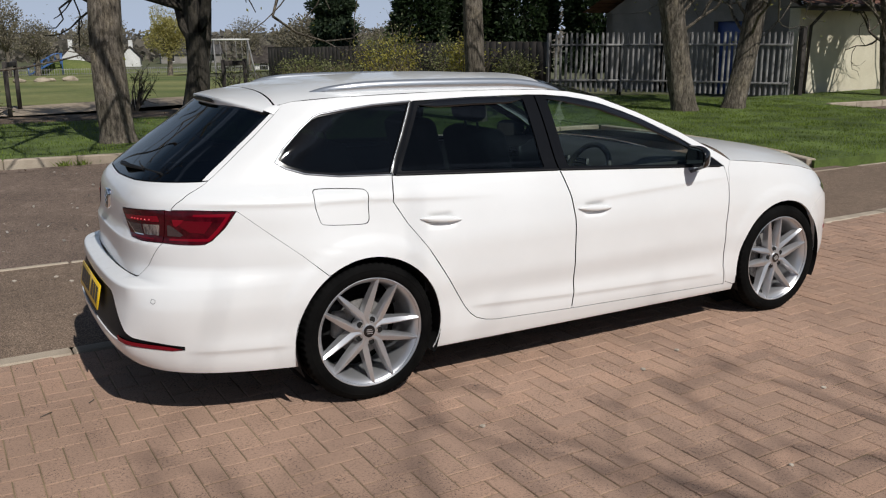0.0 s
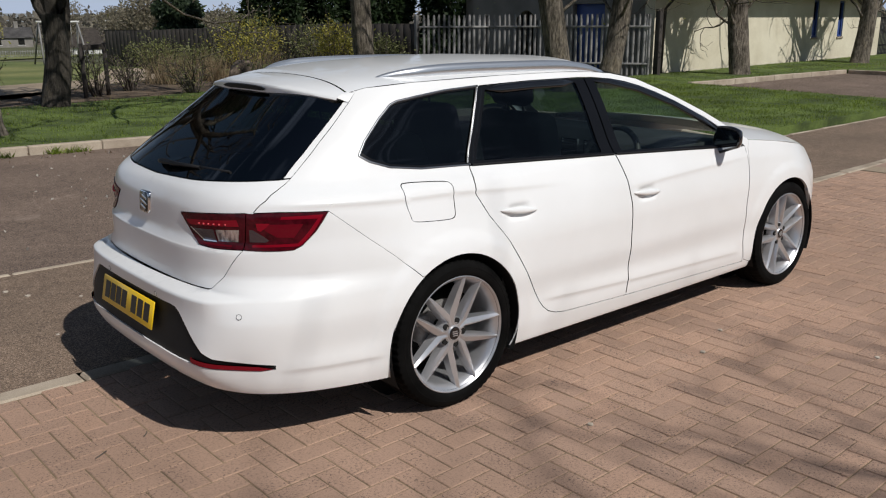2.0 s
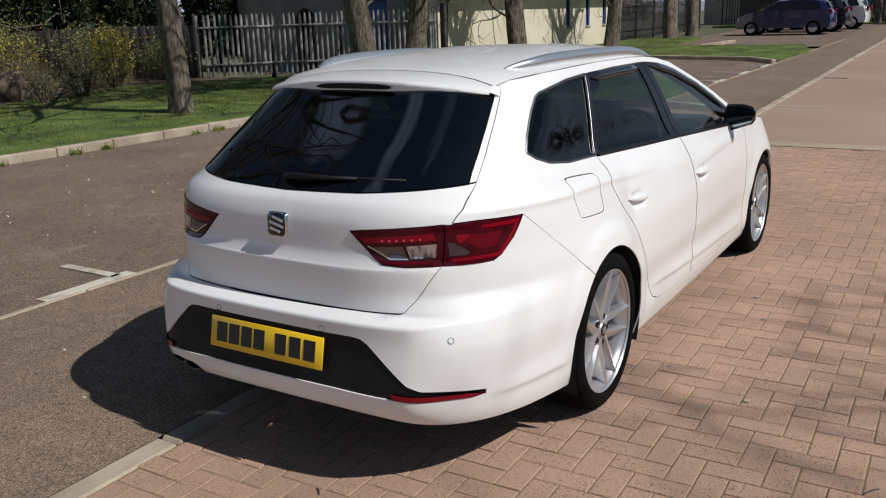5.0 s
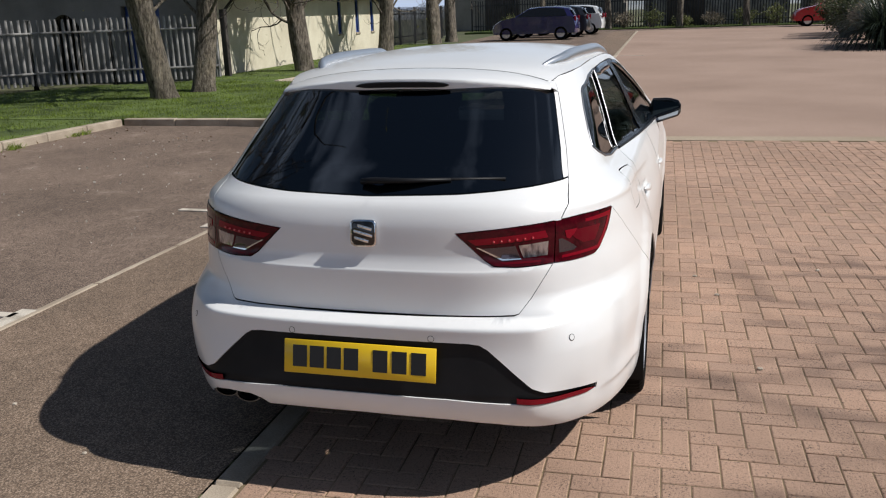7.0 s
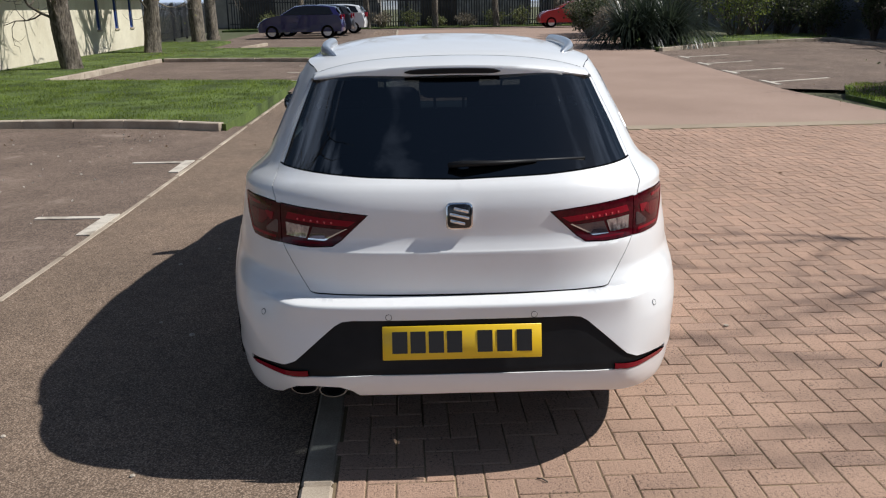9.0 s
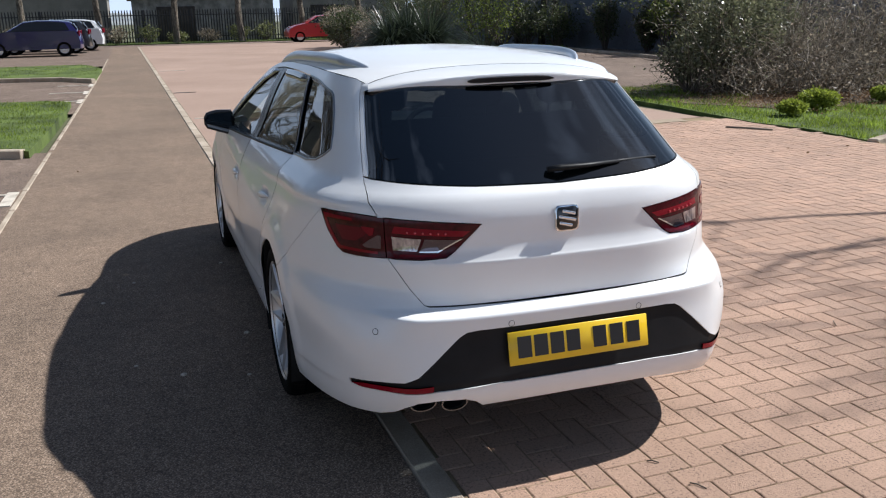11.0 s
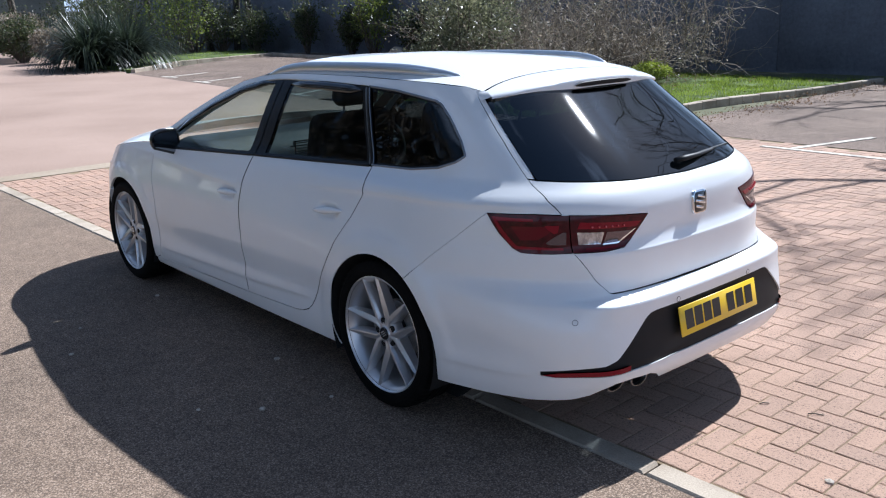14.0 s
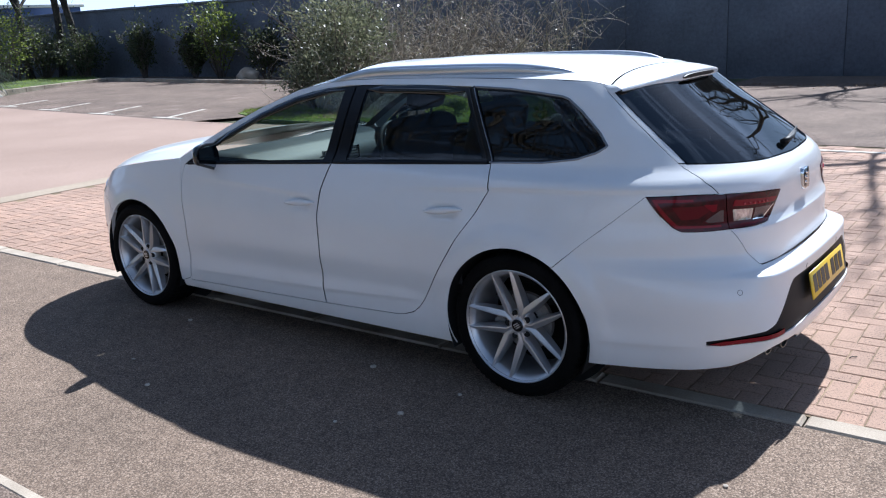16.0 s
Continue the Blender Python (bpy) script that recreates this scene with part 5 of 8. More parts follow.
tagged(sheet("parking_bays_back", [(4.3, -6.75), (-30, -6.2), (-30, -16.1), (4.2, -16.1)], BAY, -0.001, 1.2), "asphalt parking bays with fallen twigs", "parking bay", kind="structure")
tagged(sheet("road_end", [(46, 9), (46, -16), (50, -16), (50, 9)], BAY, 0.0, 1.5), "dark asphalt cross road", "road", kind="structure")
tagged(sheet("road_blocks", [(7.30, edge_y(7.3) - 0.06), (46, edge_y(46) - 0.06), (46, -9), (26, -8.2), (22.6, -6.9), (11.4, -6.2), (7.30, -6.4)], ROAD, 0.0005, 1.2), "pinkish block-paved road", "road", kind="structure")
bed = tagged(sheet("pavement", [(x, edge_y(x) - 0.05) for x in (-16, -6, 0, 5, 7.35)] + [(7.35, -6.5), (4.4, -6.75), (-16, -6.2)], SAND, -0.0035, 1.0), "brown herringbone brick paving with sandy joints", "paving", kind="structure")
tagged(sheet("paving_band", [(7.04, -6.0), (7.36, -6.0), (7.36, edge_y(7.2) - 0.07), (7.04, edge_y(7.2) - 0.07)], GRAVEL_PATH, 0.002, 1.0), "pale block band across the paving", "paving band", kind="structure")


# ---- edging, kerbs and painted lines ----
def kerb_stone(length, width, height, up, bevel=0.012):
    bm = box((length - 0.008, width, height), (0, 0, up - height / 2), bevel, 1)
    for f in bm.faces:
        f.smooth = False
    me = bpy.data.meshes.new("kerb_stone")
    bm.to_mesh(me)
    bm.free()
    me.materials.append(CONCRETE)
    return me


def kerb_run(owner, line, width=0.125, up=0.105, length=0.914):
    """Stones end to end along a plan line."""
    stone = kerb_stone(length, width, 0.26, up)
    pts = dense(line, length, False)
    for (x0, y0), (x1, y1) in zip(pts, pts[1:]):
        d = math.hypot(x1 - x0, y1 - y0)
        if d < 0.05:
            continue
        ob = new("kerb_stone", stone)
        ob.parent = owner
        mx, my = (x0 + x1) / 2, (y0 + y1) / 2
        ob.matrix_local = pose(mx, my, rise(mx, my) + random.uniform(-0.003, 0.003), random.uniform(-0.15, 0.15), 0, math.degrees(math.atan2(y1 - y0, x1 - x0))) @ Matrix.Diagonal((d / length, 1, 1, 1))


flush = thing("flush_edging", "pale concrete edging set flush between asphalt and paving", "kerb", kind="structure")
kerb_run(flush, [(x, edge_y(x)) for x in (-14.83, -1.1, 12, 46)], 0.115, 0.006)
bay_edge = thing("bay_edging", "narrow pale edging along the parking bays", "kerb", kind="structure")
kerb_run(bay_edge, [(x, bay_y(x)) for x in (-14, 0, 20, 33)], 0.06, 0.005)
verge_kerb = thing("verge_kerb", "raised pale concrete kerb along the grass", "kerb", kind="structure")
kerb_run(verge_kerb, [(-14, 8.28), (-1, 7.92), (3.3, 7.55), (8.05, 7.32)])
kerb_run(verge_kerb, [(8.12, 7.25), (8.17, 5.5), (8.05, 4.1), (7.85, 3.3), (7.62, 2.72)])
kerb_run(verge_kerb, [(14.9, 7.95), (19, 7.72), (21.5, 7.5)])
kerb_run(verge_kerb, [(21.55, 7.4), (21.35, 5.5), (21.05, 4.0), (20.75, 3.2), (19.8, 2.46)])
kerb_run(verge_kerb, [(27.3, 6.4), (30.4, 6.0)])
right_kerb = thing("right_kerb", "raised weathered kerb round the rough grass", "kerb", kind="structure")
kerb_run(right_kerb, [(4.36, -6.66), (4.74, -7.5)], 0.125, 0.035, 0.6)
kerb_run(right_kerb, [(4.74, -7.5), (5.0, -8.4), (5.06, -9.3), (4.95, -10.3), (4.6, -12), (4.4, -14.4)], 0.125, 0.07, 0.46)
kerb_run(right_kerb, [(13.6, -14.2), (17.2, -13.6), (26.8, -14.2)])
kerb_run(right_kerb, [(26.8, -14.2), (25.4, -9.8), (22.6, -7.1)])


def painted(points, width=0.085):
    """A worn painted line, as a thin slab along a plan line."""
    (x0, y0), (x1, y1) = points
    d = Vector((x1 - x0, y1 - y0)).normalized()
    w = Vector((-d.y, d.x)) * width / 2
    ob = sheet("painted_line", [(x0 - w.x, y0 - w.y), (x1 - w.x, y1 - w.y), (x1 + w.x, y1 + w.y), (x0 + w.x, y0 + w.y)], PAINT_LINE, 0.008, 0.6, 0.01)
    return tagged(ob, "worn white painted bay line", "road marking", "bay lines")


for x in (-4.95, -2.33, 0.29, 2.91, 5.30):
    painted([(x, bay_y(x) + 0.07), (x, bay_y(x) + 0.62)], 0.07)
    painted([(x - 0.55, bay_y(x) + 0.055), (x + 0.10, bay_y(x) + 0.055)], 0.10)
for x in (14.9, 17.0, 19.1):
    painted([(x, bay_y(x) + 0.07), (x, bay_y(x) + 0.8)], 0.08)
    painted([(x - 0.5, bay_y(x) + 0.05), (x + 0.3, bay_y(x) + 0.05)], 0.10)
for x, y in ((13.0, -6.45), (15.45, -6.55), (17.85, -6.75), (20.3, -7.0)):
    painted([(x - 0.9, y), (x, y)], 0.10)
    painted([(x - 0.4, y), (x + 0.2, y - 1.4)], 0.08)
for x in (10.8, 23.6):
    painted([(x, edge_y(x) - 0.12), (x, edge_y(x) - 0.84)], 0.055)
tagged(sheet("drain_slot", [(15.76, 0.26), (15.86, 0.26), (15.86, 0.72), (15.76, 0.72)], TRIM_BLACK, 0.006, 0.5, 0.01), "dark slotted iron drain cover in the road", "drain")
painted([(2.3, -6.30), (-3.5, -6.22)], 0.08)
for x in (1.95, -0.5):
    painted([(x, -6.36), (x - 0.35, -7.6)], 0.08)


# ---- foliage ----
def leaf_material(name, low, high, rough=0.55, glow=0.45, patches=None):
    """Leaves that differ one by one; patches: scale and range of broad tone changes over the ground."""
    m = material(name, high, rough)
    tint = ramp(m, island_value(m), [(0.0, low), (1.0, high)])
    if patches:
        size, d, h = patches
        tint = mixed(m, tint, ramp(m, noise_node(m, size, 5, 0.65), [(0.32, (d, d * 1.02, d)), (0.66, (h, h * 1.0, h * 0.85))]), 1.0, "MULTIPLY")
    colour_from(m, tint)
    b = nodes_of(m)[2]
    n, l = m.node_tree.nodes, m.node_tree.links
    thin, both = n.new("ShaderNodeBsdfTranslucent"), n.new("ShaderNodeMixShader")
    both.inputs[0].default_value = glow
    l.new(tint, thin.inputs["Color"])
    l.new(b.outputs[0], both.inputs[1])
    l.new(thin.outputs[0], both.inputs[2])
    l.new(both.outputs[0], n["Material Output"].inputs["Surface"])
    return m


def leaves_mesh(name, spots, size, mat, rng, droop=0.3, narrow=0.5, out=None):
    """Single bent leaves at the given spots; out: the crown's middle, from which they turn away."""
    n = len(spots)
    P = np.array(spots, float)
    D = rng.normal(size=(n, 3))
    if out is not None:
        D = D * 0.7 + (P - np.array(out)) / (np.linalg.norm(P - np.array(out), axis=1, keepdims=True) + 1e-6)
    D[:, 2] -= droop * rng.random(n)
    D /= np.linalg.norm(D, axis=1, keepdims=True)
    U = np.cross(D, rng.normal(size=(n, 3)))
    U /= np.linalg.norm(U, axis=1, keepdims=True) + 1e-9
    s = size * rng.uniform(0.6, 1.3, (n, 1))
    V = np.stack((P, P + D * s * 0.5 + U * s * narrow * 0.5, P + D * s, P + D * s * 0.5 - U * s * narrow * 0.5), 1).reshape(-1, 3)
    me = bpy.data.meshes.new(name)
    me.vertices.add(4 * n)
    me.vertices.foreach_set("co", V.ravel())
    me.loops.add(4 * n)
    me.loops.foreach_set("vertex_index", np.arange(4 * n))
    me.polygons.add(n)
    me.polygons.foreach_set("loop_start", np.arange(0, 4 * n, 4))
    me.update(calc_edges=True)
    me.materials.append(mat)
    return me


def blades_mesh(name, spots, height, width, mat, rng, bend=0.5):
    """Grass: narrow tapering blades."""
    n = len(spots)
    P = np.array(spots, float)
    a = rng.uniform(0, 2 * math.pi, n)
    h = height * rng.uniform(0.5, 1.3, n)
    S = np.stack((np.cos(a), np.sin(a), np.zeros(n)), 1) * width / 2
    b = rng.uniform(0, 2 * math.pi, n)
    T = P + np.stack((np.cos(b) * h * bend, np.sin(b) * h * bend, h), 1) * rng.uniform(0.6, 1.0, (n, 1))
    V = np.stack((P - S, P + S, T), 1).reshape(-1, 3)
    me = bpy.data.meshes.new(name)
    me.vertices.add(3 * n)
    me.vertices.foreach_set("co", V.ravel())
    me.loops.add(3 * n)
    me.loops.foreach_set("vertex_index", np.arange(3 * n))
    me.polygons.add(n)
    me.polygons.foreach_set("loop_start", np.arange(0, 3 * n, 3))
    me.update(calc_edges=True)
    me.materials.append(mat)
    return me


GRASS = leaf_material("grass_blade", (0.075, 0.118, 0.017), (0.32, 0.41, 0.066), 0.6, 0.6, (1.6, 0.45, 1.3))
WHITE_BIT = leaf_material("pale_petal", (0.35, 0.31, 0.26), (0.66, 0.62, 0.55), 0.8)
DRY_LEAF = leaf_material("dry_leaf", (0.10, 0.055, 0.03), (0.30, 0.20, 0.12), 0.8)


def lawn(name, poly, density, label, dz=0.085, height=0.048, soil=None, where=None):
    bedob = sheet(name, poly, soil or GRASS_BED, dz, 0.8, 0.16)
    tagged(bedob, label, "grass", kind="structure")
    rng = np.random.default_rng(len(poly) * 7 + int(density))
    x0, x1 = min(p[0] for p in poly), max(p[0] for p in poly)
    y0, y1 = min(p[1] for p in poly), max(p[1] for p in poly)
    n = int((x1 - x0) * (y1 - y0) * density)
    pts = np.stack((rng.uniform(x0, x1, n), rng.uniform(y0, y1, n)), 1)
    pts = pts[inside(pts, list(poly))]
    if where:
        pts = np.array([p for p in pts if where(*p)])
    tuft = np.array([noise.noise((x * 1.3, y * 1.3, 3.0)) for x, y in pts])
    pts = pts[rng.random(len(pts)) < 0.55 + 0.6 * tuft]
    spots = [(x, y, rise(x, y) + dz - 0.01) for x, y in pts]
    tall = np.array([1.0 + 0.9 * max(-0.5, noise.noise((x * 2.3, y * 2.3, 9.0))) for x, y, _ in spots])
    blades = new("grass_blades", blades_mesh("grass_blades", spots, height * tall, 0.011, GRASS, rng))
    tagged(blades, "short bright green spring grass", "grass", kind="stuff")


lawn("island_lawn", [(8.15, 7.3), (8.24, 5.5), (8.13, 4.1), (7.88, 3.2), (7.6, 2.66), (10, 2.60), (12.5, 2.58), (13.9, 2.60), (14.3, 3.1), (14.5, 5.0), (14.9, 7.9), (14.9, 10.4), (8.05, 10.4)], 1700, "uneven green grass of the island with kerb")
lawn("verge_lawn", [(-14, 8.35), (-1, 7.99), (3.3, 7.62), (8.05, 7.40), (8.05, 10.4), (14.6, 10.4), (14.2, 12.2), (12.6, 12.8), (11.2, 14.4), (9.6, 14.8), (8.3, 14.05), (5.6, 13.6), (3, 13.0), (-14, 12.7)], 900, "green grass verge under the trees")
lawn("wall_lawn", [(14.9, 8.02), (19, 7.79), (21.6, 7.57), (33, 7.9), (33, 10.6), (16.9, 10.35), (14.9, 10.4)], 600, "green grass strip along the pale wall")
lawn("far_island_lawn", [(21.62, 7.4), (21.42, 5.5), (21.12, 4.0), (20.82, 3.15), (19.9, 2.44), (24.5, 2.42), (27.2, 3.0), (27.3, 8.2), (22, 8.2)], 420, "green grass island between the bays")
lawn("rough_lawn", [(4.4, -6.68), (5.6, -6.78), (6.4, -6.62), (8.6, -6.75), (10.2, -6.75), (11.6, -7.4), (12.6, -9.5), (13.5, -12), (13.5, -14.3), (4.5, -14.3), (4.68, -12), (5.02, -10.3), (5.13, -9.3), (5.06, -8.4), (4.81, -7.5)], 2100, "rough bright grass with weeds beside the kerb", 0.012, 0.075, None,
     lambda x, y: (x < 7.3 + 0.5 * noise.noise((x * 2, y * 2, 8)) or y < -13.2 or y > -8.6 + 1.2 * noise.noise((x * 0.9, y * 0.9, 1))) and noise.noise((x * 2.1, y * 2.1, 5)) > -0.45)
tagged(sheet("bush_bed", [(7.3, -8.9), (7.6, -7.9), (8.8, -7.2), (10.2, -6.95), (11.5, -7.5), (12.5, -9.5), (13.3, -12), (13.3, -13.5), (8.5, -13.6), (7.9, -11.6), (7.7, -10)], MULCH, 0.022, 0.8, 0.05), "dry leaf litter under the bushes", "planting bed", kind="structure")
lawn("bush_lawn", [(22.7, -7.15), (25.5, -9.8), (26.9, -14.1), (31, -16), (31, -8.5), (27, -7.2)], 130, "grass at the foot of the shrubs", 0.07, 0.10)
lawn("end_lawn", [(50, -16), (50, 12), (53, 12), (53, -16)], 60, "thin grass under the far fence", 0.05, 0.15)
tagged(sheet("field", [(-60, 17), (2.0, 18.2), (6.5, 19), (11.5, 19), (12, 60), (60, 120), (-60, 120)], FIELD, 0.02, 6.0), "wide mown playing field", "field", kind="structure")
tagged(sheet("footpath", [(-40, 16.2), (0, 17.8), (6.0, 20.5), (9, 28), (10.3, 28), (7.6, 19.4), (4, 16.6), (0, 15.2), (-40, 13.5)], GRAVEL_PATH, 0.035, 1.5), "brown gravel footpath", "path", kind="structure")
tagged(sheet("planting_bed", [(-14, 12.5), (3, 12.8), (5.6, 13.4), (8.3, 13.85), (9.6, 14.6), (11.2, 14.2), (12.6, 12.6), (12.8, 15), (11, 19), (5.5, 17.6), (2.5, 14.8), (-14, 13.4)], MULCH, 0.06, 1.0, 0.1), "bark-mulched planting bed", "planting bed", kind="structure")


# ---- trees and shrubs ----
BARK = material("grey_bark", (0.2, 0.17, 0.14), 0.95)
DARK_BARK = material("dark_bark", (0.05, 0.042, 0.035), 0.95)
for bark, gain in ((BARK, 1.0), (DARK_BARK, 0.34)):
    ridges = noise_node(bark, 9, 8, 0.75, (2.6, 2.6, 0.62))
    plates = noise_node(bark, 3.1, 5, 0.6, (1.4, 1.4, 0.7))
    tones = [(0.34, (0.022, 0.018, 0.014)), (0.46, (0.105, 0.086, 0.066)), (0.60, (0.235, 0.20, 0.16)), (0.76, (0.36, 0.315, 0.25))]
    body = ramp(bark, ridges, [(p, tuple(gain * v for v in c)) for p, c in tones])
    colour_from(bark, mixed(bark, body, ramp(bark, plates, [(0.38, (0.55, 0.55, 0.5)), (0.52, (1, 1, 1)), (0.70, (1.25, 1.22, 1.05))]), 0.9, "MULTIPLY"))
    bump(bark, ridges, 1.0, 0.05)
TWIG = two_scale("twig_bark", (0.07, 0.055, 0.045), (0.15, 0.125, 0.10), 3, 30, 0.95)
BUD = leaf_material("spring_leaf", (0.16, 0.17, 0.03), (0.36, 0.34, 0.07))
YEW = leaf_material("yew_green", (0.012, 0.026, 0.009), (0.040, 0.068, 0.022))
SPRUCE = leaf_material("spruce_green", (0.022, 0.042, 0.022), (0.075, 0.105, 0.055))
SHRUB = leaf_material("shrub_green", (0.08, 0.095, 0.03), (0.27, 0.28, 0.11))
WALL_SHRUB = leaf_material("wall_shrub_green", (0.018, 0.028, 0.010), (0.10, 0.115, 0.048))
GOLD = leaf_material("golden_leaf", (0.16, 0.15, 0.025), (0.52, 0.46, 0.09))
LAUREL = leaf_material("glossy_laurel", (0.050, 0.060, 0.028), (0.27, 0.27, 0.16), 0.36)
LIME = leaf_material("lime_leaf", (0.13, 0.17, 0.02), (0.40, 0.46, 0.07))
WALL_LIME = leaf_material("bright_wall_leaf", (0.06, 0.09, 0.015), (0.24, 0.28, 0.05))
FLAX = leaf_material("flax_leaf", (0.010, 0.016, 0.010), (0.05, 0.065, 0.04), 0.35)
DRY_STEM = leaf_material("dry_stem", (0.11, 0.09, 0.068), (0.50, 0.43, 0.34), 0.7, 0.3)


def limb_points(p, d, length, rng, bends=5, wander=0.25, lift=0.0):
    pts, d = [p.copy()], d.normalized()
    for _ in range(bends):
        d = (d + Vector(rng.normal(size=3)) * wander + Vector((0, 0, lift))).normalized()
        pts.append(pts[-1] + d * length / bends)
    return pts, d


class Wood:
    """Collects tapered limbs into one mesh."""
    def __init__(self):
        self.v, self.f = [], []

    def tube(self, pts, r0, r1, sides):
        n, base = len(pts), len(self.v)
        for i, p in enumerate(pts):
            d = (pts[min(i + 1, n - 1)] - pts[max(i - 1, 0)]).normalized()
            u = d.orthogonal().normalized() if abs(d.z) > 0.95 else d.cross(Vector((0, 0, 1))).normalized()
            w = u.cross(d)
            r = r0 + (r1 - r0) * i / (n - 1)
            for k in range(sides):
                a = 2 * math.pi * k / sides
                self.v.append(p + (u * math.cos(a) + w * math.sin(a)) * r)
        for i in range(n - 1):
            for k in range(sides):
                a, b = base + i * sides + k, base + i * sides + (k + 1) % sides
                self.f.append((a, b, b + sides, a + sides))

    def mesh(self, name, mat):
        return mesh_of(name, self.v, self.f, mat)


def grow(wood, p, d, length, r, level, rng, tips, spread=0.62, lift=0.13):
    pts, end = limb_points(p, d, length, rng, 4 if level < 2 else 3, 0.13 + 0.05 * level, lift)
    wood.tube(pts, r, r * 0.55, 8 if level == 0 else 5 if level == 1 else 4 if level == 2 else 3)
    if level >= 4:
        tips.append(pts[-1])
        return
    for k in range((3, 4, 4, 3)[level]):
        at = pts[-1] if k == 0 else pts[rng.integers(max(1, len(pts) // 2), len(pts))]
        side = (end + Vector(rng.normal(size=3)) * spread).normalized()
        grow(wood, at, side, length * rng.uniform(0.58, 0.78), r * (0.52 if k else 0.55), level + 1, rng, tips, spread, lift)


def bare_tree(x, y, height, radius, lean=(0, 0), seed=1, label="", fork=None, leaves=0, group="trees along the verge", z0=0.05, bole=0.42, bark=None, shade_limbs=(), sprigs=False, steep=0.9):
    """A street tree in early spring: flared trunk, limbs, fine bare twigs and a few opening leaves."""
    rng = np.random.default_rng(seed)
    base = rise(x, y) + z0
    t = thing("tree", label, "tree", (x, y, base), group)
    wood, tips = Wood(), []
    top = Vector((lean[0], lean[1], height * bole))
    line = []
    for k in range(13):
        u = k / 12
        line.append(Vector((top.x * u + 0.05 * math.sin(5 * u + seed), top.y * u + 0.05 * math.cos(4 * u + seed), top.z * u - 0.15 * (1 - u))))
    sides, n, verts, faces = 18, len(line), [], []
    for i, p in enumerate(line):
        u = i / (n - 1)
        r = radius * (1 - 0.22 * u + 0.30 * max(0, 1 - u * 11) ** 2)
        for k in range(sides):
            a = 2 * math.pi * k / sides
            q = r * (1 + 0.09 * math.sin(3 * a + seed + 2 * u) + 0.06 * math.sin(7 * a + 5 * u) + 0.05 * noise.noise((math.cos(a) * 2, math.sin(a) * 2, u * 9 + seed)))
            verts.append(p + Vector((math.cos(a), math.sin(a), 0)) * q)
    for i in range(n - 1):
        for k in range(sides):
            a, b = i * sides + k, i * sides + (k + 1) % sides
            faces.append((a, b, b + sides, a + sides))
    part("trunk", mesh_of("trunk", verts, faces, bark or BARK), None, t)
    for k in range(4):
        a = 2 * math.pi * (k + rng.random()) / 4
        grow(wood, line[-1 - (k % 2) * 2], Vector((math.cos(a) * 0.75 + lean[0] * 0.3, math.sin(a) * 0.75, steep)), height * 0.24, radius * 0.52, 1, rng, tips)
    for u, a, up in (fork or ()):
        grow(wood, line[int(u * 12)], Vector((math.cos(radians(a)), math.sin(radians(a)), up)), height * 0.26, radius * 0.55, 1, rng, tips)
    for k in range(9 if sprigs else 0):
        a = rng.uniform(0, 2 * math.pi)
        grow(wood, line[5 + k % 7], Vector((math.cos(a) * 0.9, math.sin(a) * 0.9, 0.8)), height * 0.17, radius * 0.17, 1, rng, tips, 0.6, 0.12)
    for a, up in shade_limbs:
        grow(wood, line[-2], Vector((math.cos(radians(a)), math.sin(radians(a)), up)), height * 0.36, radius * 0.45, 1, rng, tips, 0.75, 0.05)
    part("branchwork", wood.mesh("limbs", bark or BARK), None, t)
    if leaves:
        spots = [tuple(tips[rng.integers(len(tips))] + Vector(rng.normal(size=3)) * 0.18) for _ in range(leaves)]
        part("young_leaves", leaves_mesh("young_leaves", spots, 0.07, BUD, rng), None, t, "sparse yellow-green spring leaves")
    return t


bare_tree(0.62, 9.35, 9.0, 0.255, (0.05, 0.1), 3, "mature street tree with grey ridged bark on the verge", None, 300, shade_limbs=((-60, 0.4), (-90, 0.3), (-112, 0.35), (-78, 0.5), (-100, 0.6), (-20, 0.7)))
bare_tree(2.62, 12.6, 8.0, 0.24, (0.1, 0.1), 5, "forked tree with dark bark in the planting bed", [(0.42, 12, 2.2), (0.72, 185, 3.0), (0.95, 90, 2.6), (0.80, 20, 3.6)], 500, bole=0.20, bark=DARK_BARK, steep=2.6)
bare_tree(6.70, 9.15, 9.0, 0.19, (0.0, 0.0), 8, "slim straight street tree on the grass verge", None, 200, shade_limbs=((-60, 0.9), (-125, 0.8), (-20, 0.7), (200, 0.6)))
bare_tree(11.45, 8.6, 8.5, 0.25, (-0.95, 0.1), 11, "leaning street tree in front of the fence", None, 700, shade_limbs=((-60, 0.9), (-125, 0.8), (-20, 0.7), (200, 0.6)), sprigs=True)
bare_tree(12.55, 8.45, 8.5, 0.23, (0.75, 0.0), 13, "leaning street tree beside its twin", None, 700, shade_limbs=((-60, 0.9), (-125, 0.8), (-20, 0.7), (200, 0.6)), sprigs=True)
bare_tree(18.4, 8.75, 8.5, 0.27, (-0.45, 0.1), 17, "dark street tree in front of the pale wall", [(0.92, 200, 0.7), (0.95, 340, 0.8)], 300, bole=0.30, sprigs=True)
bare_tree(25.2, 8.75, 8.5, 0.27, (0.45, 0.1), 19, "dark street tree by the pale wall", [(0.92, 180, 0.7), (0.95, 0, 0.8)], 200, bole=0.30, sprigs=True)
bare_tree(33.0, 9.2, 8.5, 0.30, (0.2, 0.1), 23, "grey street tree past the pale wall", None, 200, sprigs=True)
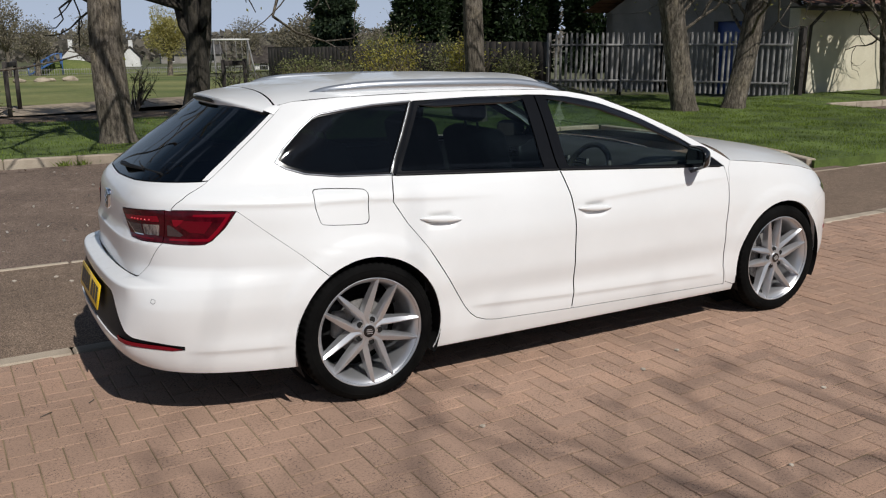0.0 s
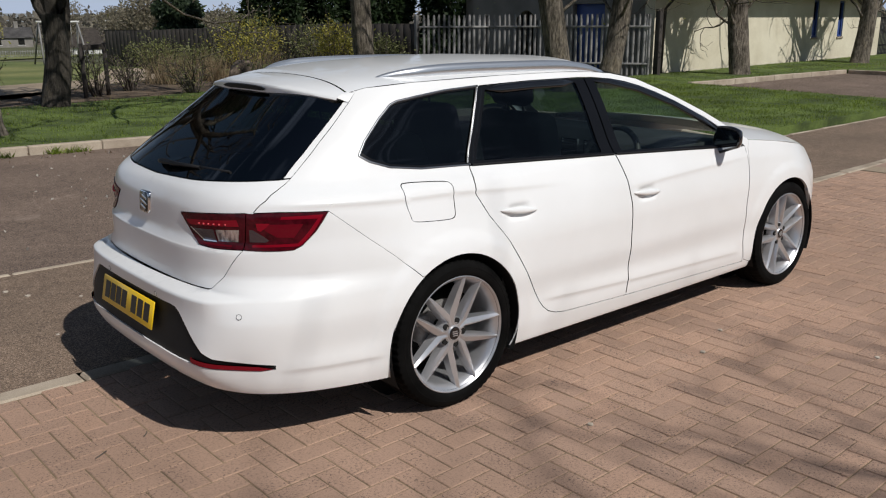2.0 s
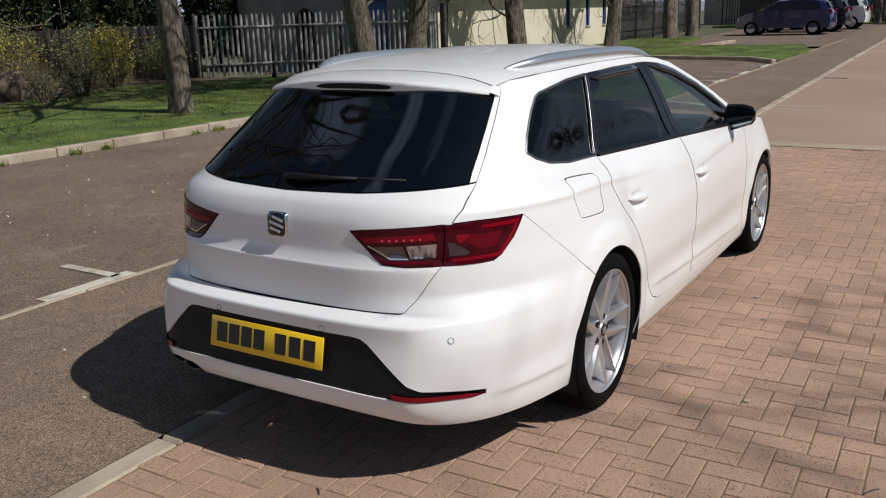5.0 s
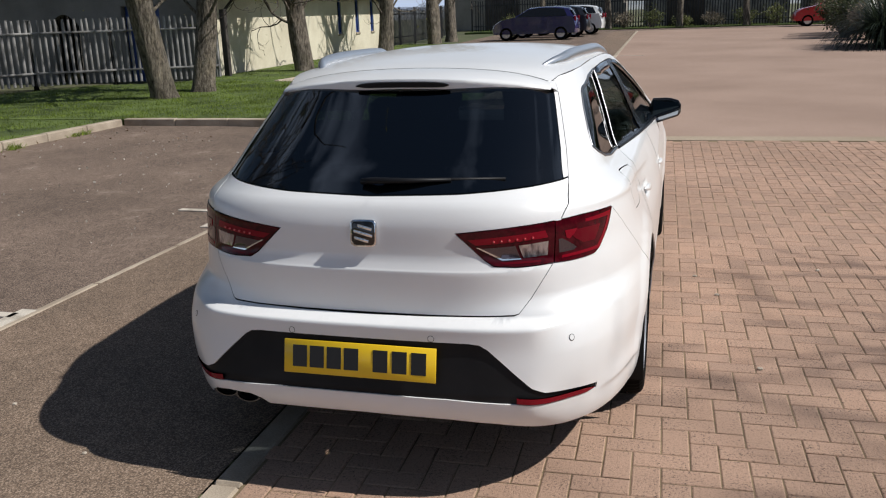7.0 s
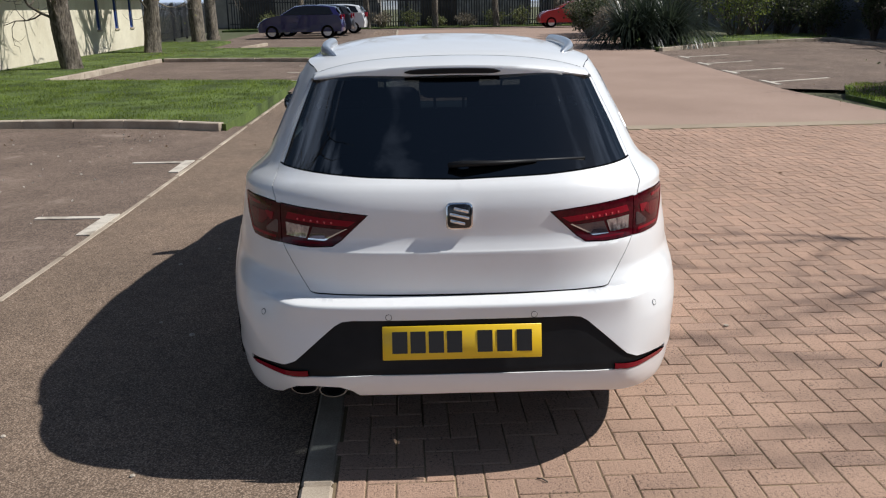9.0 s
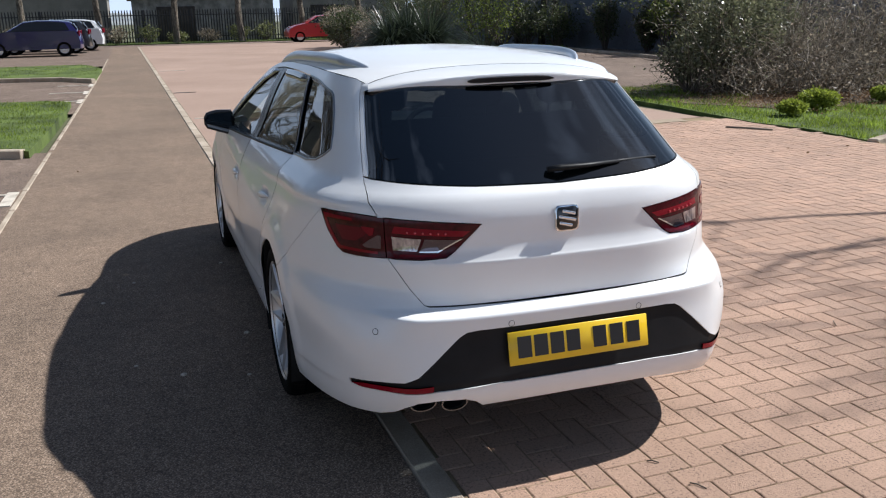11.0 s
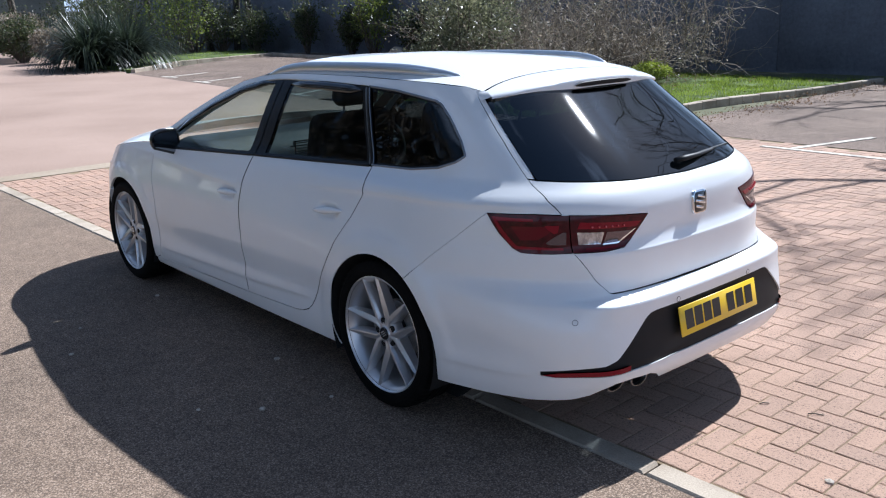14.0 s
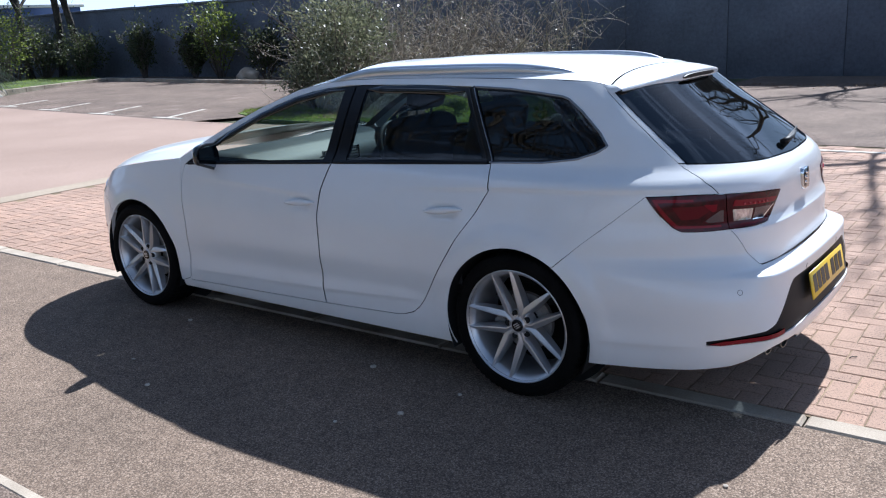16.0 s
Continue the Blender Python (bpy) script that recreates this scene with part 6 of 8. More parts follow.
bare_tree(38.5, 9.9, 8.5, 0.28, (0.1, 0.0), 29, "grey street tree behind the parked cars", None, 200)
bare_tree(-6.5, 9.6, 8.5, 0.28, (0.1, 0.1), 31, "street tree further along the verge", None, 100, shade_limbs=((-55, 0.45), (-72, 0.35), (-90, 0.4), (-108, 0.35), (-125, 0.6)))
for k, (x, y, lx) in enumerate(((50.8, 3.3, 0.1), (51.0, -0.8, -0.2), (50.6, -4.6, 0.1), (51.4, 7.2, 0.3), (50.9, -8.5, 0.5), (51.3, -12.0, 0.2))):
    bare_tree(x, y, 8.0, 0.20, (0, lx), 40 + k, "thin bare tree in front of the far fence", None, 0, "trees at the far fence")
for k, (x, y, lx) in enumerate(((34.0, -15.3, 0.3), (31.5, -15.3, -0.2), (30.7, -15.6, 0.35), (38.5, -14.6, 0.2), (42.5, -14.8, -0.2))):
    bare_tree(x, y, 7.5, 0.15, (lx, 0.1), 50 + k, "slim dark tree rising from the shrubs by the wall", None, 150, "trees by the wall", bark=DARK_BARK)
# trees past the wall whose shadows fall across the paving and bays
bare_tree(-0.3, -10.6, 11.0, 0.13, (0.2, 0.2), 61, "bare tree beside the parking bays", None, 0, "trees by the bays", -0.05)
bare_tree(-5.5, -11.0, 11.0, 0.14, (0.2, 0.3), 67, "tall bare tree beside the parking bays", None, 0, "trees by the bays", -0.05)
bare_tree(1.5, -18.2, 10.0, 0.24, (-0.1, 0.1), 71, "bare tree standing past the long wall", None, 0, "trees by the bays", -0.05)


def conifer(x, y, height, radius, seed, mat, label, columns=False, count=5200, lower=0.05):
    """Dense evergreen: a hidden stem and many sprays round an uneven outline."""
    rng = np.random.default_rng(seed)
    base = rise(x, y)
    t = thing("conifer", label, "conifer", (x, y, base), "evergreens behind the fence")
    stem = Wood()
    stem.tube([Vector((0, 0, -0.1)), Vector((0, 0, height * 0.5)), Vector((0, 0, height * 0.97))], radius * 0.09, 0.02, 8)
    part("trunk", stem.mesh("trunk", BARK), None, t)
    spots = []
    while len(spots) < count:
        u = rng.random()
        h = lower + (1 - lower) * u
        a = rng.uniform(0, 2 * math.pi)
        if columns:
            r = radius * (1 - 0.55 * u ** 3) * min(1, (1 - u) * 6 + 0.15)
        else:
            r = radius * (1 - u) ** 0.8 * (0.82 + 0.18 * math.sin(u * 60))
        r *= 0.80 + 0.30 * noise.noise((math.cos(a) * 1.6 + seed, math.sin(a) * 1.6, u * 6))
        if not columns:
            h -= 0.05 * (r / radius)
        q = r * (0.45 + 0.55 * math.sqrt(rng.random()))
        spots.append((math.cos(a) * q, math.sin(a) * q, height * max(0.01, h)))
    part("crown", leaves_mesh("crown", spots, 0.24 if columns else 0.26, mat, rng, -0.6 if columns else 0.6, 0.36, (0, 0, height * 0.3)), None, t)
    return t


conifer(13.0, 30.5, 9.0, 1.55, 3, SPRUCE, "blue-green spruce behind the shrubs", False, 26000)
for k, (x, y, h, r) in enumerate(((13.6, 24.0, 8.0, 1.15), (15.5, 23.8, 8.0, 1.2), (17.2, 22.6, 8.5, 1.3), (18.6, 20.4, 8.0, 1.3), (19.6, 18.6, 8.0, 1.2))):
    conifer(x, y, h, r, 20 + k, YEW, "dark dense yew hedge tree", True, 24000)


def shrub(x, y, height, radius, seed, mat, label, count=1500, size=0.07, stems=16, stem_mat=None, open_=0.4, flat=1.0, group="shrubs", narrow=0.5, category="shrub", z0=0.06):
    """A bush: many stems from one foot and loose leaves round them."""
    rng = np.random.default_rng(seed)
    t = thing("shrub", label, category, (x, y, rise(x, y) + z0), group)
    wood, ends = Wood(), []
    for k in range(stems):
        a, tilt = rng.uniform(0, 2 * math.pi), rng.uniform(0.1, 1.0)
        d = Vector((math.cos(a) * tilt * radius / height * 1.3, math.sin(a) * tilt * radius / height * 1.3, 1.0))
        pts, end = limb_points(Vector((math.cos(a) * radius * 0.12, math.sin(a) * radius * 0.12, -0.05)), d, height * rng.uniform(0.6, 1.0), rng, 5, 0.12)
        wood.tube(pts, 0.014 + 0.012 * radius, 0.004, 4)
        for j in range(4):
            p = pts[rng.integers(2, len(pts))]
            q, _ = limb_points(p, end + Vector(rng.normal(size=3)) * 0.8, height * 0.28, rng, 3, 0.2)
            wood.tube(q, 0.008, 0.003, 3)
            ends += q
        ends += pts[2:]
    part("stem_mass", wood.mesh("stems", stem_mat or TWIG), None, t)
    if count:
        spots = []
        for _ in range(count):
            if rng.random() < open_:
                p = ends[rng.integers(len(ends))] + Vector(rng.normal(size=3)) * 0.10 * radius
            else:
                v = Vector(rng.normal(size=3)).normalized() * (rng.random() ** 0.35)
                lump = 0.8 + 0.35 * noise.noise((v.x * 2 + seed, v.y * 2, v.z * 2))
                p = Vector((v.x * radius * lump, v.y * radius * lump, height * (0.5 + 0.48 * v.z * lump) * flat))
            spots.append((p.x, p.y, max(0.03, p.z)))
        part("leaves", leaves_mesh("leaves", spots, size, mat, rng, 0.2, narrow, (0, 0, height * 0.4)), None, t)
    return t


for k, (x, y, h, r, m, n) in enumerate(((3.9, 14.3, 0.95, 0.5, SHRUB, 500), (5.6, 13.6, 0.85, 0.55, SHRUB, 500), (4.9, 15.2, 0.9, 0.5, SHRUB, 500), (7.0, 13.1, 0.8, 0.55, SHRUB, 700), (8.2, 13.6, 0.9, 0.6, SHRUB, 700), (2.0, 15.5, 0.9, 0.5, SHRUB, 300), (-1.0, 12.8, 0.7, 0.5, SHRUB, 300))):
    shrub(x, y, h, r, 80 + k, m, "twiggy low shrub with sparse spring leaves", n, 0.05, 22, None, 0.9, group="shrubs in the bed")
for k, (x, y, h, r, m) in enumerate(((10.0, 14.9, 1.5, 0.62, GOLD), (9.6, 18.5, 1.6, 1.2, GOLD), (8.0, 18.2, 0.9, 0.8, SHRUB), (11.2, 17.5, 1.5, 1.0, SHRUB), (12.0, 15.6, 1.1, 0.7, SHRUB), (10.6, 20.5, 2.0, 1.3, SHRUB), (8.6, 22.5, 1.1, 1.0, SHRUB))):
    shrub(x, y, h, r, 100 + k, m, "yellow-green spotted laurel shrub" if m is GOLD else "loose mid-green garden shrub", 1900, 0.075, 18, None, 0.35, group="shrubs in the bed")
STRAW = leaf_material("dry_grass", (0.22, 0.16, 0.09), (0.40, 0.31, 0.19), 0.8)
for k, (x, y) in enumerate(((8.9, 16.4), (7.6, 16.8), (10.7, 16.0), (6.4, 16.6))):
    t = thing("dry_grass_clump", "clump of dry straw-coloured stems", "plant", (x, y, rise(x, y) + 0.06), "dry clumps in the bed")
    rng = np.random.default_rng(140 + k)
    part("stem_mass", blades_mesh("stems", [(*(rng.normal(size=2) * 0.25), 0) for _ in range(500)], 0.8, 0.014, STRAW, rng, 0.35), None, t)
# right-hand side
BROWN_LEAF = leaf_material("winter_leaf", (0.09, 0.070, 0.050), (0.42, 0.35, 0.26), 0.5)
for k, (x, y, h, r, n) in enumerate(((10.3, -9.0, 2.3, 1.2, 8000), (11.4, -10.4, 2.8, 1.2, 6000), (10.2, -8.2, 1.2, 0.75, 3000))):
    shrub(x, y, h, r, 201 + k, LAUREL, "large glossy grey-green evergreen bush shining in the sun", n, 0.075, 16, None, 0.2, group="shrubs by the wall", narrow=0.45)
def thicket(x, y, height, radius, seed, label, twigs, leaves, top=0):
    """A tangle of thin crossing stems and side twigs, with dead leaves caught low down."""
    rng = np.random.default_rng(seed)
    t = thing("shrub", label, "shrub", (x, y, rise(x, y) + 0.03), "shrubs by the wall")
    thin, ends, low = Wood(), [], []
    for k in range(twigs):
        a, q = rng.uniform(0, 2 * math.pi), radius * math.sqrt(rng.random())
        p = Vector((math.cos(a) * q, math.sin(a) * q, rng.uniform(0.0, 0.25) * height))
        d = Vector((rng.normal() * 0.55, rng.normal() * 0.55, 1.0 if k % 4 else 0.25))
        pts, end = limb_points(p, d, height * rng.uniform(0.35, 0.95), rng, 6, 0.30)
        thin.tube(pts, rng.uniform(0.005, 0.013), 0.003, 4)
        low += pts[:3]
        for j in range(4):
            m = pts[rng.integers(1, len(pts))]
            sub, _ = limb_points(m, end + Vector(rng.normal(size=3)) * 0.9, height * rng.uniform(0.10, 0.26), rng, 3, 0.3)
            thin.tube(sub, 0.005, 0.002, 3)
            ends += sub
    part("stem_mass", thin.mesh("stems", DRY_STEM), None, t, "pale bare twigs")
    spots = [tuple(low[rng.integers(len(low))] * 1.0 + Vector(rng.normal(size=3)) * 0.12) for _ in range(leaves)]
    spots += [tuple(ends[rng.integers(len(ends))] + Vector(rng.normal(size=3)) * 0.05) for _ in range(leaves // 3)]
    part("leaves", leaves_mesh("leaves", [(u, v, max(0.02, w)) for u, v, w in spots], 0.055, BROWN_LEAF, rng, 0.3, 0.5), None, t, "dead brown leaves")
    if top:
        spots = [tuple(ends[rng.integers(len(ends))] + Vector(rng.normal(size=3)) * 0.08 + Vector((0, 0, 0.1))) for _ in range(top)]
        part("young_leaves", leaves_mesh("young_leaves", spots, 0.05, LAUREL, rng, 0.1, 0.45), None, t, "small glossy green leaves")


for k, (x, y, h, r, top) in enumerate(((11.0, -11.7, 2.9, 1.1, 1200), (9.9, -12.2, 2.7, 1.0, 300), (9.2, -11.2, 2.2, 0.9, 0), (8.7, -12.4, 2.4, 0.8, 0), (9.6, -10.1, 2.2, 0.9, 0), (12.3, -11.9, 3.0, 1.0, 1500), (8.6, -9.9, 1.3, 0.8, 0), (10.6, -9.6, 2.4, 0.9, 900), (12.9, -13.2, 2.8, 0.9, 600), (10.6, -13.5, 3.0, 0.9, 600), (9.4, -9.0, 1.5, 0.8, 300))):
    thicket(x, y, h, r, 210 + k, "tangled bare brown thicket with dead leaves below" if not top else "tangled twiggy thicket with glossy leaves above", 70, 1500, top)
thicket(8.4, -13.7, 3.0, 1.0, 230, "sprawling twiggy shrub leaning over the wall", 80, 700, 900)
for k, (x, y, r) in enumerate(((7.8, -11.8, 0.50), (7.05, -8.3, 0.34), (7.4, -9.9, 0.26), (6.7, -7.5, 0.22))):
    shrub(x, y, r * 0.85, r, 240 + k, LIME, "low mound of bright yellow-green weeds", 4200, 0.045, 10, LIME, 0.15, group="weeds in the rough grass", category="plant")
for k, (x, y, h, r, m) in enumerate(((26.2, -15.4, 2.0, 0.55, WALL_SHRUB), (21.9, -15.4, 2.7, 0.85, WALL_LIME), (19.5, -15.3, 1.7, 0.7, WALL_SHRUB), (17.6, -15.3, 1.5, 0.6, WALL_SHRUB), (23.4, -15.5, 1.7, 0.5, WALL_SHRUB), (30.8, -12.3, 2.9, 1.7, WALL_LIME), (31.6, -14.6, 2.1, 1.1, WALL_SHRUB), (33.5, -11.0, 3.0, 1.6, WALL_SHRUB), (29.4, -15.0, 1.8, 1.15, WALL_SHRUB), (36.0, -11.5, 3.2, 1.8, WALL_SHRUB), (39.5, -11.5, 3.0, 2.0, WALL_SHRUB), (33.0, -14.0, 3.2, 1.7, WALL_SHRUB), (43.0, -13.5, 3.0, 2.2, WALL_SHRUB))):
    shrub(x, y, h, r, 260 + k, m, "bright green shrub by the wall" if m is WALL_LIME else "dusty dark green shrub by the wall", 2600, 0.10, 18, None, 0.3, group="shrubs by the wall")
for k, (x, y, h, r) in enumerate(((32.5, -6.9, 1.7, 1.2), (34.5, -7.4, 1.9, 1.3), (36.6, -7.9, 2.0, 1.4), (30.5, -7.4, 1.3, 0.9))):
    shrub(x, y, h, r, 285 + k, BROWN_LEAF if k % 2 else WALL_SHRUB, "rounded grey-brown bush beside the road", 5200, 0.10, 22, TWIG, 0.15, group="shrubs by the wall")
for k in range(15):
    shrub(51.2 + 0.5 * (k % 3), -15 + 1.75 * k, 0.7 + 0.5 * ((k * 7) % 4) / 3, 0.8, 320 + k, (SHRUB, BROWN_LEAF, SHRUB)[k % 3], "low scrub under the far fence", 500, 0.13, 12, None, 0.3, group="scrub under the far fence")
for k, (x, y, h) in enumerate(((25.0, -6.7, 2.1), (25.7, -7.5, 2.4), (26.2, -8.4, 2.3), (25.0, -8.0, 2.2), (26.8, -7.1, 2.2))):
    t = thing("flax_plant", "large clump of dark strap-like leaves", "plant", (x, y, rise(x, y)), "flax clumps")
    rng = np.random.default_rng(300 + k)
    v, f = [], []
    for j in range(420):
        a, tilt, L = rng.uniform(0, 2 * math.pi), rng.uniform(0.35, 2.1), 0.9 * h * rng.uniform(0.7, 1.1)
        w, base = 0.035, len(v)
        d = Vector((math.cos(a), math.sin(a), 0))
        s = Vector((-d.y, d.x, 0)) * w
        for i in range(6):
            u = i / 5
            p = d * (0.15 + L * math.sin(tilt * u) * u) + Vector((0, 0, L * u * math.cos(tilt * u * 0.95)))
            v += [p - s * (1 - u * 0.9), p + s * (1 - u * 0.9)]
        f += [(base + 2 * i, base + 2 * i + 1, base + 2 * i + 3, base + 2 * i + 2) for i in range(5)]
    part("leaves", mesh_of("leaves", v, f, FLAX), None, t)


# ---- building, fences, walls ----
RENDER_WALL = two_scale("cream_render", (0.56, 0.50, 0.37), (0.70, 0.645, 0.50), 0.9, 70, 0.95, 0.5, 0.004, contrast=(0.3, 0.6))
# Also on the pavilion's walls away from the sun: shade put into the colour.
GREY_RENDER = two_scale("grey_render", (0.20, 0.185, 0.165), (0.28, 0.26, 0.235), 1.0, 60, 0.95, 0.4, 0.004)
TILE = two_scale("red_tile", (0.13, 0.06, 0.04), (0.22, 0.11, 0.075), 3, 40, 0.85, 0.6, 0.01)
BLUE_FRAME = material("blue_frame", (0.035, 0.07, 0.24), 0.45)
DARK_PANE = glass("dark_pane", (0.03, 0.035, 0.045))
PALE_PAINT = two_scale("pale_fence_paint", (0.13, 0.126, 0.122), (0.33, 0.32, 0.31), 2, 60, 0.6, 0.3, 0.002)
DARK_WALL = two_scale("dark_wall_cladding", (0.085, 0.095, 0.120), (0.135, 0.15, 0.185), 0.5, 12, 0.7, 0.3, 0.01)
TIMBER = two_scale("dark_timber", (0.035, 0.030, 0.027), (0.07, 0.06, 0.053), 2, 30, 0.9)
WHITE_PAINT = two_scale("white_wash", (0.62, 0.61, 0.58), (0.78, 0.77, 0.74), 1, 30, 0.8)
SLATE = two_scale("grey_slate", (0.10, 0.095, 0.095), (0.18, 0.17, 0.165), 1, 10, 0.8)

house = thing("pavilion", "low cream-rendered pavilion with a tiled roof and small blue windows", "building", (16.9, 10.45, 0.0))
house.rotation_euler.z = math.atan(0.03)
LEN, HT, DEEP = 14.4, 2.30, 7.0
Z0 = rise(22, 10) - 0.15
openings = [(8.95, 9.35), (10.85, 11.25), (12.65, 13.05)]
cuts = [0.0] + [v for o in openings for v in o] + [LEN]
for a, b in zip(cuts, cuts[1:]):
    hole = (a, b) in openings
    for z0, z1 in (((-0.05, 0.98), (2.16, HT)) if hole else ((-0.05, HT),)):
        part("wall", box((b - a, 0.30, z1 - z0), ((a + b) / 2, 0.15, Z0 + (z0 + z1) / 2)), RENDER_WALL, house)
for a, b in openings:
    w = new("window")
    w.parent = house
    w.location = ((a + b) / 2, 0.10, Z0 + 1.57)
    for sx in (-1, 1):
        part("frame", box((0.06, 0.09, 1.18), (sx * 0.17, -0.02, 0), 0.006), BLUE_FRAME, w)
    for sz in (-1, 1):
        part("frame", box((0.28, 0.09, 0.06), (0, -0.02, sz * 0.56), 0.006), BLUE_FRAME, w)
    part("panel", box((0.28, 0.03, 0.50), (0, 0, -0.28)), BLUE_FRAME, w)
    part("pane", box((0.28, 0.012, 0.56), (0, 0, 0.26)), DARK_PANE, w)
    part("sill", box((0.46, 0.16, 0.06), (0, -0.06, -0.62), 0.008), CONCRETE, w)
# end wall with an arched opening and a dark door; its shade is in the grey
ends = ((0.30, 1.6), (2.7, 4.0), (4.9, DEEP))
for a, b in ends:
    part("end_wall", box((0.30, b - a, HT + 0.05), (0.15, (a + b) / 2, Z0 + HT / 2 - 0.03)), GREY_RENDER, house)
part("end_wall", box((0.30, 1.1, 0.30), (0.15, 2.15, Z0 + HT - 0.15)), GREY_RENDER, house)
arch = bmesh.new()
pts = [(-0.45, 1.55)] + [(-0.45 + 0.9 * k / 12, 1.55 + 0.30 * math.sin(math.pi * k / 12)) for k in range(1, 12)] + [(0.45, 1.55), (0.45, HT), (-0.45, HT)]
fr = [arch.verts.new((0.0, p[0], p[1])) for p in pts]
bk = [arch.verts.new((0.30, p[0], p[1])) for p in pts]
arch.faces.new(fr)
arch.faces.new(bk[::-1])
for k in range(len(pts)):
    j = (k + 1) % len(pts)
    arch.faces.new((fr[k], bk[k], bk[j], fr[j]))
bmesh.ops.recalc_face_normals(arch, faces=arch.faces)
bmesh.ops.triangulate(arch, faces=arch.faces[:])
bmesh.ops.translate(arch, vec=(0, 4.45, Z0), verts=arch.verts)
part("arch_head", arch, GREY_RENDER, house)
for k in range(8):
    part("arch_bar", swept([(0.15, 4.05 + 0.115 * k, Z0), (0.15, 4.05 + 0.115 * k, Z0 + 1.62 + 0.2 * math.sin(math.pi * (k + 0.5) / 8))], 0.012, 6), GLOSS_BLACK, house)
door = new("door")
door.parent = house
part("leaf", box((0.06, 1.06, 2.0), (0.18, 2.15, Z0 + 1.0), 0.006), BLUE_FRAME, door)
part("handle", swept([(0.10, 2.55, Z0 + 0.95), (0.10, 2.55, Z0 + 1.15)], 0.014, 8), STEEL, door)
# back and far end: shaded walls, coloured darker than the cream front
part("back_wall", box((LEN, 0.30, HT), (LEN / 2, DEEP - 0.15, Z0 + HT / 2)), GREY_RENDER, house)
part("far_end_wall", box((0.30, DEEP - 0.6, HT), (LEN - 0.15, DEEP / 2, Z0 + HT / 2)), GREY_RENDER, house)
part("fascia", box((LEN + 1.0, 0.03, 0.16), (LEN / 2, -0.52, Z0 + HT - 0.02)), TIMBER, house)
part("soffit", box((LEN + 1.0, 0.54, 0.03), (LEN / 2, -0.26, Z0 + HT - 0.02)), TIMBER, house)
gut = swept([(-0.5, -0.58, Z0 + HT + 0.02), (LEN + 0.5, -0.58, Z0 + HT + 0.02)], 0.055, 10)
part("gutter", gut, TIMBER, house)
part("downpipe", swept([(0.32, -0.56, Z0 + HT), (0.32, -0.10, Z0 + HT - 0.45), (0.32, -0.05, Z0 + 0.0)], 0.04, 8), TIMBER, house)
# roof slopes with courses of tiles
ridge, run, up = DEEP / 2, DEEP / 2 + 0.55, 1.7
for sgn in (1, -1):
    tiles = bmesh.new()
    courses = 14
    for c in range(courses):
        u0, u1 = c / courses, (c + 1.15) / courses
        y0, y1 = (-0.55 + run * u0, -0.55 + run * min(1, u1))
        z0, z1 = Z0 + HT + 0.05 + up * u0 + 0.035, Z0 + HT + 0.05 + up * min(1, u1)
        n = 60
        for k in range(n):
            xa, xb = -0.5 + (LEN + 1.0) * k / n, -0.5 + (LEN + 1.0) * (k + 0.96) / n
            q = [(xa, y0, z0), (xb, y0, z0), (xb, y1, z1), (xa, y1, z1)]
            lo = [(xa, y0, z0 - 0.03), (xb, y0, z0 - 0.03)]
            if sgn < 0:
                q = [(x, DEEP - y, z) for x, y, z in q]
                lo = [(x, DEEP - y, z) for x, y, z in lo]
            vs = [tiles.verts.new(p) for p in q + lo]
            tiles.faces.new(vs[:4])
            tiles.faces.new((vs[0], vs[4], vs[5], vs[1]))
    bmesh.ops.recalc_face_normals(tiles, faces=tiles.faces)
    part("roof_tiles", tiles, TILE, house)
# gables in the same shade-darkened grey
for xg in (-0.02, LEN - 0.28):
    gab = bmesh.new()
    tri = [(0, 0, Z0 + HT), (0, DEEP, Z0 + HT), (0, ridge, Z0 + HT + up)]
    f0 = [gab.verts.new((xg, y, z)) for _, y, z in tri]
    f1 = [gab.verts.new((xg + 0.3, y, z)) for _, y, z in tri]
    gab.faces.new(f0)
    gab.faces.new(f1[::-1])
    for k in range(3):
        gab.faces.new((f0[k], f1[k], f1[(k + 1) % 3], f0[(k + 1) % 3]))
    bmesh.ops.recalc_face_normals(gab, faces=gab.faces)
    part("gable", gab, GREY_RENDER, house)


def pale_mesh(height, width=0.068):
    """A folded steel pale with a split pointed head."""
    sec = [(-0.5, 0.0), (-0.25, 0.012), (0.0, 0.016), (0.25, 0.012), (0.5, 0.0)]
    v, f = [], []
    for z, w in ((0.0, 1.0), (height - 0.12, 1.0)):
        v += [(s * width * w, d, z) for s, d in sec]
    for k in range(4):
        f.append((k, k + 1, 6 + k, 5 + k))
    b = len(v)
    v += [(-0.30 * width, 0.01, height), (0.0, 0.016, height - 0.03), (0.30 * width, 0.01, height)]
    f += [(5, 6, b), (6, 7, b + 1, b), (7, 8, b + 2, b + 1), (8, 9, b + 2)]
    n = len(v)
    v += [(x, y + 0.004, z) for x, y, z in v]
    f += [tuple(n + i for i in q[::-1]) for q in f]
    return mesh_of("pale", v, f, PALE_PAINT, smooth=False)


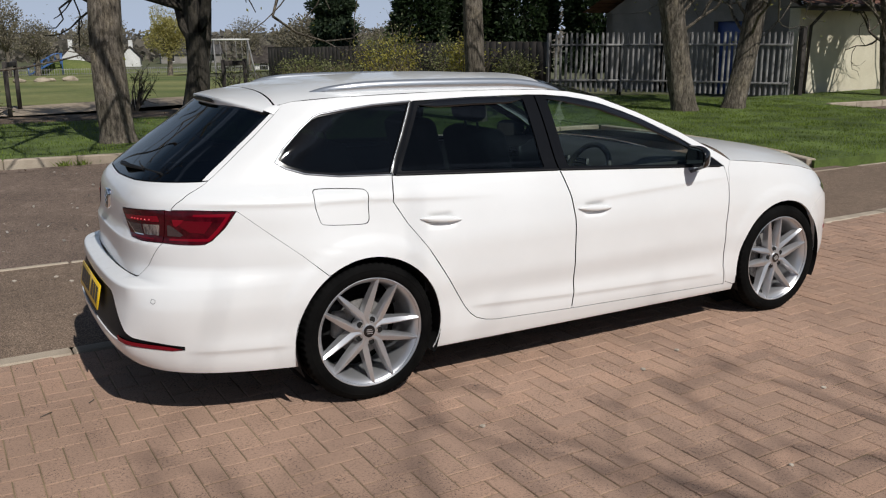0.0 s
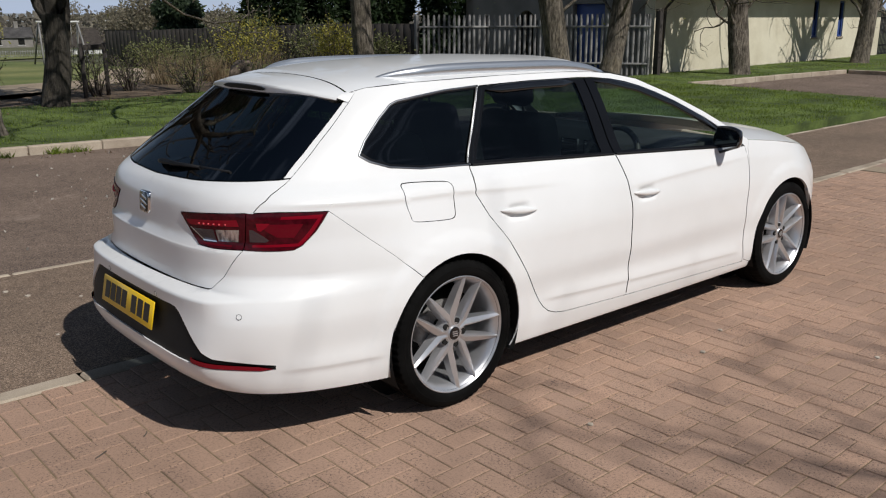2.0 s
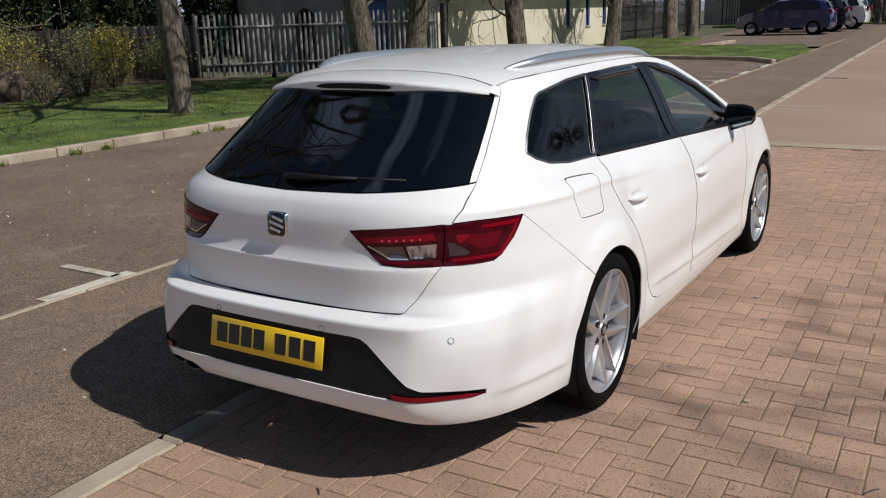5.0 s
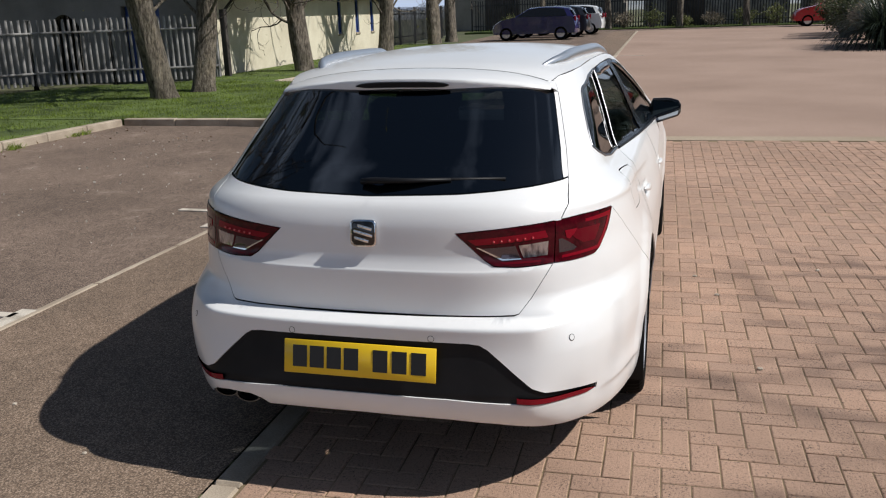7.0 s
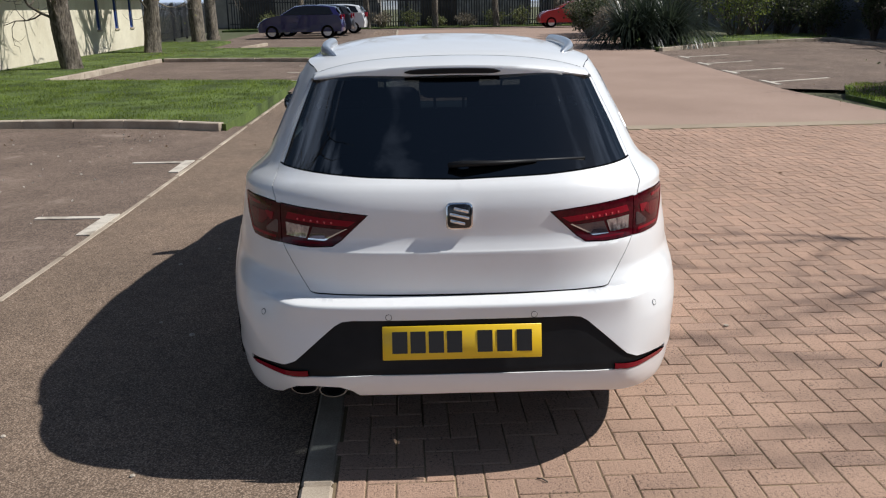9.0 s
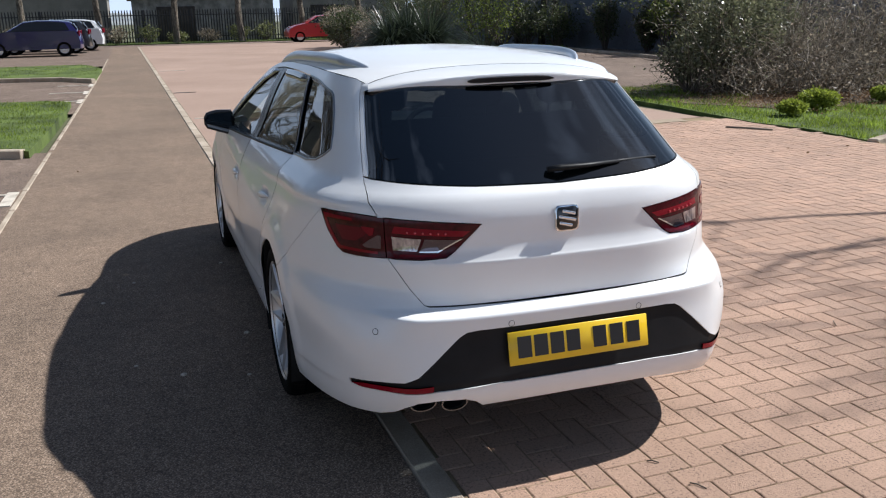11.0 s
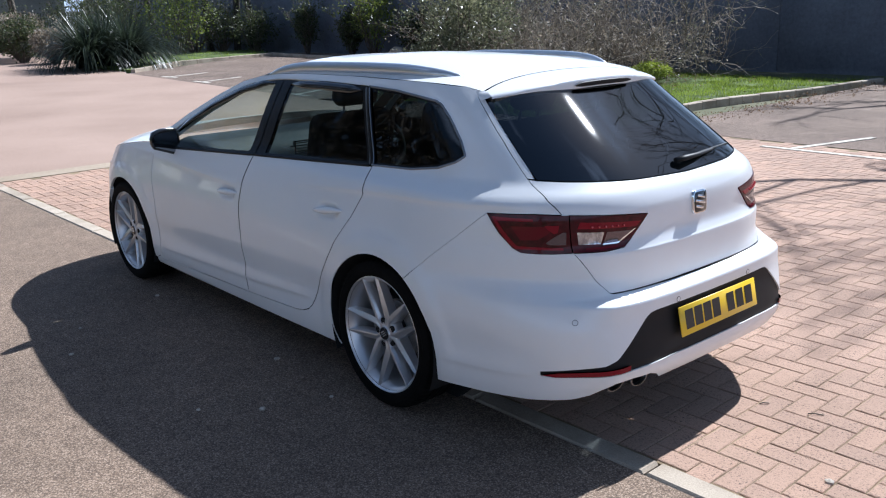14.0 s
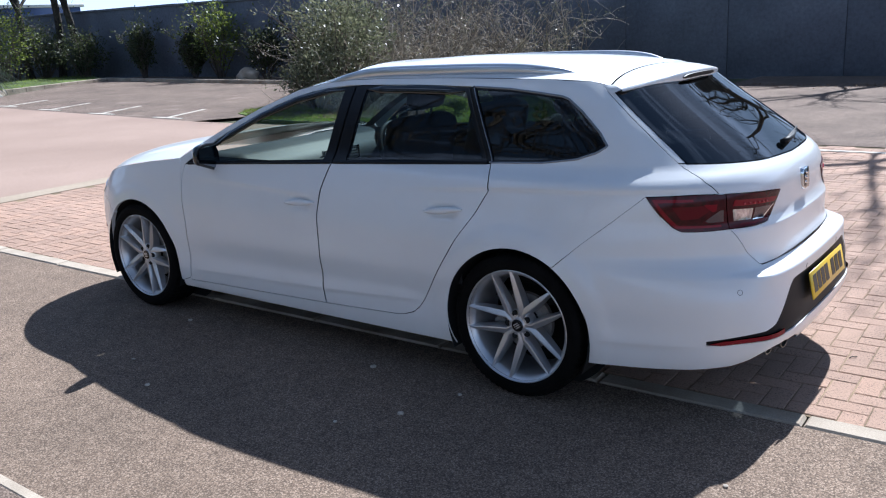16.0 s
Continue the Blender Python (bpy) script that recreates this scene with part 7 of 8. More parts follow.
def palisade(name, line, height, label, spacing=0.142, mat=None, posts=2.75):
    fence = thing(name, label, "fence")
    pale = pale_mesh(height)
    if mat:
        pale.materials.clear()
        pale.materials.append(mat)
    pts = dense(line, spacing, False)
    for (x0, y0), (x1, y1) in zip(pts, pts[1:]):
        ob = new("pale", pale)
        ob.parent = fence
        ob.matrix_local = pose(x0, y0, rise(x0, y0) + 0.06 + random.uniform(-0.01, 0.01), 0, random.uniform(-0.6, 0.6), math.degrees(math.atan2(y1 - y0, x1 - x0)))
    for (x0, y0), (x1, y1) in zip(line, line[1:]):
        d = math.hypot(x1 - x0, y1 - y0)
        ang = math.degrees(math.atan2(y1 - y0, x1 - x0))
        for h in (0.30, height - 0.32):
            r = box((d, 0.03, 0.05), (0, 0.035, 0), 0.004, 1)
            bmesh.ops.transform(r, matrix=pose((x0 + x1) / 2, (y0 + y1) / 2, rise((x0 + x1) / 2, (y0 + y1) / 2) + 0.06 + h, 0, 0, ang), verts=r.verts)
            part("rail", r, mat or PALE_PAINT, fence)
        n = max(1, round(d / posts))
        for k in range(n + 1):
            x, y = x0 + (x1 - x0) * k / n, y0 + (y1 - y0) * k / n
            part("post", box((0.09, 0.09, height + 0.10), (x, y + 0.09, rise(x, y) + height / 2), 0.006), mat or PALE_PAINT, fence)
    return fence


palisade("palisade_fence", [(16.45, 10.25), (15.3, 12.4), (14.3, 13.9), (12.75, 15.0)], 1.55, "weathered steel palisade fence with pointed pales")
DARK_STEEL = two_scale("dark_steel", (0.016, 0.016, 0.018), (0.03, 0.03, 0.033), 2, 40, 0.5)
palisade("palisade_fence", [(31.4, 10.9), (40, 11.4), (46, 11.6)], 1.6, "dark steel palisade fence past the pavilion", mat=DARK_STEEL)
palisade("palisade_fence", [(52.5, -16), (52.5, 12)], 1.9, "dark steel palisade fence at the end of the road", 0.16, DARK_STEEL)
board = thing("board_fence", "dark timber board fence behind the shrubs", "fence")
for k in range(60):
    u = k / 60
    x, y = 12.75 - 2.2 * u, 15.15 + 17 * u
    part("board", box((0.025, 0.27, 1.35), (x, y, rise(x, y) + 0.70 + random.uniform(-0.01, 0.01)), 0.003, 1, Matrix.Rotation(math.atan2(2.2, 17), 4, "Z")), TIMBER, board)
for h in (0.4, 1.15):
    r = box((0.05, 17.1, 0.08), (0, 0, 0))
    bmesh.ops.transform(r, matrix=pose(11.69, 23.6, rise(12, 20) + h, 0, 0, math.degrees(math.atan2(2.2, 17))), verts=r.verts)
    part("rail", r, TIMBER, board)
tagged(part("gate_post", box((0.14, 0.14, 1.75), (16.62, 10.1, rise(16, 10) + 0.85), 0.01), TIMBER, None), "dark timber gate post at the fence end", "post")

# long dark wall on the sunny side, seen from its shade
dark = thing("long_wall", "long dark clad wall standing in its own shade", "wall", kind="structure")
for k in range(33):
    x = -30 + 2.5 * k + 1.25
    part("panel", box((2.488, 0.25, 2.6), (x, -16.3, rise(min(x, 30), -16.3) + 1.18), 0.006, 1), DARK_WALL, dark)
    part("coping", box((2.494, 0.34, 0.09), (x, -16.3, rise(min(x, 30), -16.3) + 2.52), 0.012, 1), DARK_WALL, dark)


# blue shed whose side and pale eaves show over the wall
BLUE_CLAD = two_scale("blue_cladding", (0.035, 0.06, 0.16), (0.06, 0.10, 0.24), 0.6, 20, 0.5, 0.2, 0.002)
blue = thing("blue_shed", "long blue clad shed with pale eaves past the wall", "shed", (50.0, -20.5, 0.1))
part("wall", box((17.0, 4.0, 3.3), (0, 0, 1.65), 0.02), BLUE_CLAD, blue)
part("eaves", box((17.3, 4.3, 0.16), (0, 0, 3.38), 0.02), WHITE_PAINT, blue, "pale metal eaves")
for k in range(24):
    part("rib", box((0.08, 0.06, 3.2), (-8.05 + 0.7 * k, 2.03, 1.62), 0.01, 1), BLUE_CLAD, blue)


# ---- parked cars far down the road ----
def far_car(x, y, yaw, paint, label, length=3.95):
    c = thing("hatchback", label, "car", (x, y, rise(x, y)), "parked cars")
    c.rotation_euler.z = radians(yaw)
    prof = [(-1.93, 0.30), (-1.97, 0.55), (-1.90, 0.85), (-1.80, 1.02), (-1.55, 1.38), (-1.1, 1.45), (-0.3, 1.47), (0.25, 1.42), (0.95, 1.02), (1.55, 0.90), (1.88, 0.72), (1.97, 0.50), (1.93, 0.28)]
    prof = [(a * length / 3.95, b) for a, b in prof]
    rows = []
    for v in [math.sin(math.pi / 2 * (k / 6 - 1)) for k in range(13)]:
        rows.append([Vector((a * (1 - 0.05 * abs(v) ** 4), v * (0.86 if b < 1.0 else 0.86 - 0.52 * (b - 1.0)), b - (0.05 if b > 0.9 else 0.0) * abs(v) ** 3)) for a, b in prof])
    loft("body_top", rows, paint, c)
    for s in (1, -1):
        body = bmesh.new()
        side_prof = [(a * 0.95, b) for a, b in prof if b <= 1.03] 
        vs = [body.verts.new((a, s * 0.858, b)) for a, b in side_prof]
        body.faces.new(vs if s < 0 else vs[::-1])
        bmesh.ops.triangulate(body, faces=body.faces[:])
        part("body_side", body, paint, c)
        win = bmesh.new()
        wv = [win.verts.new((a * 0.94, s * (0.868 - 0.52 * (b - 1.0)) * 0.985, b)) for a, b in [(-1.60, 1.04), (-1.42, 1.34), (-0.9, 1.40), (-0.2, 1.41), (0.28, 1.34), (0.85, 1.02)]]
        win.faces.new(wv if s < 0 else wv[::-1])
        part("side_window", win, GLOSS_BLACK, c)
        roofline = bmesh.new()
        rv = [roofline.verts.new((a, s * (0.855 - 0.52 * (b - 1.0)), b - 0.045)) for a, b in prof if b > 1.0]
        roofline.faces.new(rv if s < 0 else rv[::-1])
        part("pillar_side", roofline, paint, c)
        for wx in (-1.22, 1.26):
            w = new("wheel")
            w.parent = c
            w.matrix_local = pose(wx, s * 0.76, 0.30, 0, 0, 0 if s > 0 else 180)
            part("tyre", spun([(0.19, -0.09), (0.28, -0.10), (0.30, -0.08), (0.30, 0.08), (0.28, 0.10), (0.19, 0.10)], 28), RUBBER, w)
            part("rim", spun([(0.0, 0.085), (0.05, 0.09), (0.06, 0.075), (0.17, 0.07), (0.195, 0.10)], 28), ALLOY, w)
        part("tail_lamp", box((0.08, 0.20, 0.22), (-1.84, s * 0.70, 0.92), 0.02), LAMP_RED, c)
    part("rear_window", box((0.03, 1.15, 0.30), (-1.70, 0, 1.20), 0.01, 2, Matrix.Rotation(radians(33), 4, "Y")), GLOSS_BLACK, c)
    return c


CAR_BLUE = material("navy_paint", (0.018, 0.016, 0.085), 0.25, coat=1.0)
CAR_WHITE = material("plain_white_paint", (0.75, 0.75, 0.75), 0.3, coat=1.0)
CAR_RED = material("red_paint", (0.42, 0.02, 0.025), 0.3, coat=1.0)
CAR_GREY = material("dark_grey_paint", (0.02, 0.02, 0.025), 0.3, coat=1.0)
far_car(37.0, 5.45, 90, CAR_BLUE, "dark blue hatchback parked nose-in by the grass")
far_car(39.8, 5.2, 90, CAR_GREY, "dark grey hatchback parked between two others", 3.9)
far_car(42.6, 4.7, 90, CAR_WHITE, "white hatchback parked nose-in", 3.8)
far_car(46.6, -8.5, 90, CAR_RED, "red hatchback parked behind the shrubs")

# ---- distance ----
rock = bmesh.new()
bmesh.ops.create_icosphere(rock, subdivisions=4, radius=1)
for v in rock.verts:
    n = noise.noise(v.co * 1.4 + Vector((3, 1, 7))) * 0.25 + noise.noise(v.co * 4) * 0.06
    v.co = v.co * (1 + n)
    v.co = Vector((v.co.x * 0.33, v.co.y * 0.28, max(-0.1, v.co.z * 0.36 + 0.24)))
    v.co.z = min(v.co.z, 0.64 - 0.55 * max(0.0, -v.co.x + 0.05))
STONE = two_scale("brown_boulder", (0.10, 0.075, 0.055), (0.24, 0.185, 0.14), 3, 40, 0.95, 0.7, 0.02, local=True)
boulder = tagged(part("boulder", shade(rock, 40), STONE, None), "brown weathered boulder in the planting bed", "boulder")
boulder.location = (7.3, 14.6, rise(7, 14) + 0.06)


lump = bmesh.new()
bmesh.ops.create_icosphere(lump, subdivisions=3, radius=1)
for v in lump.verts:
    v.co = v.co * (1 + 0.3 * noise.noise(v.co * 1.6 + Vector((9, 2, 4))))
    v.co = Vector((v.co.x * 0.42, v.co.y * 0.25, max(-0.05, v.co.z * 0.24 + 0.16)))
pale_stone = tagged(part("stone", shade(lump, 40), CONCRETE, None), "pale grey stone lying at the wall's foot", "stone")
pale_stone.location = (19.6, -14.6, rise(19.6, -14.6))


def cottage(x, y, yaw, w, d, h, roof_h, label, wall_mat, roof_mat=SLATE, windows=3):
    c = thing("cottage", label, "house", (x, y, rise(x, y)), "houses past the field")
    c.rotation_euler.z = radians(yaw)
    part("wall", box((w, d, h), (0, 0, h / 2)), wall_mat, c)
    r = bmesh.new()
    a = [r.verts.new(p) for p in ((-w / 2 - 0.2, -d / 2 - 0.3, h - 0.1), (w / 2 + 0.2, -d / 2 - 0.3, h - 0.1), (w / 2 + 0.2, 0, h + roof_h), (-w / 2 - 0.2, 0, h + roof_h), (-w / 2 - 0.2, d / 2 + 0.3, h - 0.1), (w / 2 + 0.2, d / 2 + 0.3, h - 0.1))]
    for q in ((0, 1, 2, 3), (3, 2, 5, 4)):
        r.faces.new([a[i] for i in q])
    bmesh.ops.solidify(r, geom=r.faces[:], thickness=0.12)
    part("roof", r, roof_mat, c)
    for e in (-1, 1):
        g = bmesh.new()
        tri = [[g.verts.new((e * (w / 2 - t), q, z)) for q, z in ((-d / 2, h), (d / 2, h), (0, h + roof_h * 0.9))] for t in (0, 0.2)]
        g.faces.new(tri[0])
        g.faces.new(tri[1][::-1])
        for i in range(3):
            g.faces.new((tri[0][i], tri[1][i], tri[1][(i + 1) % 3], tri[0][(i + 1) % 3]))
        bmesh.ops.recalc_face_normals(g, faces=g.faces)
        part("gable", g, wall_mat, c)
    part("chimney", box((0.6, 0.6, 1.4), (w * 0.3, 0, h + roof_h + 0.2)), wall_mat, c)
    for k in range(windows):
        win = part("window", box((0.9, 0.1, 1.0), (-w / 2 + w * (k + 0.5) / windows, -d / 2, h * 0.55)), GLOSS_BLACK, c)
        part("sill", box((1.1, 0.16, 0.08), (-w / 2 + w * (k + 0.5) / windows, -d / 2, h * 0.55 - 0.55)), WHITE_PAINT, win)


BROWN_ROOF = two_scale("brown_roof", (0.075, 0.062, 0.055), (0.13, 0.11, 0.095), 2, 20, 0.85, 0.5, 0.01)
cottage(14.6, 131, 84, 5.0, 3.3, 1.2, 1.9, "white gabled cottage past the field", WHITE_PAINT, BROWN_ROOF, 2)
cottage(18.2, 135, 4, 4.6, 3.0, 1.0, 2.0, "low cottage under a brown roof", WHITE_PAINT, BROWN_ROOF, 2)
cottage(23.6, 136, 76, 4.0, 2.8, 1.3, 1.7, "small white cottage with its gable to the field", WHITE_PAINT, BROWN_ROOF, 1)
cottage(36, 150, -10, 10.0, 5.0, 1.6, 1.5, "row of low houses past the field", GREY_RENDER)
cottage(34.0, 100, -20, 5.0, 4.0, 0.9, 2.0, "low house with a brown roof", WHITE_PAINT, BROWN_ROOF, 2)
cottage(60, 150, -20, 9.0, 6.0, 1.5, 1.5, "far low white house", WHITE_PAINT)
cottage(-4, 140, 20, 9.0, 5.0, 1.6, 1.7, "far low house with a slate roof", GREY_RENDER)
picket = thing("field_fence", "low white fence along the playing field", "fence")
for k in range(168):
    x = -6 + 0.20 * k
    part("picket", box((0.035, 0.03, 0.62), (x, 78.0, rise(x, 78) + 0.30), 0.004, 1), PALE_PAINT, picket)
for h in (0.15, 0.52):
    part("rail", box((33.6, 0.03, 0.035), (10.8, 78.04, rise(10, 78) + h)), PALE_PAINT, picket)
# grassy play mound with blue stair rails, and stones set in the field
mound = bmesh.new()
bmesh.ops.create_uvsphere(mound, u_segments=32, v_segments=16, radius=1)
bmesh.ops.delete(mound, geom=[v for v in mound.verts if v.co.z < -0.05], context="VERTS")
for v in mound.verts:
    v.co = Vector((v.co.x * 3.1, v.co.y * 2.4, v.co.z * (1.45 + 0.2 * noise.noise(v.co * 1.5))))
mound = tagged(part("grass_mound", shade(mound, 60), FIELD, None), "rounded grassy play mound in the field", "mound", kind="structure")
mound.location = (9.0, 88.0, rise(9, 88))
BLUE_STEEL = material("blue_rail_paint", (0.05, 0.12, 0.30), 0.4)
stair = thing("play_stair", "blue steel play stair climbing to the mound", "play equipment", (5.4, 86.0, rise(5.4, 86)))
for e in (-0.5, 0.5):
    part("handrail", swept([(0, e, 0.7), (2.4, e, 2.0), (3.0, e, 2.0)], 0.045, 6), BLUE_STEEL, stair)
    part("stringer", swept([(0, e, 0.05), (2.4, e, 1.35), (3.0, e, 1.35)], 0.07, 6), BLUE_STEEL, stair)
    for k in range(5):
        part("post", swept([(0.6 * k, e, 0.05 + 0.325 * k), (0.6 * k, e, 0.72 + 0.325 * k)], 0.035, 6), BLUE_STEEL, stair)
    part("leg", swept([(2.9, e, 0), (2.9, e, 2.0)], 0.06, 6), BLUE_STEEL, stair)
for k in range(8):
    part("tread", box((0.26, 1.0, 0.05), (0.15 + 0.3 * k, 0, 0.10 + 0.1625 * k), 0.005), STEEL, stair)
for k, (x, y, q) in enumerate(((2.65, 43.0, 1.0), (3.1, 43.6, 0.7), (3.95, 43.2, 1.1), (1.6, 42.6, 0.8), (5.6, 44.0, 0.8))):
    b = bmesh.new()
    bmesh.ops.create_icosphere(b, subdivisions=3, radius=1)
    for v in b.verts:
        v.co = v.co * (1 + 0.3 * noise.noise(v.co * 1.5 + Vector((k * 7, 1, 3))))
        v.co = Vector((v.co.x * 0.36 * q, v.co.y * 0.25 * q, max(-0.05, v.co.z * 0.15 * q + 0.06)))
    b = tagged(part("stone", shade(b, 40), CONCRETE, None), "pale stone set in the mown field", "stone", "stones in the field")
    b.location = (x, y, rise(x, y) + 0.02)
swing = thing("swing_frame", "pale steel swing frame in the playground", "swing", (11.0, 39.0, rise(11, 39)))
for s in (-1, 1):
    for e in (-1, 1):
        part("leg", swept([(s * 1.0, e * 0.7, 0), (s * 0.85, 0, 1.9)], 0.04, 8), PALE_PAINT, swing)
part("beam", swept([(-0.95, 0, 1.9), (0.95, 0, 1.9)], 0.045, 8), WHITE_PAINT, swing)
for q in (-0.4, 0.4):
    for w in (-0.15, 0.15):
        part("chain", swept([(q + w, 0, 1.88), (q + w, 0, 0.55)], 0.012, 6), STEEL, swing)
    part("seat", box((0.40, 0.16, 0.04), (q, 0, 0.54), 0.01), TIMBER, swing)
for x, y in ((-0.45, 15.2), (-0.15, 16.9), (3.6, 14.1), (4.15, 14.4)):
    st = tagged(part("tree_stake", swept([(0, 0, -0.1), (0, 0, 1.05)], 0.045, 8), TIMBER, None), "dark timber tree stake", "stake", "tree stakes")
    st.location = (x, y, rise(x, y) + 0.05)
for (x, y), w in (((-0.3, 16.05), 1.75), ((3.87, 14.25), 0.64)):
    ang = 80 if w > 1 else 28
    st = tagged(part("stake_rail", box((w, 0.05, 0.10), (0, 0, 0), 0.006), TIMBER, None), "dark timber cross rail of a tree guard", "rail", "tree stakes")
    st.matrix_world = pose(x, y, rise(x, y) + 1.02, 0, 0, ang)
WILLOW = leaf_material("willow_yellow", (0.28, 0.25, 0.08), (0.50, 0.45, 0.16))
HAZE_TREE = leaf_material("far_tree", (0.17, 0.15, 0.11), (0.33, 0.29, 0.20))


def round_tree(x, y, h, r, seed, mat, label, count=2600, size=0.35):
    rng = np.random.default_rng(seed)
    t = thing("tree", label, "tree", (x, y, rise(x, y)), "trees past the field")
    wood = Wood()
    wood.tube([Vector((0, 0, -0.1)), Vector((0.1, 0, h * 0.3)), Vector((0, 0.1, h * 0.6))], r * 0.12, r * 0.05, 8)
    for k in range(9):
        a = 2 * math.pi * k / 9
        pts, _ = limb_points(Vector((0, 0, h * 0.3)), Vector((math.cos(a), math.sin(a), 0.9)), r * 1.1, rng, 4, 0.2)
        wood.tube(pts, r * 0.05, r * 0.01, 5)
    part("trunk", wood.mesh("trunk", BARK), None, t)
    spots = []
    for _ in range(count):
        v = Vector(rng.normal(size=3)).normalized() * rng.random() ** 0.4
        q = 0.75 + 0.5 * noise.noise(v * 1.8 + Vector((seed, 0, 0)))
        spots.append((v.x * r * q, v.y * r * q, h * 0.6 + v.z * h * 0.42 * q))
    part("crown", leaves_mesh("crown", spots, size, mat, rng, 0.5, 0.5, (0, 0, h * 0.5)), None, t)


round_tree(11.9, 57, 4.6, 1.7, 401, WILLOW, "yellow-green weeping willow by the playground", 9000, 0.13)
round_tree(8.0, 60, 4.8, 2.0, 402, HAZE_TREE, "brownish budding tree by the playground", 5000, 0.13)
for k, (x, y, h, r) in enumerate(((5.5, 78, 5.2, 2.2), (2.8, 70, 6.5, 1.8), (14.0, 105, 6.5, 3.0), (27, 88, 6.0, 2.6), (31, 84, 5.0, 2.6), (22.5, 62, 4.0, 2.2), (20.5, 52, 3.2, 2.0), (34, 78, 6, 3.0), (18, 46, 4.0, 2.0), (26, 52, 3.4, 2.2), (30, 60, 3.2, 2.4), (-6, 75, 6, 3), (-12, 82, 6, 3.5), (22, 40, 2.6, 1.8), (38, 64, 6.5, 3.5), (45, 60, 7, 4))):
    round_tree(x, y, h, r, 410 + k, HAZE_TREE, "budding brownish tree in the distance", 3200, 0.18)
WOODS = leaf_material("far_woods", (0.13, 0.115, 0.095), (0.24, 0.21, 0.165), 0.8)
rng = np.random.default_rng(451)
belt = []
for _ in range(26000):
    u, d = rng.uniform(-0.35, 1.25), rng.uniform(165, 300)
    x, y = d * math.sin(u), d * math.cos(u)
    lump = 0.5 + 0.5 * noise.noise((x * 0.06, y * 0.06, 2.0))
    belt.append((x, y, -3.5 + 0.028 * (d - 165) + rng.random() * (2.0 + 5.0 * lump)))
tagged(new("far_woods", leaves_mesh("far_woods", belt, 1.5, WOODS, rng, 0.0, 0.7)), "brown leafless woods on the slope past the houses", "woods", kind="stuff")
HILL = two_scale("far_hill", (0.20, 0.225, 0.25), (0.30, 0.31, 0.30), 0.006, 0.05, 1.0, 0.0)
rows = []
for j, (dist, gain) in enumerate(((700, 0.0), (1000, 0.3), (1400, 0.62), (1900, 0.4))):
    rows.append([Vector((dist * math.cos(radians(a)), dist * math.sin(radians(a)), gain * (24 + 9 * math.sin(a * 0.21) + 6 * math.sin(a * 0.67 + 1)) * dist / 1400 - 3)) for a in range(-20, 201, 2)])
hill = loft("far_hills", rows, HILL, None)
tagged(hill, "low hazy hills on the skyline", "hill", kind="structure")
# sheds and a yard past the far fence
for k, (x, y, w, h, m) in enumerate(((62, 9, 12, 3.0, GREY_RENDER), (60, -3, 9, 2.7, PALE_PAINT), (61, -13, 8, 3.2, GREY_RENDER))):
    sh = thing("shed", "grey industrial shed past the far fence", "shed", (x, y, rise(x, y)), "sheds past the fence")
    part("wall", box((6, w, h), (0, 0, h / 2)), m, sh)
    part("roof", box((6.6, w + 0.6, 0.2), (0, 0, h + 0.1), 0.04), SLATE, sh)
    part("door", box((0.1, 2.4, 2.2), (-3.0, w * 0.2, 1.1), 0.01), TIMBER, sh)


# ---- small loose things ----
rng = np.random.default_rng(77)
litter_spots = []
for cx, cy, sx, sy, n in ((4.1, -10.5, 0.25, 2.0, 1200), (1.0, -14.0, 3.0, 0.3, 1600), (9.2, -10.2, 1.1, 1.2, 7000), (8.4, -9.2, 0.7, 0.8, 3000), (10.5, -13.0, 1.6, 0.8, 1500), (16.0, -13.2, 5.0, 0.4, 500), (8.6, -8.3, 1.0, 0.5, 1200), (7.8, 7.0, 1.0, 0.25, 60), (2.0, 7.5, 3.0, 0.2, 120), (7.0, 5.0, 0.6, 1.5, 40), (24.5, 7.8, 1.0, 0.8, 300), (6.0, 12.5, 3.0, 0.6, 500)):
    for _ in range(n):
        x, y = rng.normal(cx, sx), rng.normal(cy, sy)
        litter_spots.append((x, y, rise(x, y) + (0.10 if cx == 24.5 or cy == 12.5 else 0.05 if cx > 8 and cy < -8 else 0.008)))
tagged(new("leaf_litter", leaves_mesh("leaf_litter", litter_spots, 0.038, DRY_LEAF, rng, 0.1, 0.45)), "brown fallen leaves and twigs", "leaf litter", kind="stuff")
for k in range(22):
    x = rng.uniform(-3.0, 7.6)
    y = np.interp(x, (-14, -1, 3.3, 8.05), (8.28, 7.92, 7.55, 7.32)) - 0.10
    h = rng.uniform(0.05, 0.13)
    w = thing("weed_tuft", "small green weed growing at the foot of the kerb", "weed", (x, y, rise(x, y)), "weeds along the kerb")
    part("leaves", blades_mesh("leaves", [(*(rng.normal(size=2) * 0.05), 0) for _ in range(60)], h, 0.014, GRASS, rng, 0.9), None, w)
bits = [(rng.uniform(-3, 7.5), rng.uniform(2.8, 7.4)) for _ in range(420)]
tagged(new("petals", leaves_mesh("petals", [(x, y, rise(x, y) + 0.003) for x, y in bits], 0.030, WHITE_BIT, rng, 0.1, 0.7)), "scattered pale petals and bits on the asphalt", "petals", kind="stuff")
PEBBLE = two_scale("pale_chip", (0.35, 0.30, 0.24), (0.55, 0.48, 0.40), 20, 80, 0.9)
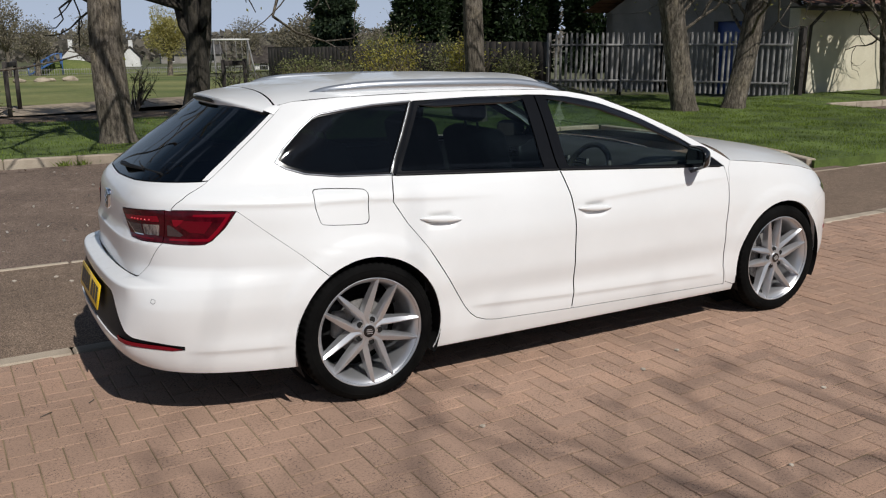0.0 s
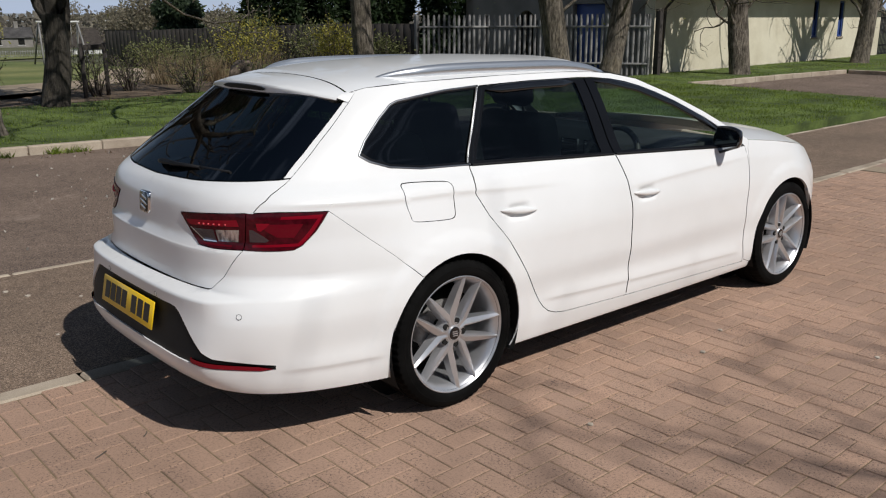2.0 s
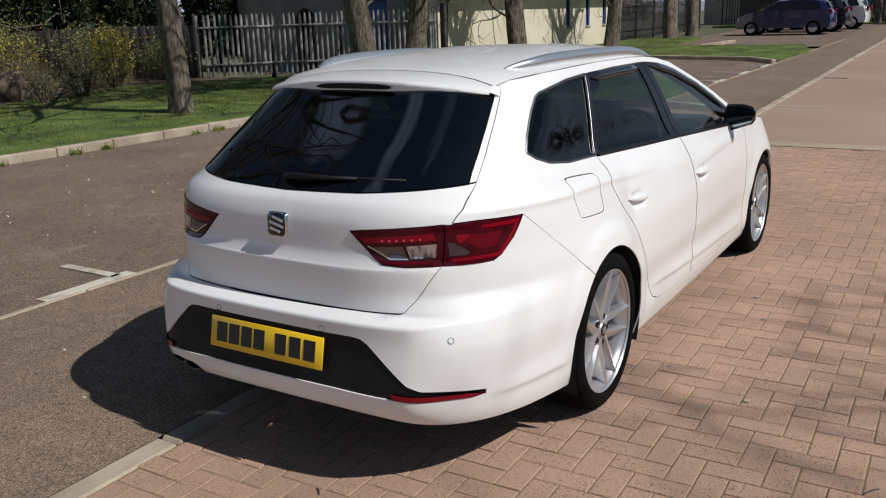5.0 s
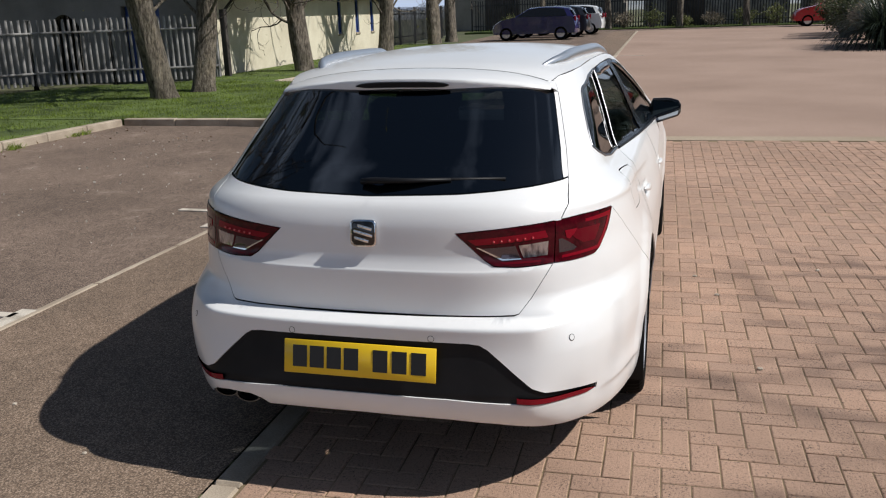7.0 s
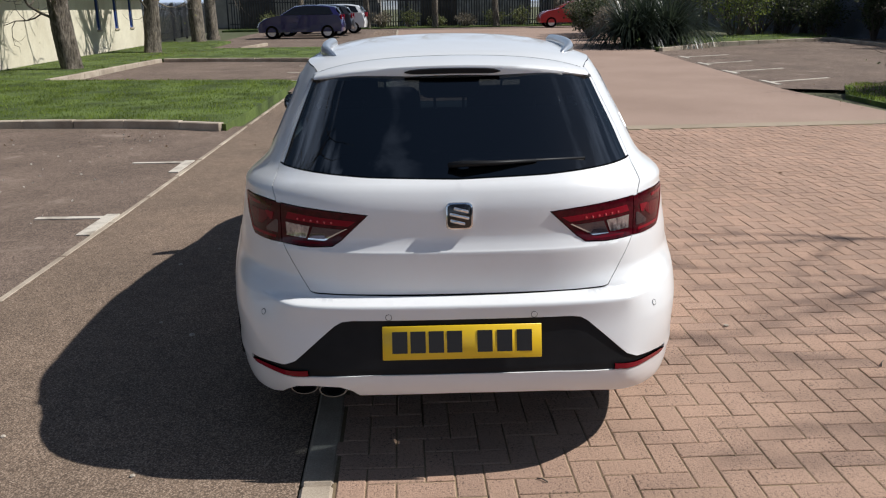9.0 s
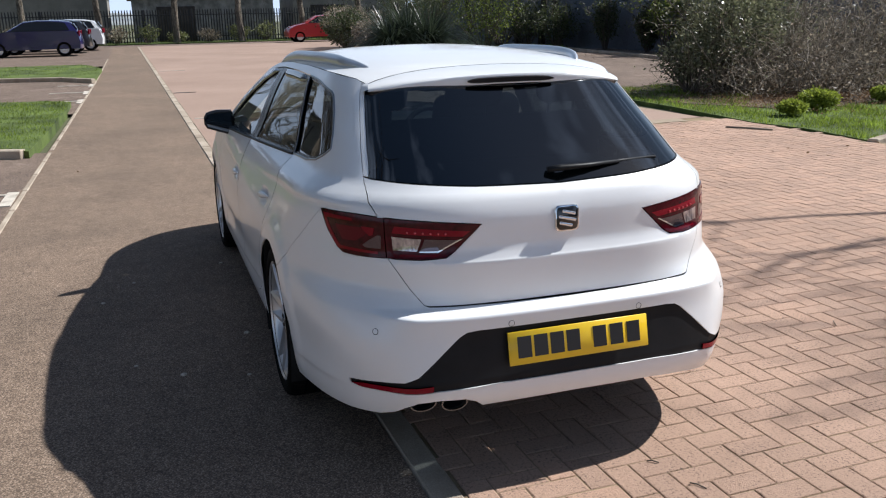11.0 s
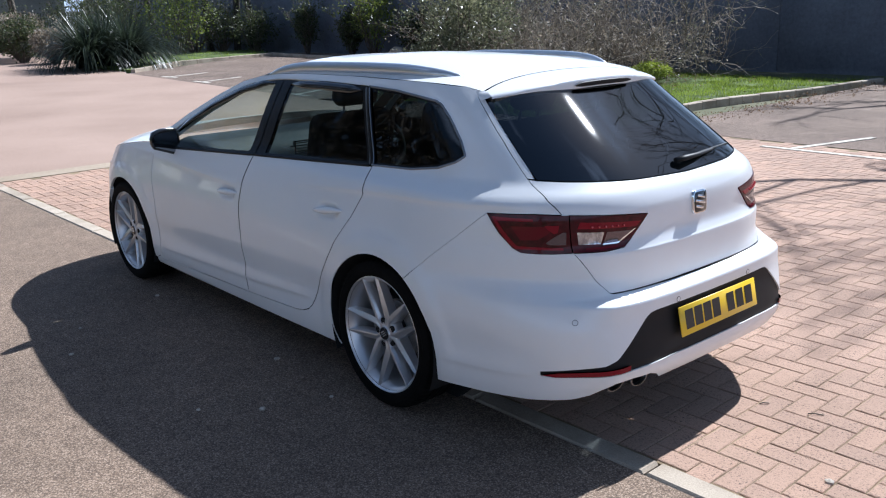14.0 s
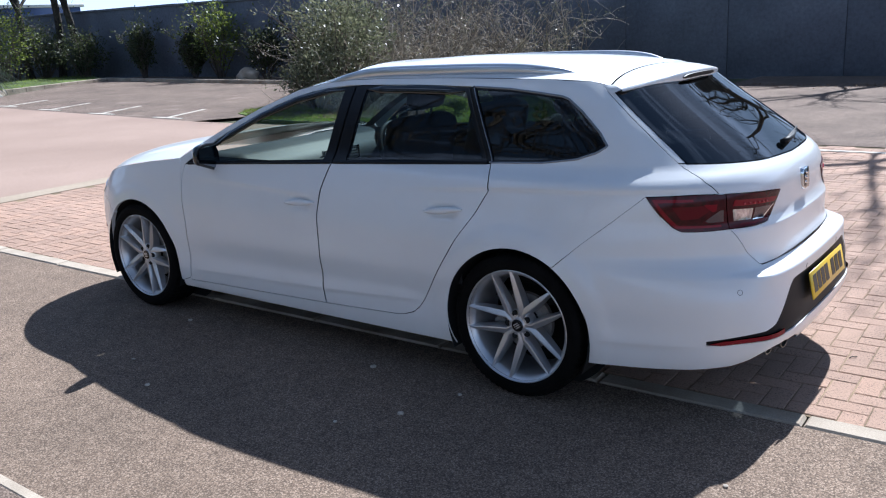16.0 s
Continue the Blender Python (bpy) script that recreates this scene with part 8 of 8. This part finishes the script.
for k in range(26):
    x, y = rng.uniform(-1.6, 3.0), rng.uniform(0.8, 2.4) if k % 2 else rng.uniform(-2.5, 0.2)
    bm = bmesh.new()
    bmesh.ops.create_icosphere(bm, subdivisions=1, radius=0.010 + 0.008 * rng.random())
    for v in bm.verts:
        v.co.z *= 0.5
    st = tagged(part("stone_chip", bm, PEBBLE, None), "small pale stone chip on the ground", "stone", "loose chips")
    st.location = (x, y, rise(x, y) + 0.004)
for (x0, y0), (x1, y1) in (((-1.10, -0.245), (-1.125, -0.278)), ((-1.28, -0.30), (-1.33, -0.33)), ((-0.2, -1.9), (-0.26, -1.86)), ((6.2, -6.0), (5.7, -6.35))):
    big = x0 > 5
    tw = tagged(part("twig", swept([(x0, y0, rise(x0, y0) + 0.005), ((x0 + x1) / 2 + 0.006, (y0 + y1) / 2, rise(x0, y0) + 0.007), (x1, y1, rise(x1, y1) + 0.005)], 0.02 if big else 0.0025, 6), DRY_STEM if big else TWIG, None), "small dry twig lying on the paving", "twig", "twigs")

# ---- paving bricks, laid in herringbone ----
U = 0.1
ANG = math.atan(0.018)
CA, SA = math.cos(ANG), math.sin(ANG)
OX, OY = -1.1, edge_y(-1.1) - 0.065


def brick_data(lx, ly):
    c, d = 0.004, 0.010
    hx, hy = lx / 2 - 0.0026, ly / 2 - 0.0026
    v = [(-hx, -hy, -d), (hx, -hy, -d), (hx, hy, -d), (-hx, hy, -d), (-hx, -hy, -c * 0.6), (hx, -hy, -c * 0.6), (hx, hy, -c * 0.6), (-hx, hy, -c * 0.6),
         (-hx + c, -hy + c, 0), (hx - c, -hy + c, 0), (hx - c, hy - c, 0), (-hx + c, hy - c, 0)]
    f = [(8, 9, 10, 11)]
    for k in range(4):
        j = (k + 1) % 4
        f += [(k, j, 4 + j, 4 + k), (4 + k, 4 + j, 8 + j, 8 + k)]
    return v, f


SHAPES = [brick_data(2 * U, U), brick_data(U, 2 * U)]
MESHES = [mesh_of("brick", v, f, BRICK, smooth=False) for v, f in SHAPES]
rest_v, rest_f, single = [], [], 0
rnd = random.Random(5)
for i in range(-132, 86):
    for j in range(-73, 1):
        kind = (i - j) % 4
        if kind not in (0, 2):
            continue
        lx, ly = ((i + 1) * U, (j + 0.5) * U) if kind == 0 else ((i + 0.5) * U, j * U)
        x, y = OX + lx * CA - ly * SA, OY + lx * SA + ly * CA
        if x > 7.0 or y > edge_y(x) - 0.05 or y < -6.66 + 0.016 * (4.3 - x) or x < -13.9:
            continue
        z = rise(x, y) + 0.001 + rnd.uniform(-0.0014, 0.001)
        tx, ty = rnd.gauss(0, 0.004), rnd.gauss(0, 0.004)
        s = 0 if kind == 0 else 1
        if -2.15 < x < -0.35 and -2.6 < y < -0.35 and single < 300:
            ob = new("brick", MESHES[s])
            ob.parent = bed
            ob.matrix_local = pose(x, y, z, math.degrees(tx), math.degrees(ty), math.degrees(ANG))
            single += 1
        else:
            b = len(rest_v)
            for vx, vy, vz in SHAPES[s][0]:
                rest_v.append((x + vx * CA - vy * SA, y + vx * SA + vy * CA, z + vz + vy * tx - vx * ty))
            rest_f += [tuple(b + q for q in f) for f in SHAPES[s][1]]
field_bricks = new("bricks", mesh_of("bricks", rest_v, rest_f, BRICK, smooth=False))
field_bricks.parent = bed
tagged(field_bricks, kind="stuff")
